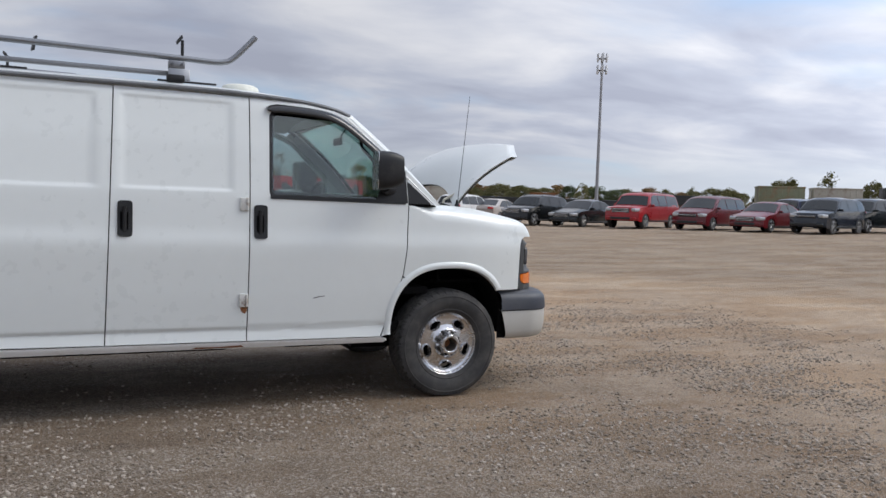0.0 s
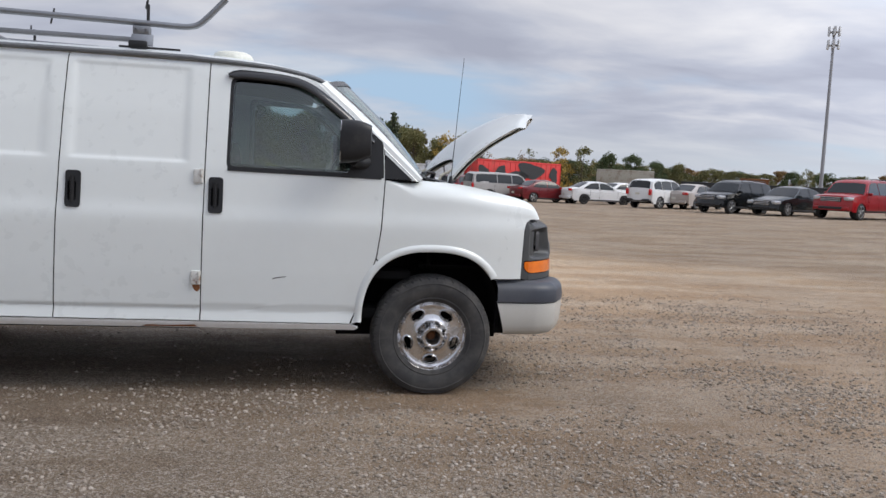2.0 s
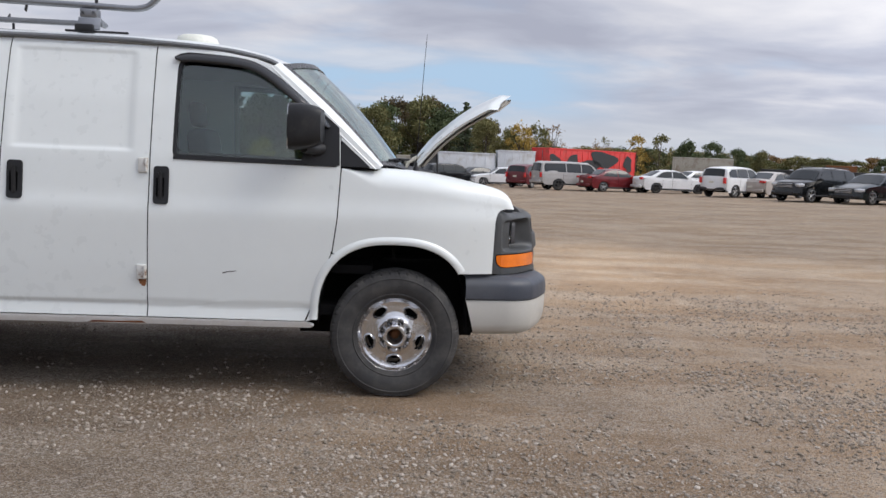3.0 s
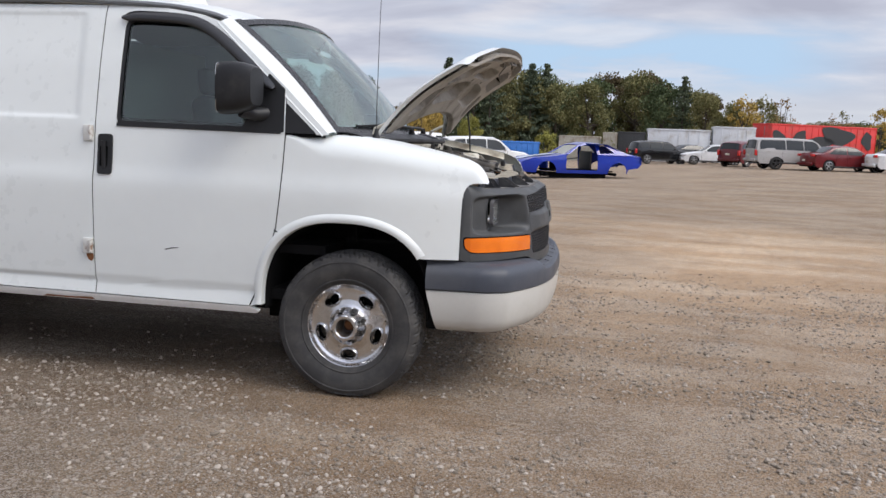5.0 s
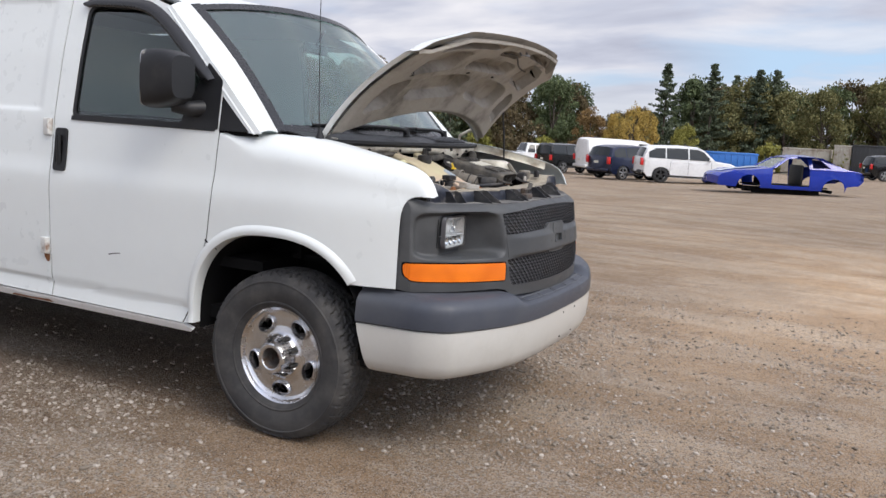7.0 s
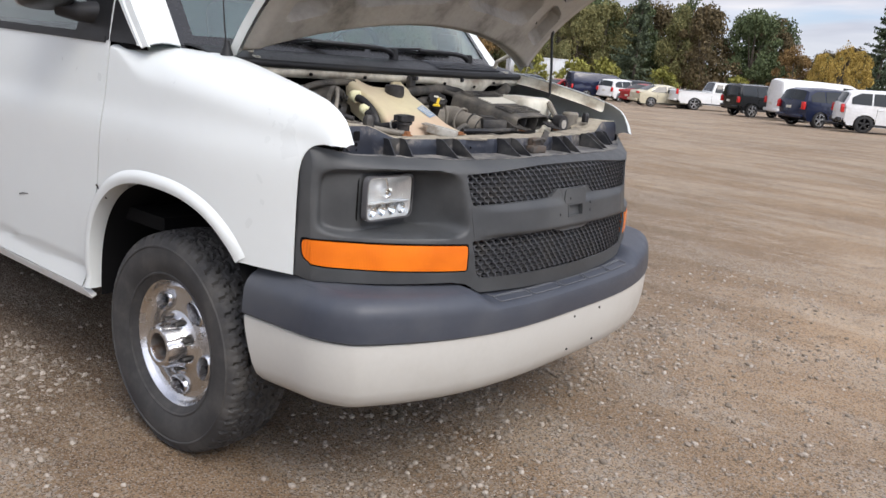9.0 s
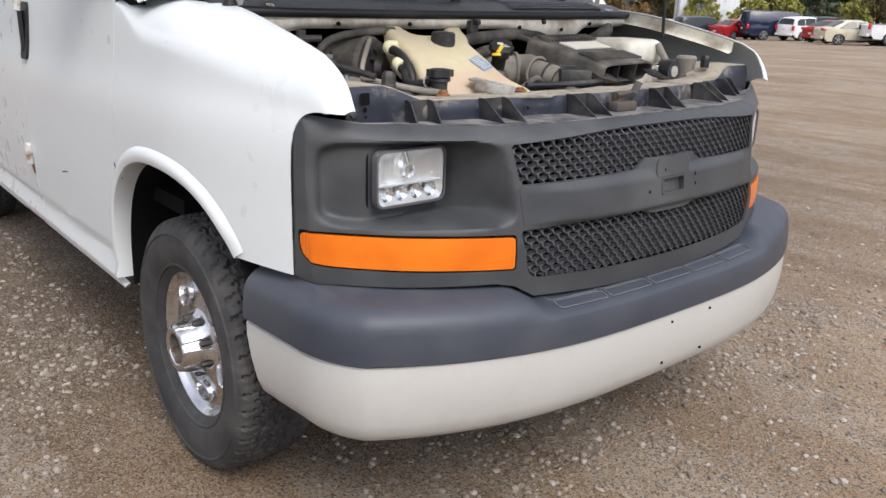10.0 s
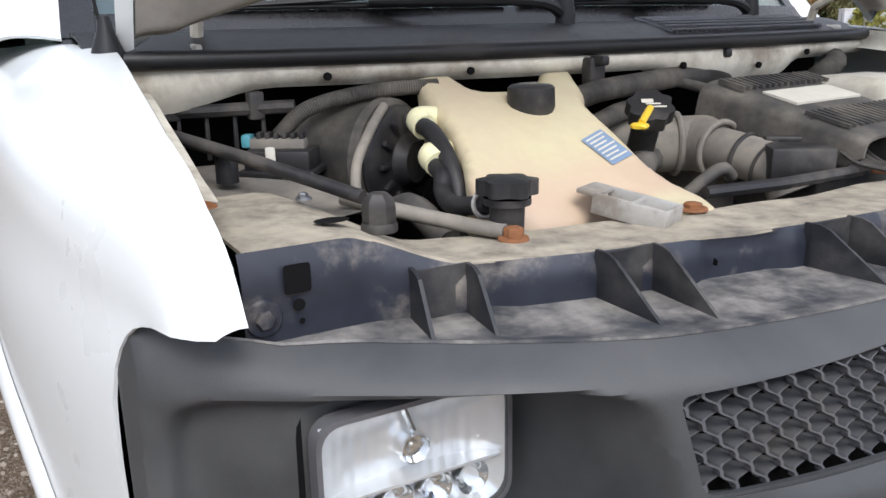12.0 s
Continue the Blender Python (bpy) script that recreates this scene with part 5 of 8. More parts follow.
def stain_tank(m):
    """Pink coolant tint that fades up the front of the tank."""
    nt = m.node_tree
    N, L = nt.nodes.new, nt.links.new
    b = nt.nodes["Principled BSDF"]
    base = b.inputs["Base Color"].links[0].from_socket
    co, sep, n = N("ShaderNodeTexCoord"), N("ShaderNodeSeparateXYZ"), N("ShaderNodeTexNoise")
    n.inputs["Scale"].default_value, n.inputs["Detail"].default_value = 7, 4
    L(co.outputs["Object"], sep.inputs[0]); L(co.outputs["Object"], n.inputs["Vector"])
    add = N("ShaderNodeMath"); add.operation = "MULTIPLY_ADD"; add.inputs[1].default_value = 0.10
    L(n.outputs["Fac"], add.inputs[0]); L(sep.outputs[0], add.inputs[2])
    up, down = N("ShaderNodeMapRange"), N("ShaderNodeMapRange")
    for r, lo, hi, top in ((up, 0.50, 0.575, 0.62), (down, 0.640, 0.600, 1.0)):
        r.interpolation_type = "SMOOTHSTEP"
        r.inputs["From Min"].default_value, r.inputs["From Max"].default_value, r.inputs["To Max"].default_value = lo, hi, top
        L(add.outputs[0], r.inputs["Value"])
    f, mx = N("ShaderNodeMath"), N("ShaderNodeMix")
    f.operation, mx.data_type = "MULTIPLY", "RGBA"
    L(up.outputs[0], f.inputs[0]); L(down.outputs[0], f.inputs[1])
    L(f.outputs[0], mx.inputs[0]); L(base, mx.inputs[6]); mx.inputs[7].default_value = (0.50, 0.33, 0.26, 1)
    L(mx.outputs[2], b.inputs["Base Color"])


stain_tank(TANK)
CREAM = mat("cream_white_plastic", (0.78, 0.75, 0.48), 0.45, vary=0.08)
TANKW = mat("aged_white_tank", (0.66, 0.64, 0.55), 0.5, vary=0.08, dirt=(0.42, 0.38, 0.31), dirt_amount=0.3, dirt_scale=6)
TIEBAR = mat("radiator_support_paint", (0.40, 0.355, 0.275), 0.75, vary=0.2, scale=9, dirt=(0.11, 0.10, 0.088), dirt_amount=0.40, dirt_scale=13, dirt_band=0.18)
LEDGE = mat("dusty_ledge_plastic", (0.035, 0.038, 0.045), 0.6, vary=0.15, dirt=(0.27, 0.255, 0.23), dirt_amount=0.45, dirt_scale=16, dirt_band=0.20)
DARKPAINT = mat("dark_blue_grey_metal", (0.020, 0.024, 0.036), 0.42, vary=0.2, dirt=(0.30, 0.27, 0.23), dirt_amount=0.22, dirt_scale=9, dirt_band=0.12)
AIRB = mat("dusty_air_box_plastic", (0.040, 0.039, 0.038), 0.65, vary=0.2, dirt=(0.20, 0.18, 0.15), dirt_amount=0.34, dirt_scale=9, dirt_band=0.22)
YELLOW = mat("yellow_plastic", (0.75, 0.52, 0.03), 0.4)
BLUE = mat("blue_label_ink", (0.20, 0.29, 0.42), 0.5)
PALE = mat("pale_label", (0.62, 0.60, 0.52), 0.6, vary=0.1)
TEAL = mat("teal_plastic", (0.10, 0.35, 0.42), 0.4)
ALUM = mat("dusty_cast_metal", (0.46, 0.45, 0.42), 0.5, metal=0.3, vary=0.15, dirt=(0.28, 0.25, 0.21), dirt_amount=0.4, dirt_scale=12)

# cream rails inside the fenders
for s in (1, -1):
    def rail_at(u, v):
        x = 0.06 + 0.50 * u
        d, dz = ((0.003, -0.006), (0.005, -0.020), (0.008, -0.034), (0.014, -0.042), (0.030, -0.046))[round(v * 4)]
        return Vector((x, -s * (lerp(x, INNER) - d), max(top_z(x) + dz, 1.185 + dz * 0.3)))
    rail_bm = grid(30, 4, rail_at)
    bmesh.ops.recalc_face_normals(rail_bm, faces=rail_bm.faces[:])
    part("fender_rail", rail_bm, OLDWHITE, van, "grimy cream flange inside the fender")
# bay floor, walls and firewall, coloured near-black to stand in for shade
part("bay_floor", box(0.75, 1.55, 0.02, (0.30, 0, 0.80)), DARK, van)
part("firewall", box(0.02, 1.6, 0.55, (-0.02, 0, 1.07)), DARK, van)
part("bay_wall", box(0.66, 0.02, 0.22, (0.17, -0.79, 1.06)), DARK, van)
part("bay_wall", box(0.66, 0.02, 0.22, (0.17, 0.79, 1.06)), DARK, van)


def fire_at(u, v):
    y = (u * 2 - 1) * 0.84
    k = (abs(y) / 0.84) ** 2
    x = 0.078 + 0.15 * (1 - k) - 0.012 * v
    low = 0.028 + 0.035 * smooth(-0.62, -0.78, y) + 0.03 * smooth(0.05, 0.15, y) * (1 - smooth(0.42, 0.5, y))
    z = 1.335 - 0.008 - v * low
    return Vector((x + 0.01 * math.sin(v * 3), y, z))


part("firewall_lip", grid(60, 5, fire_at, thick=0.004), OLDWHITE, van, "cream-white firewall lip, grimy")
part("firewall_lip", grid(60, 1, lambda u, v: fire_at(u, 1.0) + Vector((-0.05 * v, 0, -0.004 * v))), OLDWHITE, van)
for y in (-0.55, -0.33, -0.1, 0.1, 0.32, 0.5):
    q = fire_at(0.5 + y / 1.68, 0.6)
    part("clip", lathe([(0.0, 0.006), (0.006, 0.004), (0.006, -0.002)], 8, "x", tuple(q + Vector((0.012, 0, 0)))), DARK, van)


def sup_x(y):
    a = abs(y)
    return 0.742 - 0.10 * (min(a, 0.70) / 0.66) ** 2


def sup_z(y):
    return 1.152 + 0.038 * smooth(0.60, 0.73, abs(y))


# radiator support: beige top, dark front drop, dusty ledge to the fascia
def sup_top(u, v):
    y = (u * 2 - 1) * 0.82
    x1 = sup_x(y)
    wide = 0.115 + 0.15 * smooth(0.62, 0.72, abs(y))
    return Vector((x1 - wide * (1 - v), y, sup_z(y) + 0.004 * noise.noise((y * 9, v * 3, 0)) - 0.004 * (1 - v)))


part("radiator_support", grid(90, 6, sup_top, thick=0.004), TIEBAR, van, "dusty beige radiator support panel")


def sup_face(u, v):
    y = (u * 2 - 1) * 0.825
    zt = sup_z(y) + 0.002
    fold = 0.010 * math.sin(min(1, v * 3) * math.pi / 2)
    wav = 0.010 * smooth(0.3, 0.7, math.sin(y * 19 + 0.8)) * (abs(y) < 0.60)
    return Vector((sup_x(y) + fold - wav * (v > 0.1), y, zt - v * (zt - 1.095)))


part("support_face", grid(140, 6, sup_face), DARKPAINT, van, "dark blue-grey front face of the support")


def ledge_at(u, v):
    y = (u * 2 - 1) * 0.86
    a = sup_x(y) - 0.01
    b = face_at(y, lerp(abs(y), FACE_EDGE)).x + 0.002
    x = a + (b - a) * v
    return Vector((x, y, lerp(v, ((0, 1.104), (0.8, 1.1045), (1.0, lerp(abs(y), FACE_EDGE))))))


part("fascia_ledge", grid(90, 10, ledge_at, thick=0.003), LEDGE, fascia, "dusty plastic ledge behind the grille")
# paired stiffening ribs across the ledge
for y, dy, reach in ((-0.665, -0.012, 0.072), (-0.610, -0.012, 0.078), (-0.475, -0.002, 0.105), (-0.41, -0.010, 0.110), (-0.205, 0.012, 0.105), (-0.137, 0.006, 0.100),
                     (0.137, -0.006, 0.100), (0.205, -0.012, 0.105), (0.41, 0.010, 0.110), (0.475, 0.002, 0.105), (0.610, 0.012, 0.078), (0.665, 0.012, 0.072)):
    x0 = sup_x(y) + 0.006
    x1 = x0 + reach
    zt = 1.158
    pts = [(x0, 1.098), (x1, 1.100), (x1 - 0.006, 1.107), (x0 + 0.030, zt - 0.004), (x0 + 0.018, zt), (x0, zt)]
    part("rib", sheet(pts, [], lambda a, b, y=y, dy=dy, x0=x0, x1=x1: Vector((a, y + dy * (a - x0) / (x1 - x0), b)), 1, 0.004), RIBP, fascia, "thin dark stiffening rib", smooth=False)
for ya, yb in ((-0.665, -0.606), (-0.475, -0.41), (-0.205, -0.137), (0.137, 0.205), (0.41, 0.475), (0.606, 0.665)):
    ym = (ya + yb) / 2
    part("rib_web", box(0.004, yb - ya, 0.058, (sup_x(ym) + 0.012, ym, 1.128)), RIBP, fascia)
# square hole and small holes in the corner
for (h, z, a, b) in ((-0.775, 1.165, 0.013, 0.014), (-0.775, 1.140, 0.006, 0.006), (-0.773, 1.124, 0.003, 0.003), (-0.645, 1.142, 0.005, 0.006), (-0.33, 1.128, 0.004, 0.004)):
    part("hole", sheet(oval(h, z, a, b, 16, 0, 8 if a > 0.01 else 2), [], lambda p, q: Vector((sup_x(p) + 0.0145 - (0.009 if abs(p) < 0.60 and math.sin(p * 19 + 0.8) > 0.7 else 0), p, q)), 0.1), DARK, van)
part("hole", sheet(oval(0.575, -0.712, 0.013, 0.019, 16), [], lambda p, q: Vector((p, q, 1.1965)), 0.1), DARK, van)


def bolt(x, y, z, r=0.012, h=0.012, material=None, name="bolt"):
    part(name, merge(lathe([(0.0, 0.002), (r * 1.5, 0.001), (r * 1.6, -0.002)], 14, "z", (x, y, z)), lathe([(0.0, h), (r * 0.8, h), (r, h * 0.8), (r, 0.0)], 6, "z", (x, y, z))), material or RUST, van)


bolt(0.415, -0.80, 1.192, 0.010, 0.014)
bolt(0.435, -0.690, 1.192, 0.006, 0.006, STEEL)
part("bolt", merge(lathe([(0.0, 0.004), (0.016, 0.003), (0.018, 0.0)], 18, "x", (sup_x(-0.808) + 0.012, -0.808, 1.132)),
                   lathe([(0.0, 0.009), (0.008, 0.009), (0.0095, 0.007), (0.0095, 0.0)], 6, "x", (sup_x(-0.808) + 0.012, -0.808, 1.132))), DARKPAINT, van)
bolt(0.612, -0.518, 1.158, 0.011, 0.012)
bolt(0.617, -0.255, 1.158, 0.012, 0.007)
part("bump_stop", merge(lathe([(0.0, 0.040), (0.010, 0.040), (0.016, 0.034), (0.0175, 0.026), (0.0175, 0.008), (0.016, 0.0)], 6, "z", (0.575, -0.660, 1.178)), lathe([(0.018, 0.010), (0.0195, 0.005), (0.019, 0.0), (0.012, 0.0)], 16, "z", (0.575, -0.660, 1.178))), BLKP, van, "black rubber hood stop")
part("bump_stop", lathe([(0.0, 0.04), (0.012, 0.038), (0.015, 0.03), (0.015, 0.0)], 12, "z", (0.28, -0.735, 1.19)), BLKP, van)
part("bump_stop", lathe([(0.0, 0.040), (0.010, 0.040), (0.016, 0.034), (0.0175, 0.026), (0.016, 0.0)], 6, "z", (0.575, 0.660, 1.184)), BLKP, van)

# cream surge tank with two prongs, cap, hose barbs
TK = rounded([(0.215, -0.425), (0.215, -0.366), (0.275, -0.352), (0.283, -0.258), (0.222, -0.202), (0.222, -0.138), (0.30, -0.170), (0.345, -0.206), (0.398, -0.214), (0.515, -0.222), (0.578, -0.192), (0.632, -0.212), (0.640, -0.268), (0.60, -0.305), (0.560, -0.335),
              (0.562, -0.42), (0.545, -0.486), (0.498, -0.506), (0.44, -0.478), (0.367, -0.458), (0.29, -0.444)],
             [0.008, 0.008, 0.02, 0.02, 0.008, 0.01, 0.02, 0.02, 0.04, 0.04, 0.02, 0.02, 0.02, 0.02, 0.03, 0.03, 0.03, 0.025, 0.03, 0.03, 0.02])


def tank_top(x, y):
    z = 1.306 - 0.41 * (x - 0.225)
    z += 0.010 * math.sin(min(1, max(0, (x - 0.26) / 0.28)) * math.pi)
    front = smooth(0.50, 0.585, x) * (1 - smooth(-0.31, -0.27, y))
    z -= 0.022 * front
    z += 0.012 * smooth(0.56, 0.64, x)
    return Vector((x, y, z))


def edge_gap(x, y):
    """How far a point lies inside the tank's outline."""
    best = 9.0
    for i in range(len(TK)):
        ax, ay = TK[i - 1]
        bx, by = TK[i]
        dx, dy = bx - ax, by - ay
        t = max(0, min(1, ((x - ax) * dx + (y - ay) * dy) / (dx * dx + dy * dy + 1e-12)))
        best = min(best, math.hypot(x - ax - t * dx, y - ay - t * dy))
    return best


def tank_skin(x, y):
    q = tank_top(x, y)
    g = edge_gap(x, y)
    q.z -= 0.016 * (1 - math.sqrt(max(0.0, 1 - (1 - min(1, g / 0.018)) ** 2)))
    return q


bm = sheet(TK, [], tank_skin, 0.009)
rim_edges = [e for e in bm.edges if len(e.link_faces) == 1]
ext = bmesh.ops.extrude_edge_only(bm, edges=rim_edges)
for v in [e for e in ext["geom"] if isinstance(e, bmesh.types.BMVert)]:
    v.co += Vector(((0.42 - v.co.x) * 0.05, (-0.34 - v.co.y) * 0.05, -0.085))
bmesh.ops.recalc_face_normals(bm, faces=bm.faces[:])
tank = part("surge_tank", bm, TANK, van, "cream plastic coolant tank stained pink inside", angle=50)
part("tank_cap", lathe([(0.0, 0.026), (0.029, 0.025), (0.034, 0.021), (0.035, -0.006), (0.030, -0.02)], 28, "z", (0.345, -0.305, 1.270)), BLKP, tank, "round black screw cap")
for i in range(3):
    part("cap_mark", box(0.004, 0.030 - 0.006 * i, 0.0015, (0.335 + 0.008 * i, -0.305, 1.2967)), GREYP, tank)
LAB = [(0.447, -0.294), (0.427, -0.244), (0.487, -0.236), (0.502, -0.284)]
part("label", sheet(LAB, [], lambda x, y: tank_top(x, y) + Vector((0, 0, 0.002)), 0.02), BLUE, tank, "small blue printed label")
for i in range(7):
    f = 0.10 + 0.125 * i
    a0, b0 = [LAB[0][k] + (LAB[3][k] - LAB[0][k]) * f for k in (0, 1)], [LAB[1][k] + (LAB[2][k] - LAB[1][k]) * f for k in (0, 1)]
    a1, b1 = [a0[k] + (b0[k] - a0[k]) * 0.06 for k in (0, 1)], [a0[k] + (b0[k] - a0[k]) * (0.9 - 0.1 * (i % 3)) for k in (0, 1)]
    part("label_line", sheet([(a1[0], a1[1]), (b1[0], b1[1]), (b1[0] + 0.003, b1[1]), (a1[0] + 0.003, a1[1])], [], lambda x, y: tank_top(x, y) + Vector((0, 0, 0.0034)), 0.1), PALE, tank)
for x, y, z in ((0.318, -0.468, 1.250), (0.392, -0.490, 1.212)):
    part("hose_barb", merge(tube(curve_pts([(x - 0.012, y + 0.030, z + 0.002), (x - 0.004, y - 0.004, z + 0.004), (x + 0.020, y - 0.008, z - 0.004)], 5), 0.018, 14), box(0.034, 0.034, 0.030, (x - 0.006, y + 0.004, z), 0.010, None, 3)), CREAM, tank, "cream hose connection")
part("coolant_hose", tube(curve_pts([(0.330, -0.478, 1.249), (0.37, -0.482, 1.242), (0.42, -0.488, 1.215), (0.455, -0.494, 1.175), (0.46, -0.50, 1.12)], 8), 0.0125, 12), BLKP, van, "black rubber coolant hose")
part("coolant_hose", tube(curve_pts([(0.402, -0.500, 1.209), (0.435, -0.506, 1.198), (0.455, -0.516, 1.180), (0.49, -0.522, 1.172), (0.53, -0.515, 1.178), (0.556, -0.512, 1.184)], 8), 0.0115, 12), BLKP, van)
part("hose_clamp", tube([Vector((0.545, -0.513, 1.182)) + (Vector((0, 1, 0)) * math.cos(t) + Vector((-0.2, 0, 1)) * math.sin(t)) * 0.0145 for t in [i * math.pi / 8 for i in range(16)]], 0.003, 6, closed=True), ALUM, van)
# black lobed filler cap beside the tank
def lobe(u, v):
    k = min(1, 2.5 * (1 - v) if v > 0.6 else 1)
    r = (0.031 + 0.004 * math.cos(6 * u * 2 * math.pi)) * k
    return Vector((0.583 + r * math.cos(u * 2 * math.pi), -0.507 + r * math.sin(u * 2 * math.pi), 1.200 + 0.020 * min(v, 0.7) / 0.7))


part("filler_cap", merge(grid(48, 5, lobe, wrap_u=True), lathe([(0.027, 0.0), (0.027, -0.008), (0.020, -0.010), (0.019, -0.05)], 20, "z", (0.583, -0.507, 1.197))), BLKP, van, "black lobed filler cap")
BRK = Matrix.Translation((0.607, -0.338, 1.166)) @ Euler((0, radians(8), radians(24))).to_matrix().to_4x4()
bm = merge(box(0.095, 0.006, 0.026, (0, -0.022, 0), 0.002), box(0.095, 0.006, 0.026, (0, 0.022, 0), 0.002), box(0.095, 0.040, 0.006, (0, 0, -0.006), 0.002), box(0.006, 0.044, 0.022, (0.0, 0, 0), 0.002), box(0.006, 0.044, 0.026, (0.046, 0, 0), 0.002), box(0.03, 0.05, 0.006, (-0.055, 0, 0.010), 0.002))
bmesh.ops.transform(bm, matrix=BRK, verts=bm.verts[:])
part("bracket", bm, ALUM, van, "bare cast metal bracket")

# blower housing with radial ribs, ahead of the firewall
BL = Matrix.Translation((0.262, -0.462, 1.188)) @ Euler((0, 0, radians(30))).to_matrix().to_4x4()


def placed(bm, m):
    bmesh.ops.transform(bm, matrix=m, verts=bm.verts[:])
    return bm


part("blower_housing", placed(lathe([(0.0, 0.012), (0.030, 0.014), (0.036, 0.004), (0.040, -0.004), (0.074, -0.010), (0.080, -0.014), (0.082, -0.024), (0.078, -0.030)], 44, "x"), BL), BLKP, van, "black ribbed heater blower motor")
part("blower_housing", placed(merge(lathe([(0.078, -0.028), (0.090, -0.030), (0.092, -0.045), (0.088, -0.050), (0.085, -0.16)], 44, "x")), BL), AIRB, van, "dusty heater housing behind the blower")
for k in range(12):
    a = 2 * math.pi * k / 12
    part("blower_rib", placed(box(0.010, 0.022, 0.009, (-0.004, 0.058 * math.cos(a), 0.058 * math.sin(a)), 0.003, Euler((a, 0, 0)).to_matrix()), BL), BLKP, van)
RB = Matrix.Translation((0.232, -0.650, 1.206)) @ Euler((0, 0, radians(-36))).to_matrix().to_4x4()
part("relay_box", placed(merge(box(0.060, 0.092, 0.030, (0, 0.006, 0), 0.004), box(0.075, 0.105, 0.010, (0, 0.006, -0.016), 0.003)), RB), BLKP, van, "black relay box with a plug")
for i in range(6):
    part("plug_pin", placed(box(0.018, 0.006, 0.012, (-0.006, -0.026 + 0.012 * i, 0.030), 0.001), RB), BLKP, van)
part("plug", placed(box(0.022, 0.078, 0.016, (-0.006, 0.0, 0.020), 0.003), RB), GREYP, van, "grey multi-pin plug")
part("plug_lock", placed(box(0.020, 0.014, 0.018, (-0.006, -0.044, 0.024), 0.003), RB), TEAL, van, "teal connector lock")
part("plug_lock", placed(box(0.006, 0.014, 0.030, (0.034, 0.0, 0.006), 0.003), RB), PALE, van)
part("inner_tray", grid(10, 10, lambda u, v: Vector((0.06 + 0.40 * u, -0.80 + 0.26 * v, 1.178 + 0.012 * math.sin(u * 5) * math.sin(v * 4) - 0.03 * smooth(0.8, 1, v)))), GREYP, van, "dusty tray behind the fender")
part("inner_rail", tube([(0.06, -0.79, 1.262), (0.12, -0.70, 1.266), (0.17, -0.60, 1.270)], 0.010, 8), BLKP, van, "black rail along the firewall")
for i in range(6):
    f = i / 5
    part("rail_rib", box(0.006, 0.006, 0.07, (0.065 + 0.10 * f, -0.785 + 0.18 * f, 1.228), 0.001), BLKP, van)
for f in (0.12, 0.72):
    part("rail_clip", box(0.022, 0.022, 0.040, (0.072 + 0.10 * f, -0.780 + 0.18 * f, 1.272), 0.003), BLKP, van)
part("fender_rod", tube([(0.20, -0.81, 1.256), (0.34, -0.725, 1.228), (0.49, -0.64, 1.196)], 0.0085, 10), BLKP, van, "black rod across the corner")


def loom(points, r, rings=True, label="", material=None):
    """Corrugated cable loom."""
    pts = curve_pts(points, 34)
    rr = [r * (1.0 if i % 2 else 0.84) for i in range(len(pts))] if rings else [r] * len(pts)
    return part("cable_loom" if rings else "hose", tube(pts, rr, 10), material or AIRB, van, label)


loom([(0.222, -0.645, 1.235), (0.215, -0.60, 1.268), (0.215, -0.53, 1.284), (0.225, -0.46, 1.291), (0.240, -0.40, 1.292)], 0.012, True, "corrugated black cable loom")
loom([(0.285, -0.19, 1.258), (0.272, -0.12, 1.270), (0.255, -0.02, 1.276), (0.235, 0.08, 1.280), (0.215, 0.17, 1.278), (0.225, 0.23, 1.262)], 0.019, True)
loom([(0.225, 0.09, 1.275), (0.29, 0.11, 1.262), (0.36, 0.12, 1.248), (0.42, 0.125, 1.236)], 0.010, True)
loom([(0.43, -0.64, 1.185), (0.50, -0.585, 1.172), (0.55, -0.545, 1.164), (0.60, -0.52, 1.162)], 0.009, False, material=GREYP)
loom([(0.26, -0.50, 1.27), (0.31, -0.545, 1.245), (0.35, -0.585, 1.205), (0.38, -0.60, 1.15)], 0.007, False, material=GREYP)
loom([(0.36, -0.545, 1.14), (0.43, -0.545, 1.16), (0.50, -0.535, 1.13)], 0.018, False)
loom([(0.42, -0.17, 1.13), (0.36, -0.10, 1.16), (0.28, 0.0, 1.15)], 0.024, False)
loom([(0.30, -0.15, 1.22), (0.27, -0.06, 1.235), (0.22, 0.05, 1.23)], 0.016, False)
loom([(0.46, -0.12, 1.12), (0.48, -0.06, 1.165), (0.47, -0.02, 1.15)], 0.010, False)
loom([(0.20, 0.44, 1.22), (0.22, 0.50, 1.262), (0.20, 0.58, 1.285), (0.14, 0.66, 1.29)], 0.022, True)
for x, y in ((0.262, -0.105), (0.222, 0.225)):
    part("loom_clip", merge(box(0.026, 0.034, 0.046, (x - 0.02, y, 1.300), 0.006), box(0.034, 0.016, 0.016, (x - 0.005, y, 1.318), 0.004)), BLKP, van)

# oil filler with yellow dipstick loop
OC, ON = Vector((0.376, -0.106, 1.238)), Vector((0.52, -0.30, 0.80)).normalized()
OA = ON.orthogonal().normalized()
OB = ON.cross(OA)


def oil_cap(u, v):
    t = u * 2 * math.pi
    r = (0.034 + 0.003 * math.cos(8 * t)) * (1 if v < 0.62 else 0.88 if v < 0.9 else 0)
    return OC + ON * (0.024 * min(v * 1.7, 1)) + (OA * math.cos(t) + OB * math.sin(t)) * r


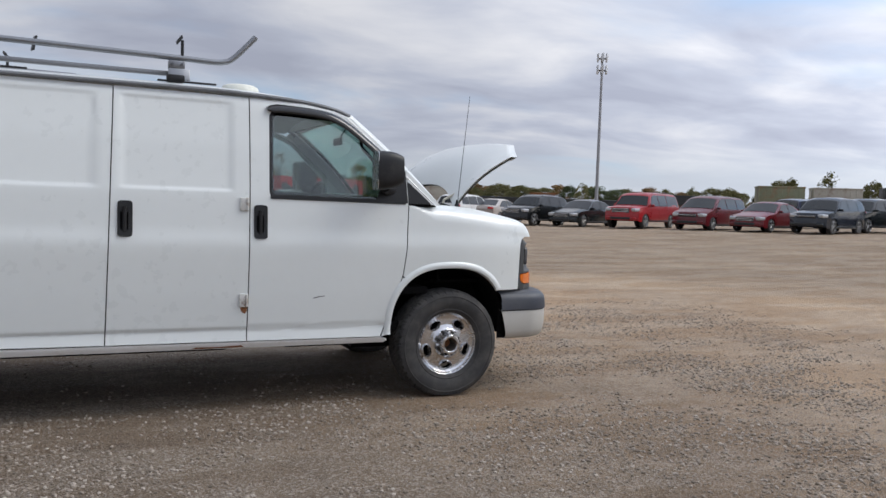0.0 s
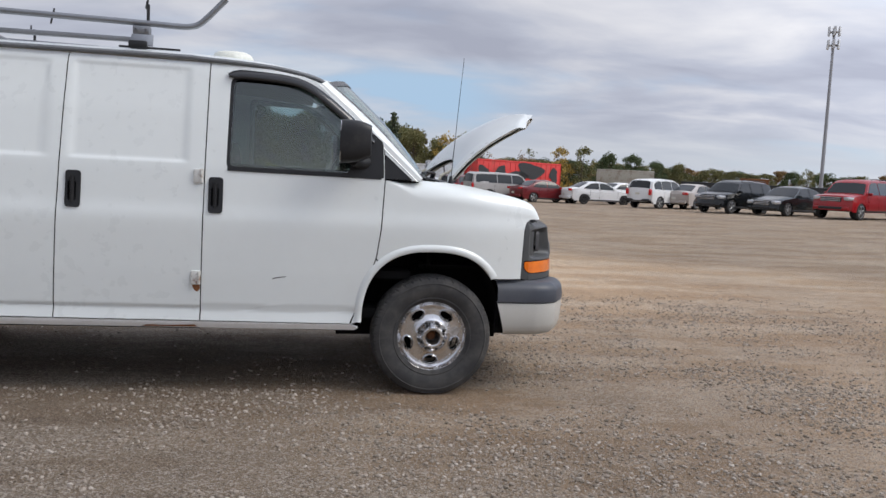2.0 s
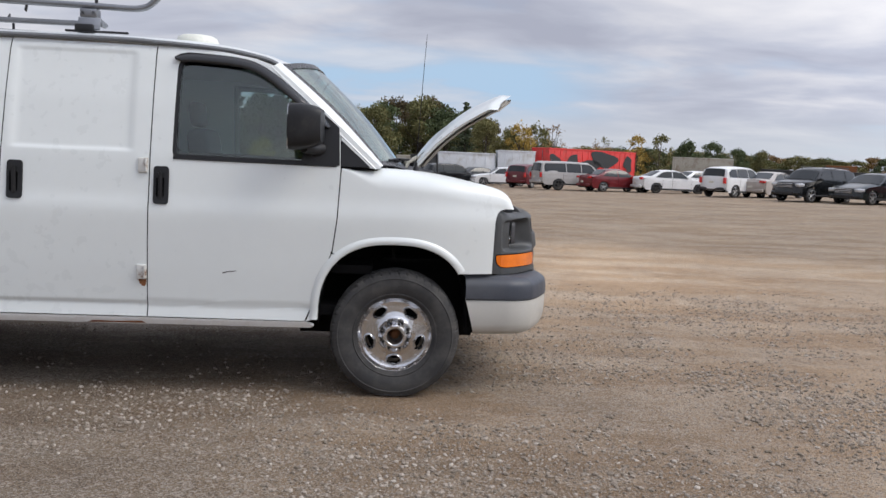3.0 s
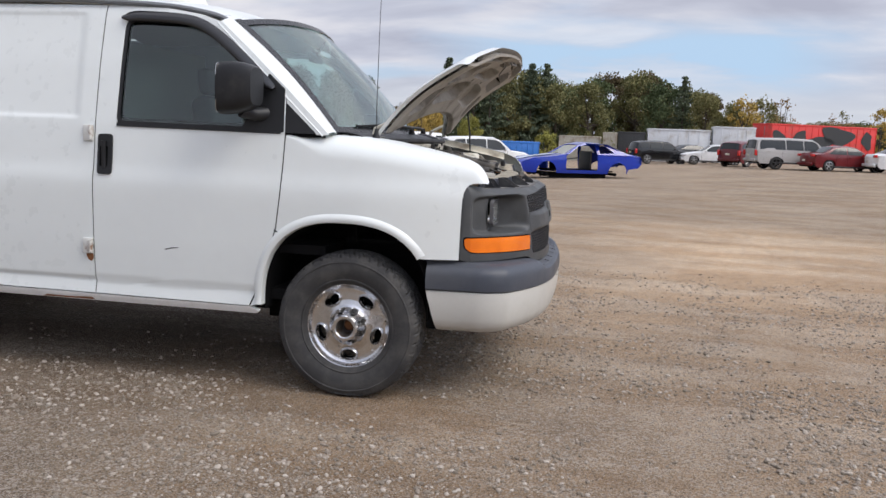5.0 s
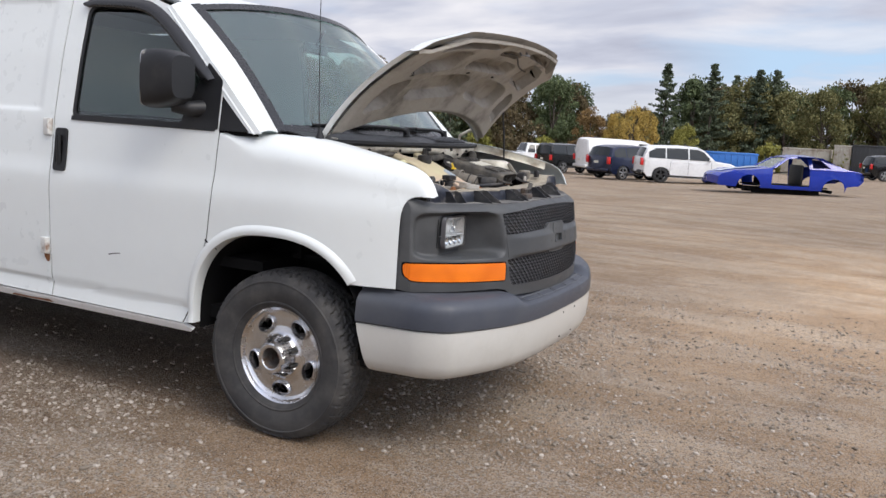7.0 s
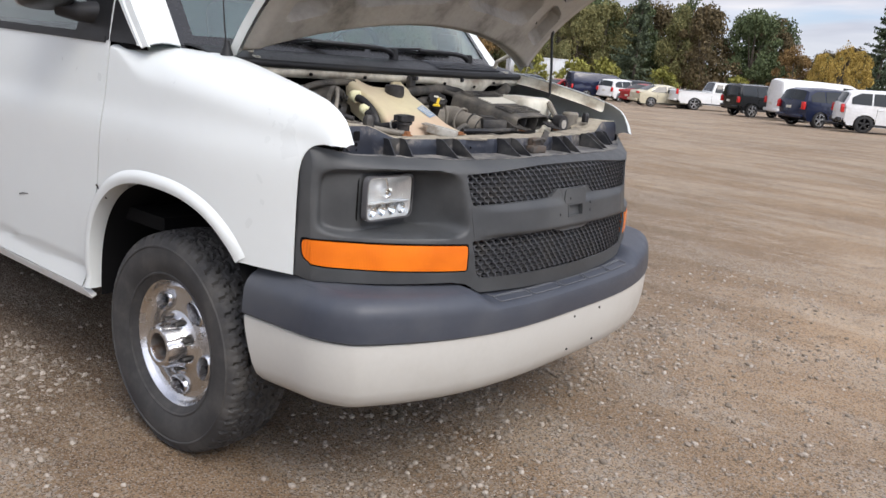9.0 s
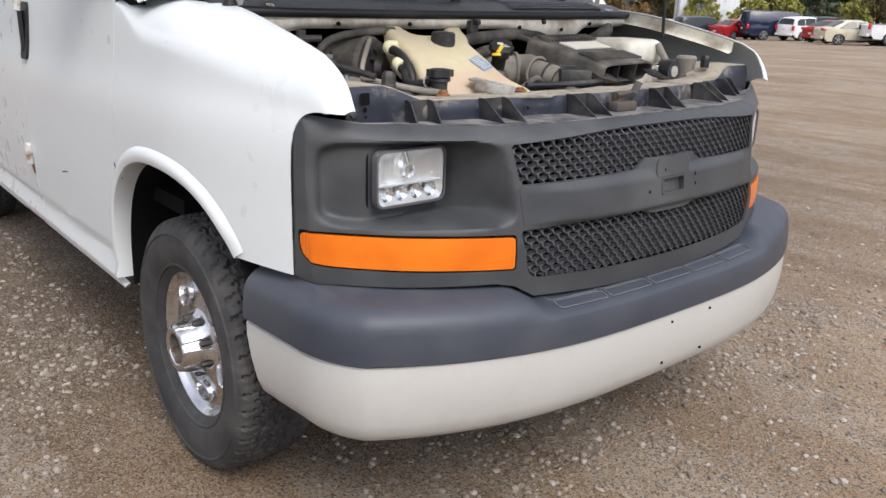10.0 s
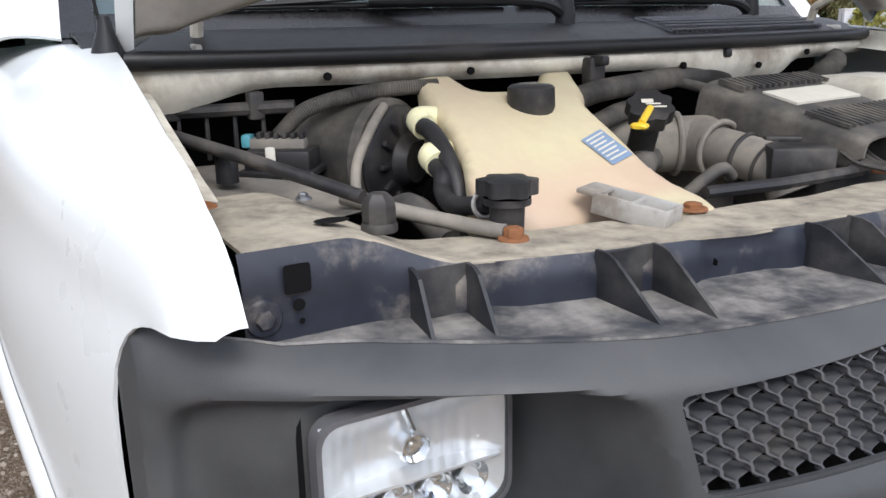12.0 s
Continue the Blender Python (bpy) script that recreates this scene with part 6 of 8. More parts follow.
part("oil_cap", merge(grid(48, 5, oil_cap, wrap_u=True), tube([OC, OC - ON * 0.10], 0.022, 14)), BLKP, van, "black oil filler cap")
for k, (w, h) in enumerate(((0.018, 0.008), (0.022, 0.003), (0.022, 0.003))):
    p = OC + ON * 0.0255 + OA * 0.0 + Vector((-0.010 + 0.011 * k, 0.003 * k, 0)) - ON * ON.dot(Vector((-0.010 + 0.011 * k, 0.003 * k, 0)))
    part("cap_mark", placed(box(h, w, 0.001), Matrix.Translation(p) @ ON.to_track_quat("Z", "X").to_matrix().to_4x4()), PALE, van)
part("dipstick", merge(tube([(0.415, -0.140, 1.256), (0.445, -0.184, 1.240)], 0.0055, 8), tube([(0.450 + 0.010 * math.cos(t), -0.192 + 0.010 * math.sin(t), 1.237) for t in [i * 0.7854 for i in range(8)]], 0.004, 6, closed=True)), YELLOW, van, "yellow dipstick handle")
# intake: fat tube, clamps, elbow
part("intake_tube", tube(curve_pts([(0.22, -0.10, 1.165), (0.27, -0.02, 1.172), (0.32, 0.06, 1.176), (0.34, 0.14, 1.178)], 8), 0.047, 24), GREYP, van, "grey intake tube")


def ring(c, n, r, thick, material, name="clamp", label=""):
    n = Vector(n).normalized()
    a = n.orthogonal().normalized()
    b = n.cross(a)
    part(name, tube([Vector(c) + (a * math.cos(t) + b * math.sin(t)) * r for t in [i * 2 * math.pi / 32 for i in range(32)]], thick, 8, closed=True), material, van, label)


ring((0.30, 0.03, 1.175), (0.5, 0.86, 0), 0.050, 0.006, GREYP, label="metal hose clamp")
part("intake_elbow", tube(curve_pts([(0.33, 0.055, 1.176), (0.38, 0.056, 1.172), (0.44, 0.060, 1.164), (0.49, 0.066, 1.152), (0.51, 0.070, 1.12)], 7), [0.046] * 6 + [0.036] * 23, 22), GREYP, van)
ring((0.375, 0.056, 1.172), (1, 0, -0.1), 0.046, 0.005, GREYP)
ring((0.425, 0.059, 1.166), (1, 0.1, -0.2), 0.0375, 0.004, BLKP)
ring((0.465, 0.063, 1.158), (1, 0.1, -0.3), 0.0372, 0.003, BLKP)
part("throttle_body", merge(lathe([(0.0, 0.03), (0.050, 0.03), (0.056, 0.02), (0.056, -0.03), (0.045, -0.05)], 28, "y", (0.335, 0.14, 1.185)), lathe([(0.0, 0.05), (0.026, 0.05), (0.030, 0.03), (0.030, -0.02)], 20, "y", (0.39, 0.115, 1.205))), GREYP, van, "dusty cast metal throttle body")
part("wire_plug", box(0.024, 0.03, 0.014, (0.435, 0.13, 1.214), 0.003), mat("faded_pink_plastic", (0.42, 0.22, 0.20), 0.6), van)
CB = Matrix.Translation((0.505, 0.080, 1.168)) @ Euler((0, 0, radians(-37))).to_matrix().to_4x4()
part("control_box", placed(merge(box(0.085, 0.095, 0.052, (0, 0, 0), 0.006), box(0.016, 0.085, 0.010, (-0.030, 0, 0.030), 0.004)), CB), BLKP, van, "black plastic control box")

# air box with open snout and ribbed top
AB = Matrix.Translation((0.445, 0.240, 1.200)) @ Euler((0, radians(9), radians(7))).to_matrix().to_4x4()


def ab_part(name, bm, material, parent, label=""):
    bmesh.ops.transform(bm, matrix=AB, verts=bm.verts[:])
    return part(name, bm, material, parent, label)


def snout(u, v):
    t = u * 2 * math.pi
    c, s = math.cos(t), math.sin(t)
    w = 0.140 + 0.015 * (1 - v) ** 2
    y = w * abs(c) ** 0.35 * (1 if c > 0 else -1)
    z = (0.032 + 0.020 * (1 - v)) * abs(s) ** 0.35 * (1 if s > 0 else -1)
    return Vector((-0.16 + 0.29 * v - 0.02 * (s < 0) * v, y, z + 0.004 * (1 - v)))


box_ob = ab_part("air_box", grid(56, 8, snout, wrap_u=True, thick=0.005), AIRB, van, "black air filter box with open front snout and ribbed lid")
# black plate standing in for the shaded inside of the snout
ab_part("snout_back", box(0.01, 0.26, 0.07, (0.03, 0, 0)), DARK, box_ob)
for y in (-0.05, 0.05):
    ab_part("snout_vane", box(0.10, 0.005, 0.060, (0.075, y, 0)), BLKP, box_ob)
for i in range(15):
    ab_part("lid_rib", box(0.05, 0.007, 0.007, (-0.118, -0.128 + 0.0183 * i, 0.056), 0, Euler((0, 0.07, 0)).to_matrix()), AIRB, box_ob)
    ab_part("lid_rib", box(0.075, 0.007, 0.006, (0.055, -0.122 + 0.0175 * i, 0.0385), 0, Euler((0, 0.07, 0)).to_matrix()), AIRB, box_ob)
ab_part("lid_label", box(0.065, 0.20, 0.004, (-0.045, 0.0, 0.0475), 0, Euler((0, 0.07, 0)).to_matrix()), PALE, box_ob, "pale blank label plate")
for x, y in ((0.609, 0.135), (0.617, 0.367)):
    for dy in (-0.024, -0.012, 0.0, 0.012, 0.024):
        part("snout_strap", tube(curve_pts([(x - 0.05, y + dy * 1.1, 1.186), (x - 0.02, y + dy, 1.172), (x + 0.022, y + dy * 0.5, 1.166)], 5), 0.0035, 6), BLKP, van)
    bolt(x, y, 1.162, 0.009, 0.008)
part("air_box_body", box(0.28, 0.28, 0.14, (0.38, 0.25, 1.10), 0.03, None, 3), BLKP, van)
part("washer_tank", merge(box(0.20, 0.20, 0.09, (0.32, 0.545, 1.222), 0.03, None, 3), box(0.21, 0.21, 0.10, (0.32, 0.545, 1.13), 0.02)), TANKW, van, "aged white plastic fluid tank")
part("washer_neck", merge(lathe([(0.0, 0.03), (0.03, 0.028), (0.036, 0.02), (0.032, 0.0), (0.028, -0.08)], 18, "z", (0.50, 0.66, 1.19)), tube([(0.42, 0.60, 1.25), (0.52, 0.58, 1.14)], 0.012, 8)), GREYP, van)
part("pulley", lathe([(0.020, 0.02), (0.036, 0.02), (0.038, 0.0), (0.036, -0.02), (0.020, -0.02)], 24, "x", (0.545, 0.505, 1.175)), BLKP, van, "black pulley wheel")
part("pulley_hub", lathe([(0.0, 0.022), (0.018, 0.022), (0.018, -0.02)], 16, "x", (0.545, 0.505, 1.175)), ALUM, van)
part("lamp_bucket", merge(box(0.14, 0.16, 0.06, (0.58, 0.73, 1.09), 0.02), box(0.10, 0.12, 0.06, (0.50, 0.74, 1.12), 0.02)), BLKP, van)
part("hood_rod", tube([(0.327, 0.75, 1.27), (0.318, 0.752, 1.40), (0.30, 0.755, 1.53), (0.31, 0.755, 1.62)], 0.006, 8), BLACK, van, "thin black hood prop rod")
LATCH = mat("dusty_latch_steel", (0.065, 0.060, 0.055), 0.65, vary=0.25, dirt=(0.10, 0.07, 0.05), dirt_amount=0.35, dirt_scale=18)
part("hood_latch", merge(box(0.035, 0.085, 0.026, (0.780, -0.02, 1.120), 0.006, None, 2), box(0.025, 0.05, 0.040, (0.762, -0.01, 1.138), 0.006, None, 2)), LATCH, van, "dusty metal hood latch")
part("latch_lever", merge(box(0.022, 0.006, 0.060, (0.768, 0.040, 1.155), 0.003, Euler((-0.35, 0.3, 0.3)).to_matrix()), tube([(0.775, -0.04, 1.15), (0.79, 0.0, 1.158), (0.78, 0.03, 1.15)], 0.005, 8)), LATCH, van)
part("cross_seal", tube([(0.576, -0.19, 1.162), (0.585, -0.05, 1.160), (0.582, 0.13, 1.160)], 0.009, 8), BLKP, van)
part("engine_block", merge(box(0.45, 0.50, 0.20, (0.22, 0.0, 0.96), 0.05), box(0.30, 0.16, 0.12, (0.22, -0.16, 1.07), 0.04), box(0.30, 0.16, 0.12, (0.22, 0.16, 1.09), 0.04)), GREYP, van, "dusty engine block")


# ---- parked vehicles ----
def paint(name, color, rough=0.3):
    return mat(name, color, rough, vary=0.10, scale=1.2, fine=10, coat=0.35, spec=0.45)


CARGLASS = mat("dark_car_glass", (0.018, 0.022, 0.024), 0.07, vary=0.1, spec=0.45)
CARTYRE = mat("car_tyre_rubber", (0.03, 0.03, 0.031), 0.8, vary=0.2)
ALLOY = mat("alloy_rim", (0.45, 0.46, 0.47), 0.3, metal=0.7, vary=0.1)
BLACKRIM = mat("black_rim", (0.03, 0.03, 0.03), 0.4)
TAIL = mat("red_tail_lamp", (0.55, 0.02, 0.02), 0.2, coat=0.5)
HEADLAMP = mat("clear_head_lamp", (0.50, 0.51, 0.52), 0.15, metal=0.3, coat=0.5)
TRIM = mat("car_dark_trim", (0.025, 0.025, 0.027), 0.55)
CHROMETRIM = mat("car_chrome_trim", (0.6, 0.6, 0.6), 0.2, metal=0.9)

# outlines: (share of the length from the nose, height); glass of the flanks; belt height; wheel radius; axles
KINDS = {
    "sedan": dict(L=4.95, W=1.87, H=1.48, belt=0.95, r=0.33, ax=(0.19, 0.78), ws=(4, 5), rw=(8, 9),
                  out=[(0.0, 0.28), (0.0, 0.58), (0.02, 0.72), (0.11, 0.84), (0.285, 0.95), (0.43, 1.40), (0.50, 1.465), (0.62, 1.47), (0.71, 1.41), (0.865, 1.04), (0.90, 1.02), (0.98, 0.99), (1.0, 0.85), (0.997, 0.42), (0.98, 0.30)],
                  glass=[(0.335, 0.98), (0.435, 1.34), (0.51, 1.40), (0.62, 1.40), (0.695, 1.345), (0.80, 1.02)], split=(0.565,)),
    "suv": dict(L=4.70, W=1.86, H=1.72, belt=1.08, r=0.36, ax=(0.19, 0.785), ws=(4, 5), rw=(9, 10),
                out=[(0.0, 0.34), (0.0, 0.74), (0.02, 0.92), (0.07, 1.0), (0.245, 1.09), (0.355, 1.57), (0.42, 1.69), (0.60, 1.72), (0.86, 1.67), (0.94, 1.58), (0.99, 1.12), (1.0, 0.95), (1.0, 0.48), (0.98, 0.38)],
                glass=[(0.29, 1.12), (0.375, 1.52), (0.43, 1.61), (0.60, 1.63), (0.84, 1.59), (0.925, 1.40), (0.93, 1.14)], split=(0.52, 0.745)),
    "bigsuv": dict(L=5.65, W=2.02, H=1.90, belt=1.16, r=0.39, ax=(0.175, 0.755), ws=(4, 5), rw=(9, 10),
                   out=[(0.0, 0.42), (0.0, 0.86), (0.012, 1.06), (0.05, 1.12), (0.225, 1.17), (0.31, 1.72), (0.355, 1.85), (0.60, 1.90), (0.93, 1.87), (0.975, 1.76), (0.998, 1.18), (1.0, 1.0), (1.0, 0.55), (0.985, 0.45)],
                   glass=[(0.265, 1.20), (0.325, 1.66), (0.37, 1.77), (0.60, 1.80), (0.93, 1.77), (0.955, 1.66), (0.965, 1.22)], split=(0.465, 0.66)),
    "minivan": dict(L=5.05, W=1.98, H=1.75, belt=1.06, r=0.34, ax=(0.185, 0.79), ws=(4, 5), rw=(9, 10),
                    out=[(0.0, 0.30), (0.0, 0.66), (0.02, 0.86), (0.06, 0.94), (0.19, 1.06), (0.34, 1.62), (0.41, 1.72), (0.60, 1.75), (0.91, 1.70), (0.965, 1.60), (0.995, 1.08), (1.0, 0.9), (1.0, 0.46), (0.98, 0.34)],
                    glass=[(0.245, 1.10), (0.355, 1.55), (0.42, 1.64), (0.60, 1.66), (0.91, 1.62), (0.95, 1.50), (0.962, 1.12)], split=(0.485, 0.72)),
    "boxsuv": dict(L=4.45, W=1.84, H=1.79, belt=1.10, r=0.37, ax=(0.17, 0.77), ws=(4, 5), rw=(9, 10),
                   out=[(0.0, 0.42), (0.0, 0.86), (0.015, 1.02), (0.06, 1.05), (0.265, 1.11), (0.335, 1.62), (0.38, 1.75), (0.60, 1.79), (0.95, 1.76), (0.985, 1.65), (1.0, 1.12), (1.0, 0.95), (1.0, 0.52), (0.98, 0.44)],
                   glass=[(0.30, 1.14), (0.355, 1.58), (0.40, 1.68), (0.60, 1.70), (0.94, 1.68), (0.96, 1.58), (0.97, 1.15)], split=(0.51, 0.72)),
    "van": dict(L=5.70, W=2.02, H=2.10, belt=1.35, r=0.38, ax=(0.15, 0.76), ws=(4, 5), rw=(9, 10),
                out=[(0.0, 0.38), (0.0, 0.78), (0.015, 1.02), (0.06, 1.15), (0.17, 1.32), (0.275, 1.95), (0.32, 2.06), (0.60, 2.10), (0.96, 2.10), (0.99, 2.00), (1.0, 1.38), (1.0, 1.0), (1.0, 0.50), (0.98, 0.40)],
                glass=[(0.20, 1.38), (0.285, 1.86), (0.32, 1.93), (0.42, 1.93), (0.42, 1.38)], split=()),
    "pickup": dict(L=5.85, W=2.03, H=1.88, belt=1.18, r=0.40, ax=(0.165, 0.77), ws=(4, 5), rw=(7, 8),
                   out=[(0.0, 0.45), (0.0, 0.88), (0.012, 1.08), (0.05, 1.13), (0.235, 1.19), (0.315, 1.72), (0.355, 1.85), (0.545, 1.86), (0.585, 1.24), (0.60, 1.21), (0.985, 1.20), (1.0, 1.12), (1.0, 0.62), (0.98, 0.52)],
                   glass=[(0.275, 1.22), (0.325, 1.68), (0.365, 1.77), (0.53, 1.77), (0.56, 1.24)], split=(0.455,)),
}


def car(name, kind, at, heading, material, label, category, rim=None, rear_glass=True, lamps=True, side_windows=True, rack=False, wheels=True, clad=None, length=None, chrome=False):
    """A parked vehicle: shell with cut wheel openings, glazing, lamps, bumpers, mirrors and wheels. Nose along +x."""
    K = KINDS[kind]
    L, W, H, belt = length or K["L"], K["W"], K["H"], K["belt"]
    X = lambda f: (0.5 - f) * L
    root = thing(name, pose(at[0], at[1], ground_z(at[0], at[1]) - 0.02, 0, 0, heading), label, category, "cars parked along the lot")
    def hw(x, z):
        n = abs(x) / (L / 2)
        w = W / 2 * (1 - 0.07 * n ** 5)
        if z > belt:
            w *= 1 - 0.24 * ((z - belt) / (H - belt)) ** 1.15
        elif z < 0.6:
            w *= 1 - 0.04 * (0.6 - z)
        else:
            w *= 1 - 0.02 * ((z - 0.75) / 0.3) ** 2
        return w
    def P(x, yf, z, out=0.0):
        n = abs(x) / (L / 2)
        pull = 0.24 * smooth(0.74, 1.0, n) * abs(yf) ** 2.5 * (1 if z < belt else 0.6)
        return Vector((x - math.copysign(pull, x) , yf * (hw(x, z) + out), z + (out if abs(yf) < 0.5 else 0)))
    out = [(X(f), z) for f, z in K["out"]]
    low = out[0][1] - 0.06
    side = out[:]
    r = K["r"]
    bottom = []
    for f in reversed(K["ax"]):
        cx, R2 = X(f), r + 0.055
        bottom += [(cx - R2, low)] + [(cx + R2 * math.cos(t), max(low, r + R2 * math.sin(t))) for t in [math.pi * (1 - i / 12) for i in range(1, 12)]] + [(cx + R2, low)]
    outline = side + [(side[-1][0] + 0.06, low)] + bottom + [(side[0][0] - 0.06, low)]
    bms = []
    for s in (1, -1):
        bms.append(sheet(outline, [], lambda x, z: P(x, s, z) - Vector((0, 0, 0.03 * (z > 0.7))), 0.45, 0, 0.17, flip=(s == 1)))
    pts = [Vector((a, b, 0)) for a, b in out]
    m = len(pts) - 1
    bms.append(grid(m, 16, lambda u, v: P(pts[round(u * m)].x, v * 2 - 1, pts[round(u * m)].y + (0.075 * (1 - abs(v * 2 - 1) ** 3.5) - 0.03) * (pts[round(u * m)].y > 0.7))))
    bm = merge(*bms)
    bmesh.ops.remove_doubles(bm, verts=bm.verts[:], dist=0.004)
    bmesh.ops.recalc_face_normals(bm, faces=bm.faces[:])
    part("body", bm, material, root, angle=32)
    # block below the body, shade under the car painted as near-black
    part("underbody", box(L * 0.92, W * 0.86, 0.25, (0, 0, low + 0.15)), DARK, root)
    # glass
    def pane(i, j, inset):
        (fa, za), (fb, zb) = K["out"][i], K["out"][j]
        def at_(u, v):
            t = 0.05 + 0.9 * u
            x, z = X(fa) + (X(fb) - X(fa)) * t, za + (zb - za) * t
            yf = (v * 2 - 1) * inset
            q = P(x, yf, z + (0.075 * (1 - abs(yf) ** 3.5) - 0.03) * (z > 0.7))
            d = Vector((zb - za, 0, -(X(fb) - X(fa)))).normalized()
            d = d if d.z > 0 else -d
            return q + d * 0.012
        return grid(3, 16, at_)
    part("windscreen", pane(*K["ws"], 0.90), CARGLASS, root)
    if rear_glass:
        part("rear_window", pane(*K["rw"], 0.84), CARGLASS, root)
    if side_windows:
        g = [(X(f), z) for f, z in K["glass"]]
        cuts = [max(x for x, z in g)] + [X(f) for f in K["split"]] + [min(x for x, z in g)]
        for s in (1, -1):
            for a, b in zip(cuts, cuts[1:]):
                bm = sheet(g, [], lambda x, z: Vector((x, z, 0)), 5)
                for co, no in (((a - 0.03, 0, 0), (1, 0, 0)), ((b + 0.03, 0, 0), (-1, 0, 0))):
                    bmesh.ops.bisect_plane(bm, geom=bm.verts[:] + bm.edges[:] + bm.faces[:], plane_co=co, plane_no=no, clear_outer=True)
                for k in range(1, 4):
                    z = belt + (H - belt) * k / 4
                    bmesh.ops.bisect_plane(bm, geom=bm.verts[:] + bm.edges[:] + bm.faces[:], plane_co=(0, z, 0), plane_no=(0, 1, 0))
                for v in bm.verts:
                    v.co = P(v.co.x, s, v.co.y, 0.006)
                part("side_window", bm, CARGLASS, root)
    # lamps, bumpers, grille, mirrors
    f1, f2 = K["out"][1], K["out"][2]
    zl = (f1[1] + f2[1]) / 2
    bw = W / 2
    if lamps:
        for s in (1, -1):
            part("headlight", box(0.36, 0.40, 0.17, (L / 2 - 0.24, s * bw * 0.70, zl + 0.01), 0.05, Euler((0, 0, -s * 0.35)).to_matrix()), HEADLAMP, root)
            tall = kind in ("suv", "bigsuv", "boxsuv", "van", "pickup", "minivan")
            part("tail_lamp", box(0.14, 0.16 if tall else 0.34, 0.34 if tall else 0.15, (-L / 2 + 0.12, s * (bw - 0.16 if tall else bw - 0.24), K["out"][11][1] * (1.0 if tall else 0.93)), 0.03), TAIL, root)
        part("grille", box(0.12, W * 0.48, 0.22 if chrome else 0.15, (L / 2 - 0.055, 0, zl - 0.03), 0.03), TRIM, root)
        for dz in ((-0.09, -0.02, 0.06) if chrome else (0.0,)):
            part("grille_bar", box(0.12, W * 0.47, 0.03, (L / 2 - 0.045, 0, zl + dz), 0.01), CHROMETRIM, root)
        part("lower_intake", box(0.12, W * 0.55, 0.13, (L / 2 - 0.035, 0, low + 0.17), 0.03), TRIM, root)
        part("plate", box(0.015, 0.30, 0.12, (-L / 2 - 0.002, 0, 0.62 if kind == "sedan" else 0.85), 0.004), PALE, root)
    part("bumper", box(0.14, W * 0.84, 0.16, (L / 2 - 0.085, 0, low + 0.16), 0.05), clad or material, root)
    part("bumper", box(0.14, W * 0.84, 0.17, (-L / 2 + 0.085, 0, low + 0.20), 0.05), clad or material, root)
    for s in (1, -1):
        gx = X(K["glass"][0][0]) - 0.12
        part("mirror", box(0.10, 0.17, 0.12, (gx, s * (bw + 0.06), belt + 0.07), 0.035), material, root)
        part("sill", box(L * 0.5, 0.05, 0.10, (X(0.485), s * (bw * 0.975), low + 0.06), 0.02), clad or TRIM, root)
        for f in ([K["ax"][0] + 0.105] + list(K["split"][:1]) + ([0.70] if kind != "pickup" else [0.585])):
            zt = belt - 0.01
            part("door_gap", grid(1, 5, lambda u, v: P(X(f) + 0.012 * u, s, low + 0.12 + (zt - low - 0.12) * v, 0.003)), DARK, root)
        for f in list(K["split"][:1]) + ([0.70] if kind not in ("pickup", "van") else []):
            part("handle", box(0.17, 0.03, 0.03, (X(f) + 0.14, s * (bw + 0.005), belt - 0.11), 0.01), material, root)
    if rack:
        for s in (1, -1):
            part("roof_rail", tube([(X(0.42), s * bw * 0.66, H + 0.0), (X(0.45), s * bw * 0.66, H + 0.05), (X(0.85), s * bw * 0.66, H + 0.04), (X(0.88), s * bw * 0.66, H - 0.02)], 0.02, 6), TRIM, root)
    if kind == "pickup":
        part("bed", box(L * 0.36, W * 0.80, 0.02, (X(0.79), 0, 1.235)), TRIM, root)
    if wheels:
        base = None
        for f in K["ax"]:
            for s in (-1, 1):
                m4 = pose(X(f), s * (bw - 0.13), r, 0, 0, 0 if s < 0 else 180)
                if base is None:
                    base = part("wheel", lathe([(r * 0.62, -0.10), (r * 0.70, -0.115), (r * 0.92, -0.11), (r, -0.085), (r, 0.085), (r * 0.9, 0.11)], 28, "y"), CARTYRE, root)
                    base.matrix_local = m4
                    rm = merge(lathe([(r * 0.74, -0.118), (r * 0.69, -0.122), (r * 0.66, -0.08), (r * 0.66, -0.02)], 24, "y"), lathe([(0.0, -0.095), (r * 0.16, -0.095), (r * 0.18, -0.07)], 16, "y"))
                    for k in range(5):
                        a = 2 * math.pi * k / 5 + 0.3
                        rm = merge(rm, box(r * 0.58, 0.02, r * 0.19, (r * 0.40 * math.cos(a), -0.098, r * 0.40 * math.sin(a)), 0.008, Euler((0, -a, 0)).to_matrix(), 1))
                    part("rim", rm, rim or ALLOY, base)
                    part("brake", lathe([(0.0, -0.03), (r * 0.6, -0.03), (r * 0.6, 0.0)], 20, "y"), DARK, base)
                else:
                    copy_thing(base, m4)
    return root


RED = paint("red_car_paint", (0.33, 0.010, 0.014))
MAROON = paint("maroon_car_paint", (0.11, 0.007, 0.012))
DEEPRED = paint("deep_red_car_paint", (0.14, 0.008, 0.012))
CARWHITE = paint("white_car_paint", (0.74, 0.75, 0.75))
CARBLACK = paint("black_car_paint", (0.008, 0.009, 0.010), 0.16)
CARGREY = paint("dark_grey_car_paint", (0.012, 0.016, 0.017), 0.18)
CARNAVY = paint("navy_car_paint", (0.012, 0.018, 0.045), 0.2)
SLATE = paint("slate_car_paint", (0.020, 0.025, 0.034), 0.18)
SILVER = paint("silver_car_paint", (0.40, 0.39, 0.38), 0.3)
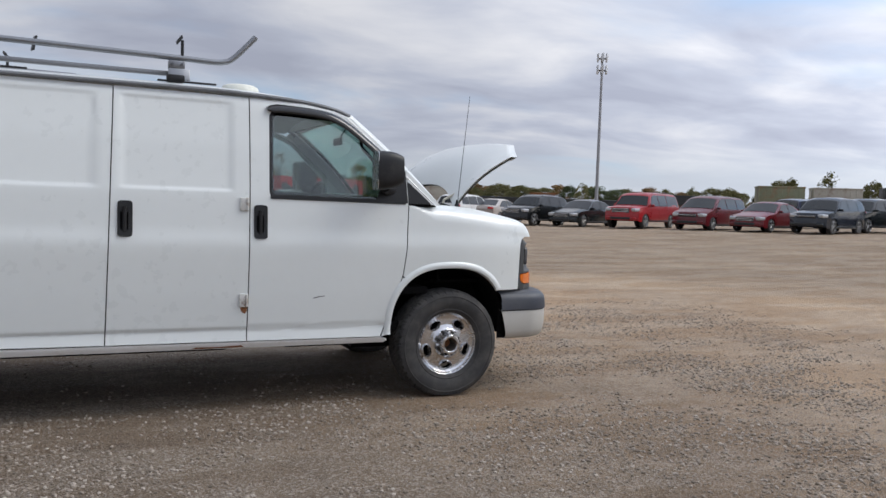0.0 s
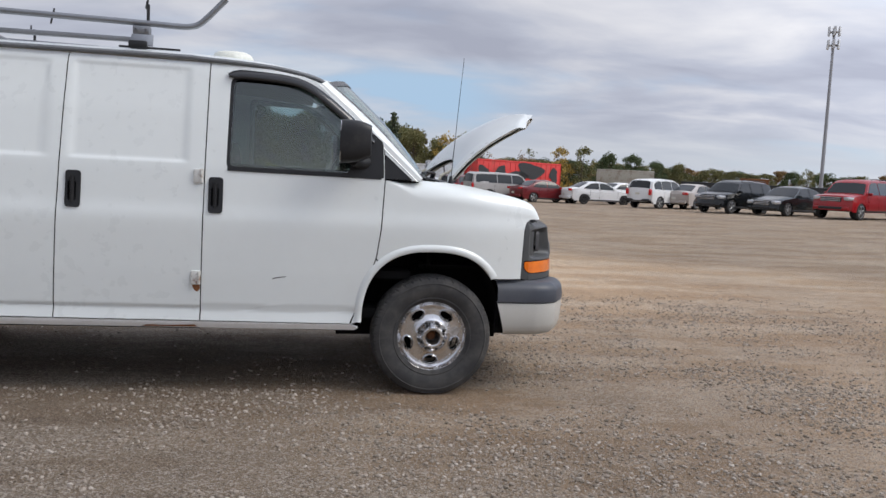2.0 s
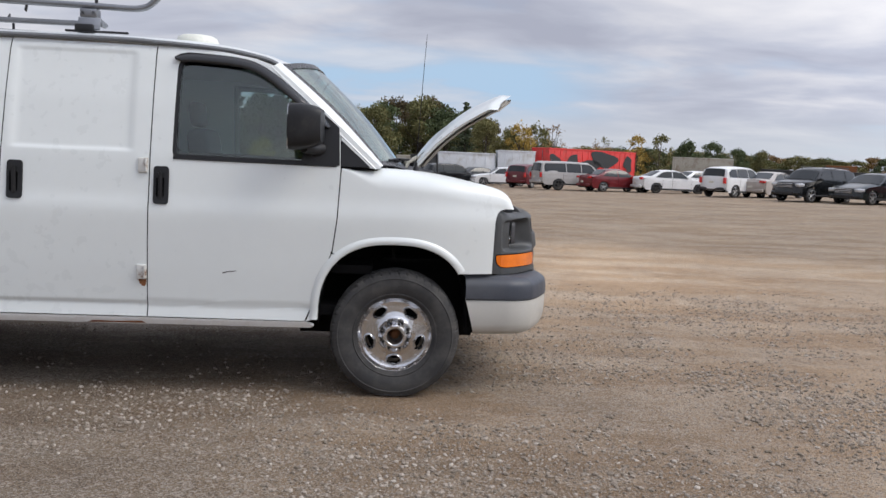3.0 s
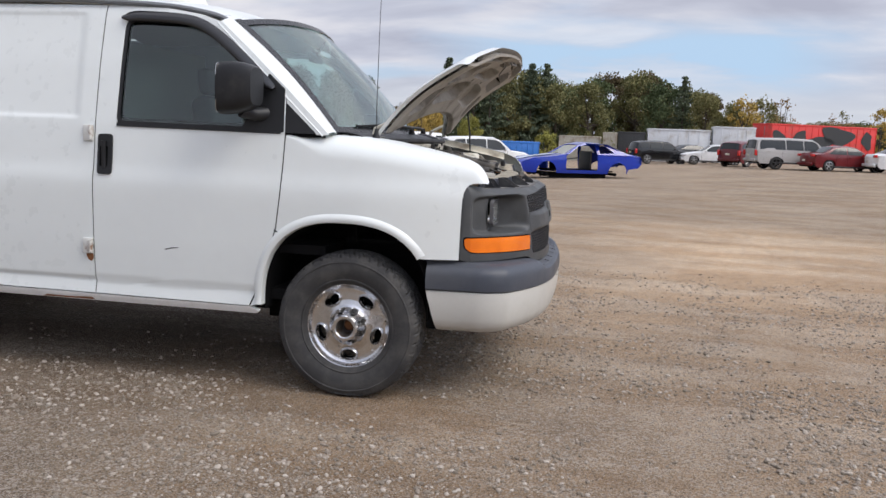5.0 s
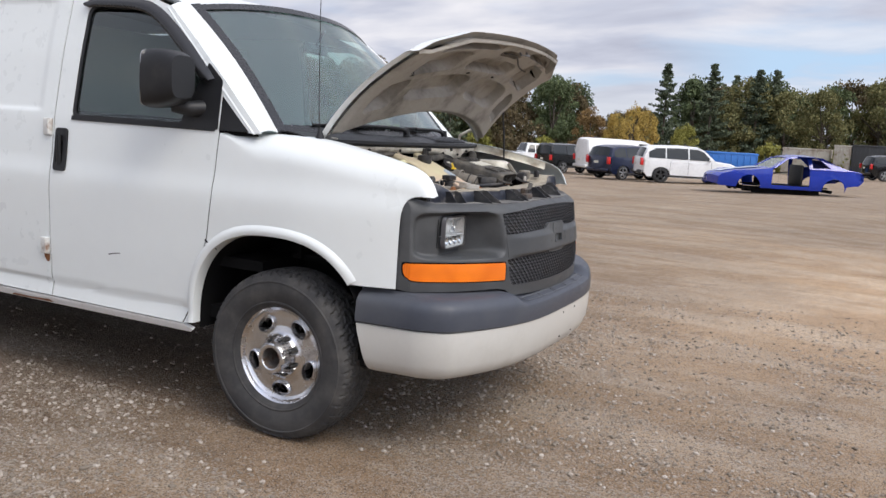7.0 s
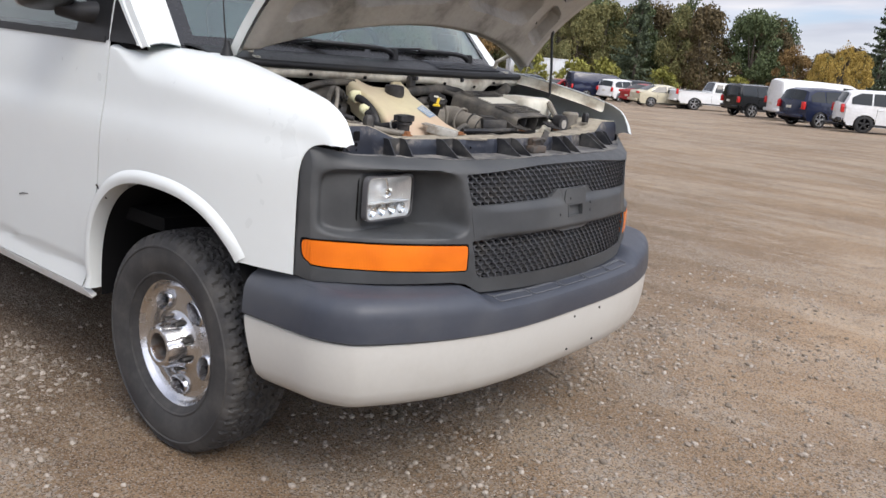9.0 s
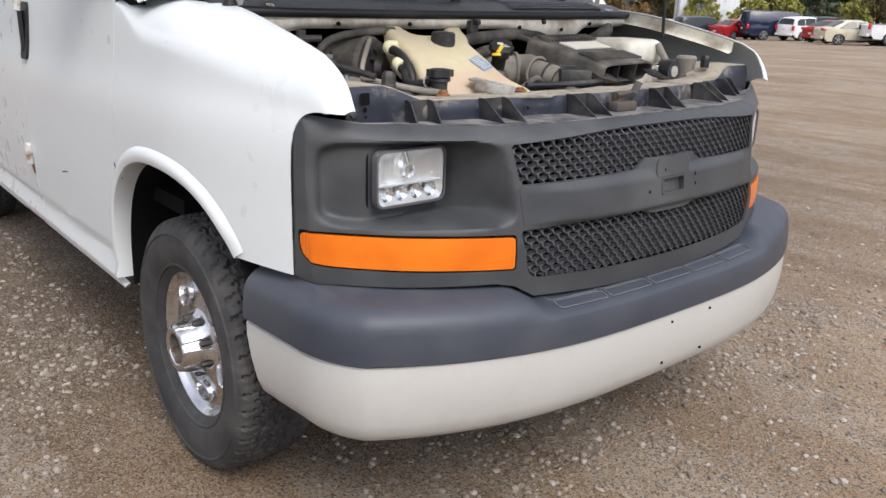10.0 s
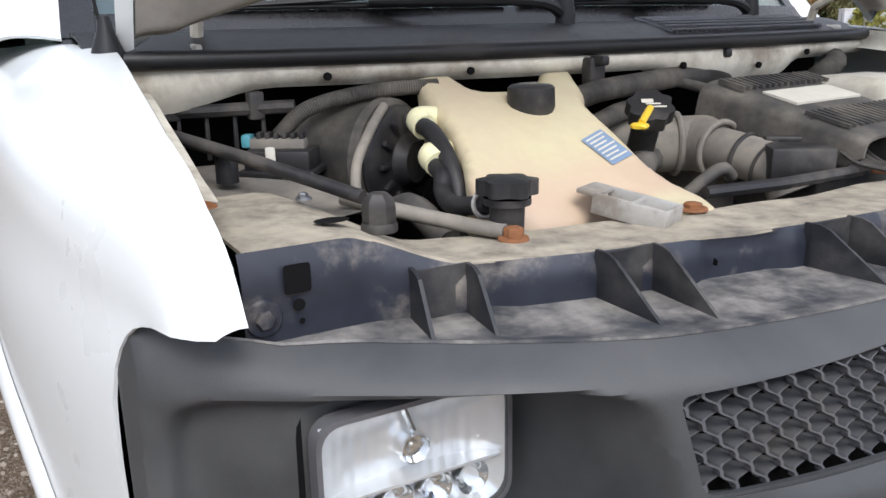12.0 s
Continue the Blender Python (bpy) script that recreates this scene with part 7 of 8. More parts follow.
CHAMPAGNE = paint("champagne_car_paint", (0.42, 0.38, 0.35), 0.3)
BEIGE = paint("beige_car_paint", (0.55, 0.51, 0.38), 0.3)

car("suv", "suv", (23.9, 40.5), 206, CARBLACK, "black sport utility vehicle with chrome grille", "car", rack=True, chrome=True)
car("sedan", "sedan", (25.9, 38.6), 206, CARGREY, "dark grey four-door sedan, dusty", "car", chrome=True)
car("suv", "bigsuv", (27.9, 35.9), 208, RED, "bright red long sport utility vehicle with roof rails", "car", rack=True, chrome=True)
car("minivan", "minivan", (30.2, 33.3), 202, MAROON, "maroon minivan facing out of its row", "minivan")
car("sedan", "sedan", (31.6, 30.7), 199, DEEPRED, "deep red four-door sedan with wide grille", "car", chrome=True)
car("suv", "suv", (32.9, 28.2), 197, SLATE, "dark slate sport utility vehicle with pale lamps", "car", clad=CARGREY)
car("suv", "suv", (36.8, 29.2), 190, CARGREY, "dark teal-grey sport utility vehicle", "car")
car("sedan", "sedan", (38.4, 27.0), 190, CARNAVY, "very dark purple sedan", "car")
car("suv", "suv", (39.6, 36.6), 73, CARNAVY, "dark blue vehicle seen from behind between two cars", "car")
car("sedan", "sedan", (24.7, 46.7), 35, CHAMPAGNE, "champagne sedan seen from behind", "car")
car("suv", "suv", (22.3, 46.4), 34, CARWHITE, "white sport utility vehicle with red tail lamps", "car", clad=TRIM)
car("sedan", "sedan", (25.1, 59.2), 19, CARWHITE, "white sedan behind the front row", "car")
car("sedan", "sedan", (20.6, 52.4), 7, CARWHITE, "white muscle sedan on black rims", "car", rim=BLACKRIM)
car("sedan", "sedan", (17.3, 53.8), 17, DEEPRED, "dark red muscle sedan on bright rims", "car")
car("suv", "bigsuv", (14.8, 55.4), 13, SILVER, "old silver long sport utility vehicle on tall tyres", "car", rim=BLACKRIM)
car("suv", "suv", (12.9, 60.7), 50, MAROON, "dark red sport utility vehicle beside the silver one", "car")
car("sedan", "sedan", (11.3, 65.5), 183, CARWHITE, "old white sedan parked nose out", "car")
car("pickup", "pickup", (12.5, 79.1), 178, SILVER, "silver pickup truck behind the sedans", "pickup")
car("sedan", "sedan", (10.4, 71.8), 24, CARBLACK, "dusty black four-door sedan", "car")
car("suv", "suv", (7.3, 65.9), 24, CARBLACK, "black sport utility vehicle with chrome wheels", "car")
car("suv", "suv", (-2.6, 42.0), 27, CARWHITE, "white sport utility vehicle with black lower cladding", "car", clad=TRIM, rim=BLACKRIM)
car("suv", "suv", (-5.7, 44.2), 58, CARNAVY, "dark blue sport utility vehicle seen from behind", "car")
car("van", "van", (-7.7, 50.4), 43, CARWHITE, "white cargo van parked among the cars", "van", rear_glass=False)
car("suv", "boxsuv", (-11.4, 51.9), 56, CARBLACK, "black boxy sport utility vehicle", "car")
car("pickup", "pickup", (-16.7, 58.2), 42, CARWHITE, "white crew-cab pickup truck", "pickup")
car("sedan", "sedan", (-19.8, 57.5), 49, BEIGE, "beige sedan parked beside the pickup", "car")
car("sedan", "sedan", (-23.1, 61.8), 75, RED, "bright red car seen from behind", "car")
car("minivan", "minivan", (-26.2, 66.5), 61, CARBLACK, "black minivan in the far row", "minivan")
car("suv", "suv", (-26.9, 65.0), 76, CARWHITE, "small white hatchback in the far row", "car")
car("van", "van", (-28.9, 64.6), 53, CARNAVY, "dark blue windowless cargo van", "van", side_windows=False, rear_glass=False)
car("suv", "suv", (-34.5, 63.0), 60, SLATE, "grey sport utility vehicle in the far row", "car")
car("sedan", "sedan", (-31.8, 64.0), 75, RED, "red car beside the dark blue van", "car")
car("sedan", "sedan", (-38.0, 63.5), 70, SILVER, "silver hatchback in the far row", "car")


# stripped blue coupe shell, no wheels or doors
def coupe():
    KINDS["shell"] = dict(L=5.3, W=1.95, H=1.22, belt=0.76, r=0.36, ax=(0.20, 0.79), ws=(4, 5), rw=(8, 9),
                          out=[(0.0, 0.20), (0.0, 0.42), (0.02, 0.50), (0.12, 0.60), (0.36, 0.74), (0.475, 1.06), (0.53, 1.13), (0.62, 1.14), (0.70, 1.10), (0.86, 0.82), (0.90, 0.79), (0.985, 0.74), (1.0, 0.62), (0.992, 0.46), (0.965, 0.38)],
                          glass=[], split=())
    K = KINDS["shell"]
    L, W, H, belt = K["L"], K["W"], K["H"], K["belt"]
    X = lambda f: (0.5 - f) * L
    COBALT = paint("cobalt_blue_paint", (0.008, 0.034, 0.34), 0.18)
    x, y = 2.2, 34.6
    root = thing("car_shell", pose(x, y, ground_z(x, y) + 0.04, 0, 0, 206) @ Matrix.Diagonal((1, 1, 1.2, 1)), "stripped cobalt-blue coupe body with no wheels or doors", "car body")
    def hw(xx, z):
        n = abs(xx) / (L / 2)
        w = W / 2 * (1 - 0.10 * n ** 4)
        if z > belt:
            w *= 1 - 0.26 * ((z - belt) / (H - belt))
        else:
            w *= 1 - 0.10 * ((z - 0.5) / 0.4) ** 2
        return w
    def P(xx, yf, z):
        n = abs(xx) / (L / 2)
        return Vector((xx - math.copysign(0.10 * smooth(0.75, 1, n) * abs(yf) ** 2.5, xx), yf * hw(xx, z), z))
    out = [(X(f), z) for f, z in K["out"]]
    bottom = []
    for f, R2 in ((0.79, 0.42), (0.22, 0.42)):
        cx = X(f)
        bottom += [(cx - R2, 0.14)] + [(cx + R2 * math.cos(t), 0.14 + 0.38 * math.sin(t)) for t in [math.pi * (1 - i / 10) for i in range(1, 10)]] + [(cx + R2, 0.14)]
    outline = out + [(out[-1][0] + 0.10, 0.34), (X(0.79) - 0.46, 0.30)] + bottom + [(out[0][0] - 0.05, 0.16)]
    door = rounded([(X(0.37), 0.24), (X(0.37), 0.70), (X(0.475), 1.03), (X(0.53), 1.07), (X(0.60), 1.07), (X(0.615), 0.74), (X(0.625), 0.24)], 0.04)
    quarterw = [(X(0.635), 0.80), (X(0.63), 1.05), (X(0.69), 1.04), (X(0.755), 0.82)]
    bms = [sheet(outline, [door, quarterw], lambda a, b: P(a, s, b), 0.4, 0, 0.12, flip=(s == 1)) for s in (1, -1)]
    m = len(out) - 1
    top = grid(m, 10, lambda u, v: P(out[round(u * m)][0], v * 2 - 1, out[round(u * m)][1] + 0.03 * (1 - (v * 2 - 1) ** 2)))
    gone = [f for f in top.faces if any(out[k + 1][0] < f.calc_center_median().x < out[k][0] and abs(f.calc_center_median().y) < 0.66 for k in (4,))]
    bmesh.ops.delete(top, geom=gone, context="FACES")
    bm = merge(*bms, top)
    bmesh.ops.remove_doubles(bm, verts=bm.verts[:], dist=0.004)
    bmesh.ops.recalc_face_normals(bm, faces=bm.faces[:])
    bmesh.ops.solidify(bm, geom=bm.faces[:], thickness=0.02)
    part("body", bm, COBALT, root, angle=30)
    # pale blue-grey patch laid just above the blue hood
    part("hood_stripe", grid(6, 2, lambda u, v: P(X(0.05 + 0.28 * u), (v - 0.5) * 0.9, 0.0) * 1 + Vector((0, 0, lerp(0.05 + 0.28 * u, K["out"][2:5]) + 0.045))), paint("pale_hood_patch", (0.45, 0.50, 0.58), 0.35), root, "pale blue-grey patch on the hood")
    part("floor", box(2.6, 1.5, 0.04, (-0.1, 0, 0.22)), DARK, root)
    part("bulkhead", box(0.05, 1.5, 0.5, (X(0.37), 0, 0.45)), DARK, root)
    part("seat_back", box(0.10, 1.1, 0.62, (X(0.60), 0, 0.56), 0.04), TRIM, root)
    part("roll_bar", tube([(X(0.37), -0.7, 0.5), (X(0.60), -0.7, 0.62)], 0.02, 8), TRIM, root)
    part("windscreen", grid(4, 6, lambda u, v: P(X(0.365 + 0.105 * u), (v * 2 - 1) * 0.86, 0.755 + 0.29 * u)), WSGLASS, root)
    for f in (0.2, 0.24, 0.79):
        part("suspension_stub", merge(tube([(X(f), -0.75, 0.12), (X(f), 0.75, 0.12)], 0.05, 8), lathe([(0.0, -0.04), (0.13, -0.04), (0.13, 0.03), (0.0, 0.03)], 16, "y", (X(f), -0.72, 0.14))), DARK, root)
    part("skid", merge(box(2.4, 0.12, 0.16, (0, -0.5, 0.06)), box(2.4, 0.12, 0.16, (0, 0.5, 0.06))), DARK, root)


coupe()


# ---- trailers and containers ----
def trailer(name, a, b, h, depth, material, label, ribs=14, panel=None, lift=0.0):
    """A box body whose long face runs from a to b (plan), with frame rails, ribs and a door end."""
    A, B = Vector((*a, 0)), Vector((*b, 0))
    d = (B - A)
    L = d.length
    ang = math.atan2(d.y, d.x)
    mid = (A + B) / 2
    z0 = ground_z(mid.x, mid.y)
    root = thing(name, Matrix.Translation((mid.x, mid.y, z0 + lift)) @ Euler((0, 0, ang)).to_matrix().to_4x4(), label, "trailer")
    part("box_body", box(L, depth, h, (0, depth / 2, h / 2), 0.03), material, root)
    for z in (0.06, h - 0.08):
        part("rail", box(L + 0.02, 0.05, 0.14, (0, -0.015, z), 0.01), material, root)
    for i in range(ribs + 1):
        part("rib", box(0.05, 0.05, h - 0.28, (-L / 2 + 0.04 + (L - 0.08) * i / ribs, -0.012, h / 2), 0.008), material, root)
    for s in (-1, 1):
        part("door_frame", box(0.06, depth, 0.12, (s * (L / 2 + 0.01), depth / 2, h - 0.08)), material, root)
        part("door_bar", tube([(s * (L / 2 + 0.03), depth * 0.35, 0.2), (s * (L / 2 + 0.03), depth * 0.35, h - 0.2)], 0.025, 6), STEEL, root)
    if lift > 0.5:
        for x in (-L * 0.36, -L * 0.26):
            part("wheel", lathe([(0.0, -0.1), (0.3, -0.1), (0.48, -0.12), (0.5, 0.1), (0.0, 0.1)], 20, "y", (x, 0.3, 0.5 - lift)), CARTYRE, root)
    return root


TRED = mat("trailer_red_paint", (0.62, 0.035, 0.03), 0.45, vary=0.08, scale=0.8, dirt=(0.35, 0.08, 0.06), dirt_amount=0.25, dirt_scale=1.0)
TWHITE = mat("trailer_white_paint", (0.62, 0.64, 0.66), 0.45, vary=0.06, dirt=(0.42, 0.40, 0.37), dirt_amount=0.3, dirt_scale=1.0)
TBEIGE = mat("container_beige_paint", (0.42, 0.40, 0.34), 0.6, vary=0.1, dirt=(0.25, 0.2, 0.15), dirt_amount=0.35, dirt_scale=1.2)
TBLACK = mat("container_black_paint", (0.03, 0.032, 0.034), 0.6, vary=0.1)
TBLUE = mat("container_blue_paint", (0.03, 0.16, 0.50), 0.45, vary=0.06)
TGREEN = mat("dump_body_green_paint", (0.20, 0.22, 0.14), 0.7, vary=0.15, dirt=(0.25, 0.17, 0.10), dirt_amount=0.4, dirt_scale=1.2)
red = trailer("trailer", (17.0, 75.2), (26.8, 80.6), 3.35, 2.5, TRED, "red box trailer with black painted shapes", 16)
# black painted shapes on its flank
for x, z, a, b, tw in ((-4.9, 1.6, 0.65, 0.9, 0.0), (-2.6, 1.5, 0.75, 1.3, 0.3), (-0.6, 1.2, 1.6, 0.75, 0.1), (1.2, 1.9, 1.7, 1.2, -0.2), (4.6, 1.6, 0.55, 1.1, 0.0)):
    o = [(x + math.cos(t) * a * (1 + 0.25 * math.sin(3 * t + x)), z + 0.55 + math.sin(t) * b * 0.72 * (1 + 0.22 * math.sin(2 * t + x * 2))) for t in [2 * math.pi * i / 24 for i in range(24)]]
    part("painted_shape", sheet(o, [], lambda p, q: Vector((p, -0.046, q)), 3), TBLACK, red)
trailer("trailer", (12.2, 74.5), (15.6, 74.3), 3.05, 2.5, TWHITE, "white box trailer beside the red one", 5)
trailer("trailer", (6.8, 74.6), (12.0, 74.6), 2.8, 2.5, TWHITE, "white box trailer with door frames", 6)
trailer("container", (4.3, 74.4), (6.6, 74.5), 2.55, 2.4, TBLACK, "plain black steel storage container", 8)
trailer("container", (3.0, 74.6), (4.2, 74.4), 2.5, 2.4, TBEIGE, "weathered beige steel storage container", 5)
trailer("container", (-0.9, 76.0), (2.7, 75.8), 2.2, 2.4, TBEIGE, "low beige container among shrubs", 8)
trailer("container", (-5.4, 66.0), (-1.9, 67.3), 1.15, 2.2, TBLUE, "low bright blue container", 8, lift=0.5)
trailer("trailer", (-43.5, 72.5), (-38.6, 77.6), 2.5, 2.5, TWHITE, "long white box trailer before the woods", 14, lift=1.0)
trailer("dump_body", (53.6, 53.2), (56.6, 51.0), 2.0, 2.4, TGREEN, "weathered green dump body with ribbed sides", 8, lift=1.0)
trailer("dump_body", (57.4, 50.8), (60.4, 48.4), 1.9, 2.4, TBEIGE, "weathered olive dump body with ribbed sides", 8, lift=1.0)
trailer("dump_body", (61.2, 47.0), (65.0, 43.6), 1.9, 2.4, TBLACK, "black dump body with ribbed sides", 8, lift=1.0)
trailer("dump_body", (45.0, 59.5), (51.0, 55.2), 0.8, 2.4, TBLACK, "long dark steel flatbed body", 8, lift=1.3)
trailer("dump_body", (33.0, 66.0), (44.0, 60.4), 0.5, 2.4, TBLACK, "dark low flatbed behind the cars", 10, lift=1.2)
trailer("trailer", (29.0, 76.0), (34.0, 74.0), 1.9, 2.4, TBEIGE, "grey livestock trailer with slatted sides", 22, lift=0.9)
trailer("dump_body", (41.8, 72.0), (44.0, 70.8), 0.8, 1.6, RUST, "rusty red machine body behind the cars", 6, lift=1.5)


# tall mast
def mast():
    x, y = 64.4, 93.0
    z = ground_z(x, y)
    root = thing("cell_tower", (x, y, z), "tall grey monopole mast with antenna panels on top", "mast")
    part("pole", tube([(0, 0, 0), (0, 0, 11), (0, 0, 21.0)], [0.24, 0.20, 0.14], 16), mat("mast_galvanised", (0.30, 0.31, 0.33), 0.5, vary=0.1), root)
    for zz, r in ((19.3, 0.6), (20.9, 0.6)):
        part("ring", tube([(r * math.cos(t), r * math.sin(t), zz) for t in [i * math.pi / 6 for i in range(12)]], 0.05, 6, closed=True), STEEL, root)
        for k in range(6):
            a = k * math.pi / 3
            part("antenna_panel", box(0.14, 0.34, 1.1, (0.68 * math.cos(a), 0.68 * math.sin(a), zz + 0.1), 0.03, Euler((0, 0, a)).to_matrix()), TWHITE, root)
            part("bracket", tube([(0, 0, zz), (0.64 * math.cos(a), 0.64 * math.sin(a), zz)], 0.04, 6), STEEL, root)


mast()


# ---- trees ----
def leaf_mat(name, color, color2):
    m = bpy.data.materials.new(name)
    m.use_nodes = True
    nt = m.node_tree
    b = nt.nodes["Principled BSDF"]
    g, r, oi, mx = nt.nodes.new("ShaderNodeNewGeometry"), nt.nodes.new("ShaderNodeValToRGB"), nt.nodes.new("ShaderNodeObjectInfo"), nt.nodes.new("ShaderNodeMath")
    r.color_ramp.elements[0].color, r.color_ramp.elements[1].color = (*color, 1), (*color2, 1)
    mx.operation = "MULTIPLY_ADD"
    mx.inputs[1].default_value = 0.75
    sc = nt.nodes.new("ShaderNodeMath")
    sc.operation = "MULTIPLY"
    sc.inputs[1].default_value = 0.25
    nt.links.new(oi.outputs["Random"], sc.inputs[0])
    nt.links.new(g.outputs["Random Per Island"], mx.inputs[0])
    nt.links.new(sc.outputs[0], mx.inputs[2])
    nt.links.new(mx.outputs[0], r.inputs["Fac"])
    nt.links.new(r.outputs[0], b.inputs["Base Color"])
    b.inputs["Roughness"].default_value = 0.7
    b.inputs["Specular IOR Level"].default_value = 0.2
    return m


LEAF = {
    "green": leaf_mat("leaf_dark_green", (0.040, 0.062, 0.030), (0.135, 0.165, 0.075)),
    "olive": leaf_mat("leaf_olive", (0.080, 0.088, 0.036), (0.235, 0.215, 0.090)),
    "brown": leaf_mat("leaf_dark_brown", (0.055, 0.045, 0.026), (0.165, 0.125, 0.062)),
    "rust": leaf_mat("leaf_rust_brown", (0.12, 0.080, 0.036), (0.31, 0.195, 0.080)),
    "yellow": leaf_mat("leaf_yellow", (0.24, 0.17, 0.045), (0.52, 0.37, 0.10)),
    "needle": leaf_mat("needle_green", (0.042, 0.062, 0.042), (0.135, 0.160, 0.095)),
    "shrub": leaf_mat("leaf_yellow_green", (0.14, 0.15, 0.035), (0.30, 0.28, 0.07)),
}
BARK = mat("bark", (0.085, 0.07, 0.055), 0.9, vary=0.3, bump=0.4, bump_scale=30)


def quads(points, sizes, rnd):
    verts, faces = [], []
    for p, s in zip(points, sizes):
        q = Euler((rnd.uniform(0, 6.3), rnd.uniform(0, 6.3), rnd.uniform(0, 6.3))).to_matrix()
        a, b = q @ Vector((s, 0, 0)), q @ Vector((0, s * 0.62, 0))
        k = len(verts)
        verts += [p - a, p - a * 0.2 - b, p + a, p + a * 0.1 + b]
        faces.append((k, k + 1, k + 2, k + 3))
    me = bpy.data.meshes.new("crown")
    me.from_pydata([tuple(v) for v in verts], [], faces)
    return me


def broadleaf(seed, h, w, sparse=1.0, n=1700, leaf=0.36):
    """Trunk with limbs, and a crown of leaves gathered in uneven lobes."""
    rnd = random.Random(seed)
    lobes = []
    base = h * 0.04
    for i in range(46):
        t = rnd.random()
        a, r = rnd.uniform(0, 6.283), rnd.uniform(0.15, 1.0) ** 0.6 * w * 0.5 * math.sin(math.pi * (0.30 + 0.60 * t))
        lobes.append((Vector((r * math.cos(a), r * math.sin(a), base + (h - base) * (0.10 + 0.80 * t))), w * rnd.uniform(0.07, 0.17)))
    lobes.append((Vector((0, 0, h * 0.90)), w * 0.16))
    pts, sizes = [], []
    for k in range(int(n * sparse)):
        c, r = lobes[rnd.randrange(len(lobes))]
        d = Vector((rnd.gauss(0, 1), rnd.gauss(0, 1), rnd.gauss(0, 1))).normalized() * r * rnd.uniform(0.10, 1.15) ** 0.5
        d.z *= 0.85
        pts.append(c + d)
        sizes.append(leaf * rnd.uniform(0.6, 1.25))
    crown = quads(pts, sizes, rnd)
    limbs = [tube([(0, 0, -0.3), (rnd.uniform(-0.1, 0.1), 0, h * 0.3), (rnd.uniform(-0.3, 0.3), rnd.uniform(-0.3, 0.3), h * 0.7)], [h * 0.022, h * 0.016, h * 0.006], 7)]
    for c, r in lobes[:9]:
        z0 = h * rnd.uniform(0.2, 0.5)
        limbs.append(tube([(0, 0, z0), c * 0.5 + Vector((0, 0, z0 * 0.5)), c], [h * 0.010, h * 0.006, h * 0.003], 5))
    return crown, limbs


def conifer(seed, h, w, n=7500):
    rnd = random.Random(seed)
    pts, sizes = [], []
    arms = []
    for k in range(15):
        t = (k + 0.5) / 15
        for j in range(9):
            z = h * (0.10 + 0.88 * t + rnd.uniform(-0.030, 0.030))
            a = rnd.uniform(0, 6.283)
            r = w * 0.5 * (1 - t) ** 0.95 * rnd.uniform(0.35, 1.15) + 0.06
            arms.append((z, a, r))
    for k in range(n):
        z, a, r = arms[rnd.randrange(len(arms))]
        q = rnd.random() ** 0.7
        f = 0.10 + 0.10 * q
        pts.append(Vector((q * r * math.cos(a) + rnd.uniform(-f, f), q * r * math.sin(a) + rnd.uniform(-f, f), z - 0.16 * r * math.sin(q * 3.0) + 0.06 * q * r + rnd.uniform(-0.07, 0.07))))
        sizes.append(rnd.uniform(0.08, 0.17))
    limbs = [tube([(0, 0, -0.3), (0, 0, h * 0.5), (0, 0, h * 0.98)], [h * 0.018, h * 0.010, 0.02], 7)]
    return quads(pts, sizes, rnd), limbs


VARIANTS = {}


def tree_variant(key):
    if key not in VARIANTS:
        kind, seed, color = key
        if kind == "conifer":
            crown, limbs = conifer(seed, 10.0, 6.6)
        elif kind == "bare":
            crown, limbs = broadleaf(seed, 10.0, 5.0, 0.25, 1700, 0.17)
        elif kind == "sparse":
            crown, limbs = broadleaf(seed, 10.0, 6.0, 0.7, 2600, 0.19)
        elif kind == "dense":
            crown, limbs = broadleaf(seed, 10.0, 9.0, 1.0, 9000, 0.55)
        elif kind == "shrub":
            crown, limbs = broadleaf(seed, 10.0, 9.5, 1.0, 1700, 0.50)
        else:
            crown, limbs = broadleaf(seed, 10.0, 7.5, 1.0, 8500, 0.165)
        tm = bpy.data.meshes.new("trunk")
        b = merge(*limbs)
        b.to_mesh(tm)
        b.free()
        tm.materials.append(BARK)
        crown.materials.append(LEAF[color])
        VARIANTS[key] = (crown, tm)
    return VARIANTS[key]


TREE_WORDS = {"green": "dark green", "brown": "brown-green autumn", "olive": "olive green", "rust": "rust-brown autumn", "yellow": "yellow autumn", "needle": "dark", "shrub": "yellow-green"}


def tree(kind, seed, color, x, y, h, wide=1.0):
    crown, tm = tree_variant((kind, seed, color))
    words = {"conifer": "tall dark conifer with drooping boughs", "bare": "nearly bare tree with thin twigs", "sparse": f"thin {TREE_WORDS[color]} tree with gaps in its crown",
             "shrub": "low yellow-green shrub by the containers", "broad": f"{TREE_WORDS[color]} leafy tree at the edge of the lot", "dense": f"{TREE_WORDS[color]} full-crowned tree closing the lot"}[kind]
    root = thing("shrub" if kind == "shrub" else "tree", (x, y, ground_z(x, y) - 0.1), words, "shrub" if kind == "shrub" else "tree", "woods round the lot")
    k = h / 10.0
    rz = random.Random(seed * 31 + int(x * 7)).uniform(0, 360)
    root.matrix_world = pose(x, y, ground_z(x, y) - 0.1, 0, 0, rz) @ Matrix.Diagonal((k * wide, k * wide, k, 1))
    for nm, me in (("trunk", tm), ("crown", crown)):
        ob = new(nm, me)
        ob.parent = root


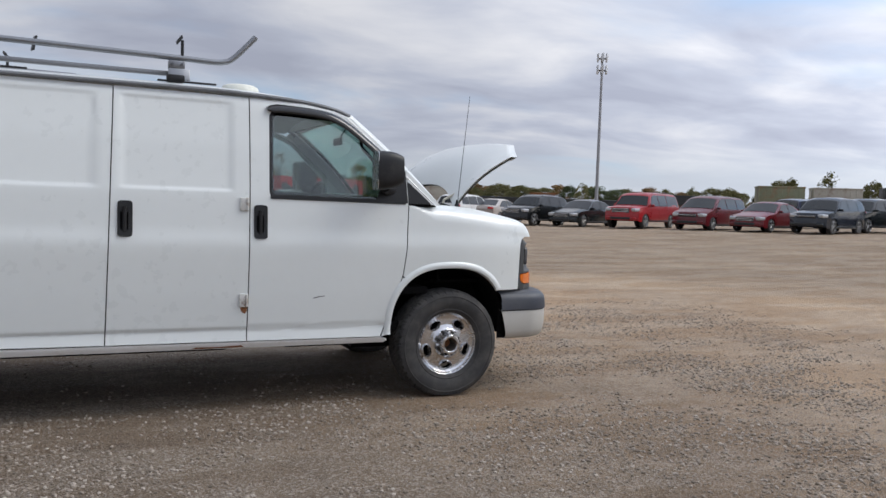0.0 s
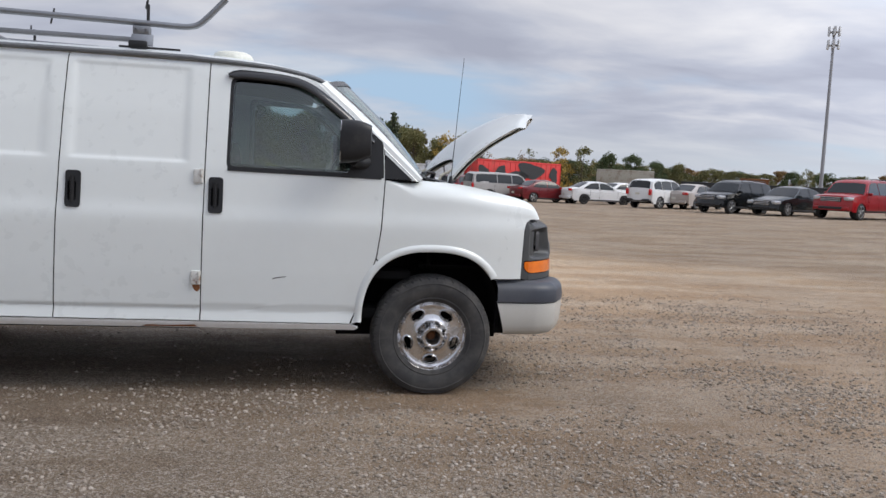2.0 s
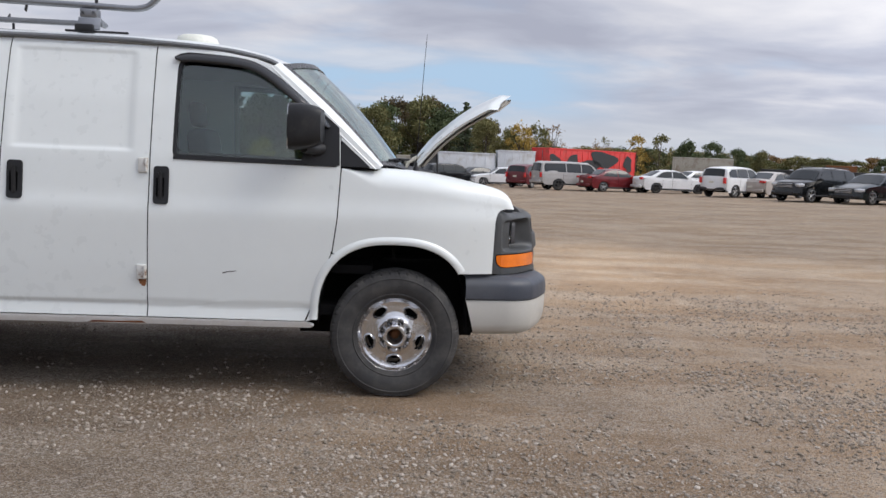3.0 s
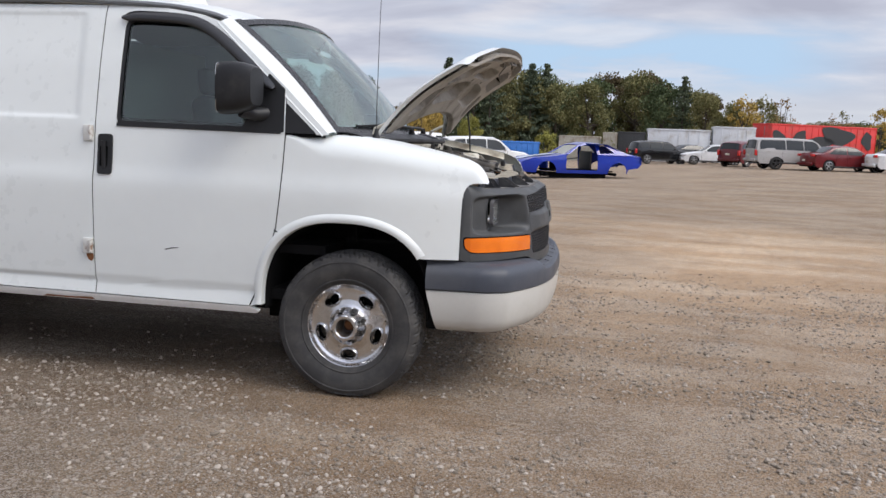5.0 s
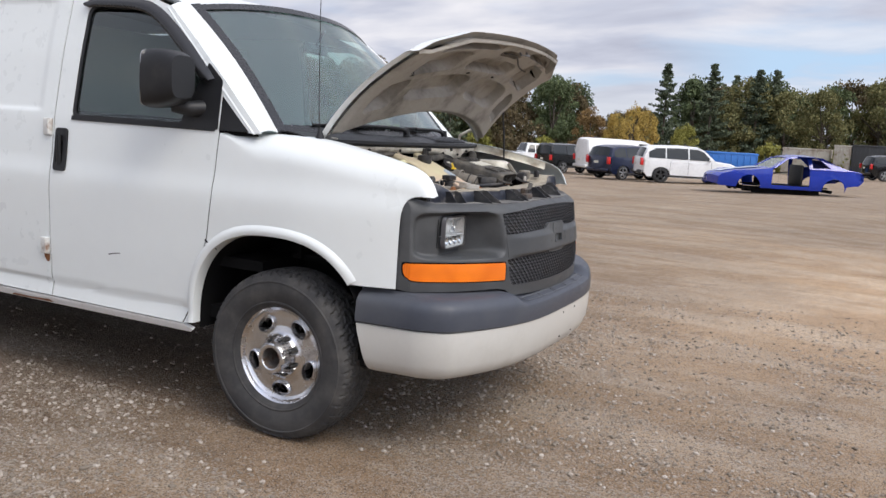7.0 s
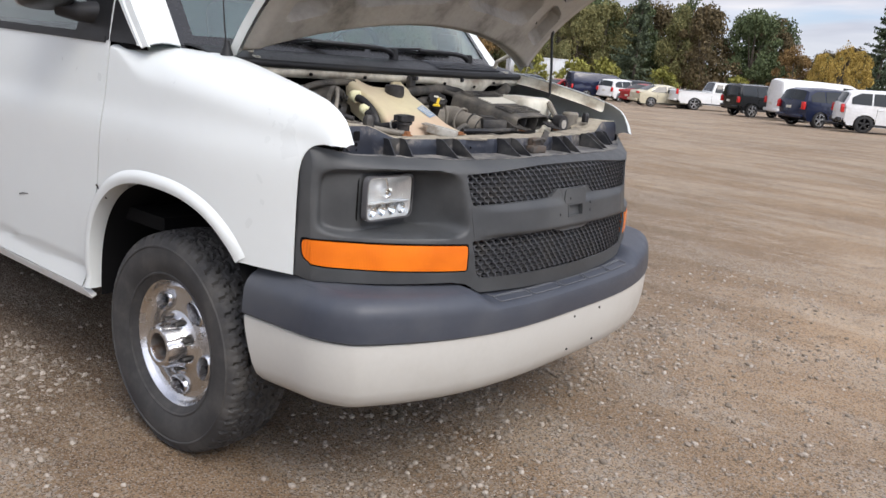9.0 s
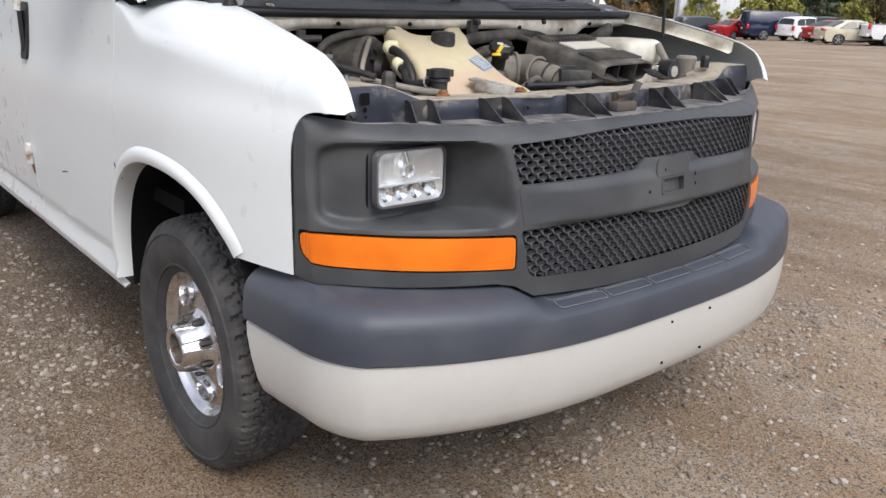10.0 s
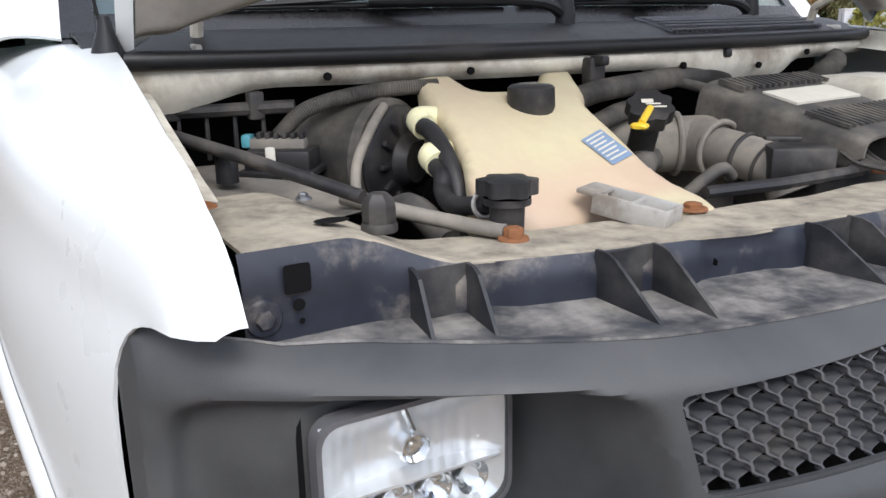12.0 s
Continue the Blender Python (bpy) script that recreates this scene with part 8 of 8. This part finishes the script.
def woods():
    rnd = random.Random(11)
    def at(bearing, d):
        return 2.0 + d * math.sin(radians(bearing)), 2.0 + d * math.cos(radians(bearing))
    # tall mixed woods from west to north; how high they stand over the horizon, by bearing
    RISE = ((-62, 5.4), (-30, 5.2), (-25, 4.7), (-19.7, 5.0), (-16.6, 4.4), (-15.2, 2.4), (-13.0, 2.1), (-11.6, 2.6), (-10.2, 4.6), (-5, 5.0), (-1.4, 4.6), (2.5, 4.9), (5.5, 4.8), (7.4, 3.9), (9.0, 2.4))
    b = -62.0
    while b < 8.8:
        for row in range(3):
            bb = b + rnd.uniform(-0.9, 0.9)
            d = 112 + row * 8 + rnd.uniform(-4, 4)
            x, y = at(bb, d)
            h = 1.4 + d * math.tan(radians(lerp(bb, RISE))) * rnd.uniform(0.84, 1.04) - ground_z(x, y)
            c = rnd.choice(("green", "brown", "olive", "olive", "rust") if row == 0 else ("green", "green", "olive", "brown"))
            if -21.5 < bb < -16 and row == 0:
                c = rnd.choice(("brown", "brown", "green"))
            if -4 < bb < 1 and row == 0:
                c = rnd.choice(("rust", "olive", "olive"))
            tree("broad", rnd.randrange(6), c, x, y, h, rnd.uniform(0.75, 1.1) * max(0.9, 8.5 / h))
        b += 2.3
    def rise(bb, d, e):
        x, y = at(bb, d)
        return x, y, 1.4 + d * math.tan(radians(e)) - ground_z(x, y)
    for bb, d, e in ((-10.4, 104, 5.55), (-7.5, 106, 5.6), (-4.7, 108, 5.3), (-3.7, 110, 5.35), (-25, 106, 5.4), (-6.2, 118, 4.9), (5.5, 112, 4.6)):
        tree("conifer", rnd.randrange(3), "needle", *rise(bb, d, e))
    for bb, d, e, k, c in ((-12.2, 92, 2.95, "sparse", "yellow"), (-13.4, 96, 2.2, "broad", "yellow"), (-11.4, 97, 2.5, "broad", "yellow"), (-8.6, 86, 1.6, "broad", "shrub"), (-29.5, 90, 1.6, "broad", "olive")):
        tree(k, rnd.randrange(4), c, *rise(bb, d, e), 0.6 if c == "yellow" else 0.9)
    for bb, d, h in ((-3.2, 78, 2.8), (-22.4, 76, 3.2), (1.4, 73.5, 2.6), (-26.5, 80, 3.8), (-31.5, 84, 4.0), (-14, 88, 3.0), (-18, 88, 3.0), (-28.2, 78, 3.6)):
        tree("shrub", rnd.randrange(3), "shrub", *at(bb, d), h)
    # thinning out to the north-east
    for bb, d, e, k, c in ((9.4, 106, 3.5, "sparse", "yellow"), (10.6, 108, 3.5, "sparse", "olive"), (8.6, 110, 3.0, "broad", "olive"), (11.8, 104, 3.5, "bare", "rust"), (14.7, 108, 2.4, "bare", "rust"), (15.3, 110, 2.7, "bare", "olive"), (17.4, 112, 2.8, "sparse", "yellow"), (19.0, 112, 2.9, "sparse", "olive"),
                           (20.8, 118, 2.5, "broad", "green"), (22.4, 120, 2.4, "broad", "green"), (24.0, 122, 2.0, "broad", "green"), (25.5, 126, 1.9, "broad", "olive"), (13.2, 118, 1.7, "broad", "olive"), (16.2, 118, 1.8, "broad", "olive")):
        tree(k, rnd.randrange(4), c, *rise(bb, d, e))
    b = 11.0
    while b < 64:
        d = 165 + rnd.uniform(-14, 26)
        tree("broad", rnd.randrange(6), rnd.choice(("olive", "green", "rust", "olive")), *rise(b + rnd.uniform(-0.4, 0.4), d, rnd.uniform(1.15, 1.75)), rnd.uniform(1.3, 2.0))
        b += 1.0
    b = 7.5
    while b < 30:
        tree("broad", rnd.randrange(6), rnd.choice(("olive", "green", "rust", "olive")), *rise(b + rnd.uniform(-0.3, 0.3), 132 + rnd.uniform(-6, 10), rnd.uniform(1.5, 2.1) - 0.03 * max(0, b - 12)), rnd.uniform(1.2, 1.7))
        b += 0.8
    for bb, e in ((33.5, 1.9), (41.0, 1.8), (46.5, 2.4), (47.2, 2.5), (49.5, 3.0), (52.0, 2.4)):
        tree("sparse" if e < 2 or e > 2.8 else "broad", rnd.randrange(4), "olive", *rise(bb, 150, e), 0.9)
    # woods that close the lot behind the camera
    b = 70.0
    while b < 295:
        tree("dense", rnd.randrange(3), rnd.choice(("olive", "green", "brown")), *at(b, 120 + rnd.uniform(-10, 10)), rnd.uniform(9, 12), 1.2)
        b += 5.0


woods()


# ---- ground ----
def ground():
    bm = bmesh.new()
    def axis(c):
        s = [c + d for d in (-3000, -1200, -500, -250, -150, -110, -80, -60, -48, -38, -30, -24, -19, -15, -12)]
        return s + [c - 9 + 18 * i / 120 for i in range(121)] + [2 * c - d for d in reversed(s)]
    xs, ys = axis(2.5), axis(6)
    def z_at(x, y):
        near = max(abs(x - 2.5), abs(y - 6))
        k = 1 - smooth(9, 20, near)
        n = noise.noise((x * 0.6, y * 0.6, 0)) * 0.012 + noise.noise((x * 2.1, y * 2.1, 5)) * 0.006 + noise.noise((x * 6, y * 6, 9)) * 0.003
        return ground_z(x, y) + n * k - 0.006
    rows = [[bm.verts.new((x, y, z_at(x, y))) for y in ys] for x in xs]
    for i in range(len(xs) - 1):
        for j in range(len(ys) - 1):
            bm.faces.new((rows[i][j], rows[i + 1][j], rows[i + 1][j + 1], rows[i][j + 1]))
    return bm


def ground_mat():
    """Packed brown dirt, pale gravel drifts, darker damp patches and wheel tracks; broad brightness lifts are painted
    in.
    """
    m = bpy.data.materials.new("gravel_dirt")
    m.use_nodes = True
    nt = m.node_tree
    N, L = nt.nodes.new, nt.links.new
    b = nt.nodes["Principled BSDF"]
    co = N("ShaderNodeTexCoord")
    def noise_tex(scale, detail=6, rough=0.6, vec=None):
        n = N("ShaderNodeTexNoise")
        n.inputs["Scale"].default_value, n.inputs["Detail"].default_value, n.inputs["Roughness"].default_value = scale, detail, rough
        L(vec or co.outputs["Object"], n.inputs["Vector"])
        return n.outputs["Fac"]
    def step(v, lo, hi):
        r = N("ShaderNodeMapRange"); r.interpolation_type = "SMOOTHSTEP"
        r.inputs["From Min"].default_value, r.inputs["From Max"].default_value = lo, hi
        L(v, r.inputs["Value"])
        return r.outputs[0]
    def mix(f, a, c):
        x = N("ShaderNodeMix"); x.data_type = "RGBA"
        L(f, x.inputs[0])
        for k, v in ((6, a), (7, c)):
            if isinstance(v, tuple):
                x.inputs[k].default_value = (*v, 1)
            else:
                L(v, x.inputs[k])
        return x.outputs[2]
    def mul2(a, k):
        x = N("ShaderNodeMath"); x.operation = "MULTIPLY"; x.inputs[1].default_value = k
        L(a, x.inputs[0])
        return x.outputs[0]
    st = N("ShaderNodeMapping")
    st.inputs["Rotation"].default_value = (0, 0, radians(-18)); st.inputs["Scale"].default_value = (0.35, 1.3, 1)
    L(co.outputs["Object"], st.inputs[0])
    col = mix(step(noise_tex(0.35), 0.38, 0.66), (0.136, 0.099, 0.067), (0.190, 0.145, 0.103))
    col = mix(step(noise_tex(1.3, 7, 0.7, st.outputs[0]), 0.46, 0.86), col, (0.075, 0.053, 0.037))
    col = mix(step(noise_tex(2.2, 6, 0.65), 0.48, 0.78), col, (0.180, 0.142, 0.106))
    col = mix(mul2(step(noise_tex(5.5, 5, 0.7), 0.50, 0.66), 0.55), col, (0.205, 0.168, 0.130))
    col = mix(mul2(step(noise_tex(3.4, 5, 0.7), 0.56, 0.70), 0.6), col, (0.070, 0.052, 0.038))
    # brightness painted in: the ground colour nearly doubles farther out on the lot
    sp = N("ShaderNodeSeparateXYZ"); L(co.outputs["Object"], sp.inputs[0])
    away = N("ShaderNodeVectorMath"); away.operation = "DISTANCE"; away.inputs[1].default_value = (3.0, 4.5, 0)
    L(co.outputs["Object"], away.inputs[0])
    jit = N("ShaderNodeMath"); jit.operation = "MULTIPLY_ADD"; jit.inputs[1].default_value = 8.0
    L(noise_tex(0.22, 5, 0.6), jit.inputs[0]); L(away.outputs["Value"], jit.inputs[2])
    far_lift = step(jit.outputs[0], 9.0, 19.0)
    far_bright = N("ShaderNodeVectorMath"); far_bright.operation = "MULTIPLY"; far_bright.inputs[1].default_value = (1.95, 1.93, 1.84)
    L(col, far_bright.inputs[0])
    col = mix(far_lift, col, far_bright.outputs[0])
    # ground colour raised ahead of the van, standing in for brighter light
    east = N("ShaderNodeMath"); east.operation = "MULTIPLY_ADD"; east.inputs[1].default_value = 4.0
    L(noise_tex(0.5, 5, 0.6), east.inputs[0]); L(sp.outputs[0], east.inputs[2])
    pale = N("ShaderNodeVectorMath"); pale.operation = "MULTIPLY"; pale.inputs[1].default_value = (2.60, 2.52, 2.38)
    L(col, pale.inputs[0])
    east_lift = N("ShaderNodeMath"); east_lift.operation = "MULTIPLY"
    L(step(east.outputs[0], 2.6, 8.2), east_lift.inputs[0]); L(step(away.outputs["Value"], 14.0, 6.0), east_lift.inputs[1])
    col = mix(east_lift.outputs[0], col, pale.outputs[0])
    # two painted pools of light: by the front wheel, on the van's far side
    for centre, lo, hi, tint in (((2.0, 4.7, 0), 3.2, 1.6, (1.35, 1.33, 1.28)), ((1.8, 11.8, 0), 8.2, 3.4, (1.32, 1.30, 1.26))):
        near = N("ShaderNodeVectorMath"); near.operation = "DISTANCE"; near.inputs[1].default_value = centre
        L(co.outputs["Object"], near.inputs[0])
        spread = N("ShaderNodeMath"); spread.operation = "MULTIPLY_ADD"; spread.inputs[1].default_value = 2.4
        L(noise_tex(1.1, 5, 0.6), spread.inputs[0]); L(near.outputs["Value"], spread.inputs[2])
        pool_bright = N("ShaderNodeVectorMath"); pool_bright.operation = "MULTIPLY"; pool_bright.inputs[1].default_value = tint
        L(col, pool_bright.inputs[0])
        col = mix(step(spread.outputs[0], lo, hi), col, pool_bright.outputs[0])
    # streaks of bare reddish soil between the gravel
    bare = N("ShaderNodeVectorMath"); bare.operation = "MULTIPLY"; bare.inputs[1].default_value = (0.82, 0.745, 0.66)
    L(col, bare.inputs[0])
    wide = N("ShaderNodeMapping")
    wide.inputs["Rotation"].default_value = (0, 0, radians(24)); wide.inputs["Scale"].default_value = (0.45, 1.5, 1)
    L(co.outputs["Object"], wide.inputs[0])
    soil = step(noise_tex(0.9, 7, 0.66, wide.outputs[0]), 0.44, 0.56)
    col = mix(mul2(soil, 0.85), col, bare.outputs[0])
    # gravel grains: cells with their own tint
    v1 = N("ShaderNodeTexVoronoi"); v1.inputs["Scale"].default_value = 75
    v2 = N("ShaderNodeTexVoronoi"); v2.inputs["Scale"].default_value = 190
    L(co.outputs["Object"], v1.inputs["Vector"]); L(co.outputs["Object"], v2.inputs["Vector"])
    def bw(c):
        s = N("ShaderNodeSeparateColor"); L(c, s.inputs[0]); return s.outputs[0]
    drift = step(soil, 0.9, 0.1)
    def mul(a, c):
        x = N("ShaderNodeMath"); x.operation = "MULTIPLY"; L(a, x.inputs[0])
        if isinstance(c, float):
            x.inputs[1].default_value = c
        else:
            L(c, x.inputs[1])
        return x.outputs[0]
    g1 = mul(step(bw(v1.outputs["Color"]), 0.72, 0.80), drift)
    col = mix(mul(g1, 0.6), col, (0.38, 0.335, 0.285))
    g2 = mul(step(bw(v2.outputs["Color"]), 0.72, 0.80), 0.6)
    col = mix(g2, col, (0.36, 0.315, 0.265))
    dk = mul(step(bw(v2.outputs["Color"]), 0.25, 0.17), 0.75)
    col = mix(dk, col, (0.07, 0.055, 0.042))
    # a few dark oily spots
    col = mix(mul(step(noise_tex(0.55, 3, 0.5), 0.70, 0.76), 0.75), col, (0.07, 0.055, 0.045))
    L(col, b.inputs["Base Color"])
    b.inputs["Roughness"].default_value = 0.92
    b.inputs["Specular IOR Level"].default_value = 0.25
    h = N("ShaderNodeMath"); h.operation = "ADD"
    L(mul(v1.outputs["Distance"], 0.25), h.inputs[0]); L(noise_tex(60, 6, 0.7), h.inputs[1])
    bp = N("ShaderNodeBump"); bp.inputs["Strength"].default_value, bp.inputs["Distance"].default_value = 1.0, 0.015
    L(h.outputs[0], bp.inputs["Height"]); L(bp.outputs[0], b.inputs["Normal"])
    return m


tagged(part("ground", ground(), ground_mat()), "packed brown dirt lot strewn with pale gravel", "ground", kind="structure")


def pebble_mat():
    m = mat("pebble_stone", (0.36, 0.325, 0.28), 0.85, vary=0.15, bump=0.3, bump_scale=200)
    nt = m.node_tree
    b = nt.nodes["Principled BSDF"]
    g, r = nt.nodes.new("ShaderNodeNewGeometry"), nt.nodes.new("ShaderNodeValToRGB")
    r.color_ramp.elements[0].color, r.color_ramp.elements[1].color = (0.17, 0.14, 0.108, 1), (0.43, 0.38, 0.325, 1)
    e = r.color_ramp.elements.new(0.6)
    e.color = (0.27, 0.225, 0.18, 1)
    nt.links.new(g.outputs["Random Per Island"], r.inputs["Fac"])
    nt.links.new(r.outputs[0], b.inputs["Base Color"])
    return m


def pebbles(n):
    """Loose stones, thickest in drifts, on the part of the lot that the path skirts."""
    rnd = random.Random(3)
    base = bmesh.new()
    bmesh.ops.create_icosphere(base, subdivisions=1, radius=1)
    bv = [v.co.copy() for v in base.verts]
    bf = [[v.index for v in f.verts] for f in base.faces]
    base.free()
    chip = [Vector(c) for c in ((1, 0.1, 0), (-0.9, -0.2, 0.1), (0.15, 1, -0.1), (-0.1, -1, 0), (0.2, 0.1, 0.9), (0, 0, -1))]
    chip_faces = [[4, 0, 2], [4, 2, 1], [4, 1, 3], [4, 3, 0]]
    verts, faces = [], []
    k = 0
    while k < n:
        x, y = rnd.uniform(-3.0, 8.5), rnd.uniform(1.2, 10.5) if rnd.random() < 0.8 else rnd.uniform(1.2, 6.0)
        far = max(0.0, (abs(x - 2.8) - 3.6) / 2.2, (y - 7.5) / 3.0)
        # most stones under the van are left out to deepen its shadow
        if rnd.random() < far or (-2.2 < x < 2.4 and y > 5.25 and rnd.random() < 0.85):
            continue
        if noise.noise((x * 0.9, y * 0.9, 2.0)) + 0.5 * noise.noise((x * 3, y * 3, 7.0)) < rnd.uniform(-0.45, 0.45):
            continue
        big = rnd.random() ** 7
        s = 0.0016 + 0.0042 * rnd.random() ** 1.6 + 0.011 * big
        sx, sy, sz = s * rnd.uniform(0.8, 1.4), s * rnd.uniform(0.7, 1.1), s * rnd.uniform(0.5, 0.8)
        q = Euler((rnd.uniform(-0.3, 0.3), rnd.uniform(-0.3, 0.3), rnd.uniform(0, 6.3))).to_matrix()
        z = ground_z(x, y) + noise.noise((x * 0.6, y * 0.6, 0)) * 0.012 + noise.noise((x * 2.1, y * 2.1, 5)) * 0.006 - 0.006 + sz * 0.35
        o = len(verts)
        small = s < 0.0075
        for c in chip if small else bv:
            j = 1 + 0.22 * noise.noise((c.x * 2 + k, c.y * 2, c.z * 2))
            p = q @ Vector((c.x * sx * j, c.y * sy * j, c.z * sz * j))
            verts.append((x + p.x, y + p.y, z + p.z))
        faces += [[o + i for i in f] for f in (chip_faces if small else bf)]
        k += 1
    me = bpy.data.meshes.new("gravel")
    me.from_pydata(verts, [], faces)
    me.materials.append(pebble_mat())
    return me


tagged(new("gravel", pebbles(130000)), "loose pale and brown pebbles scattered over the dirt", "gravel", kind="stuff")
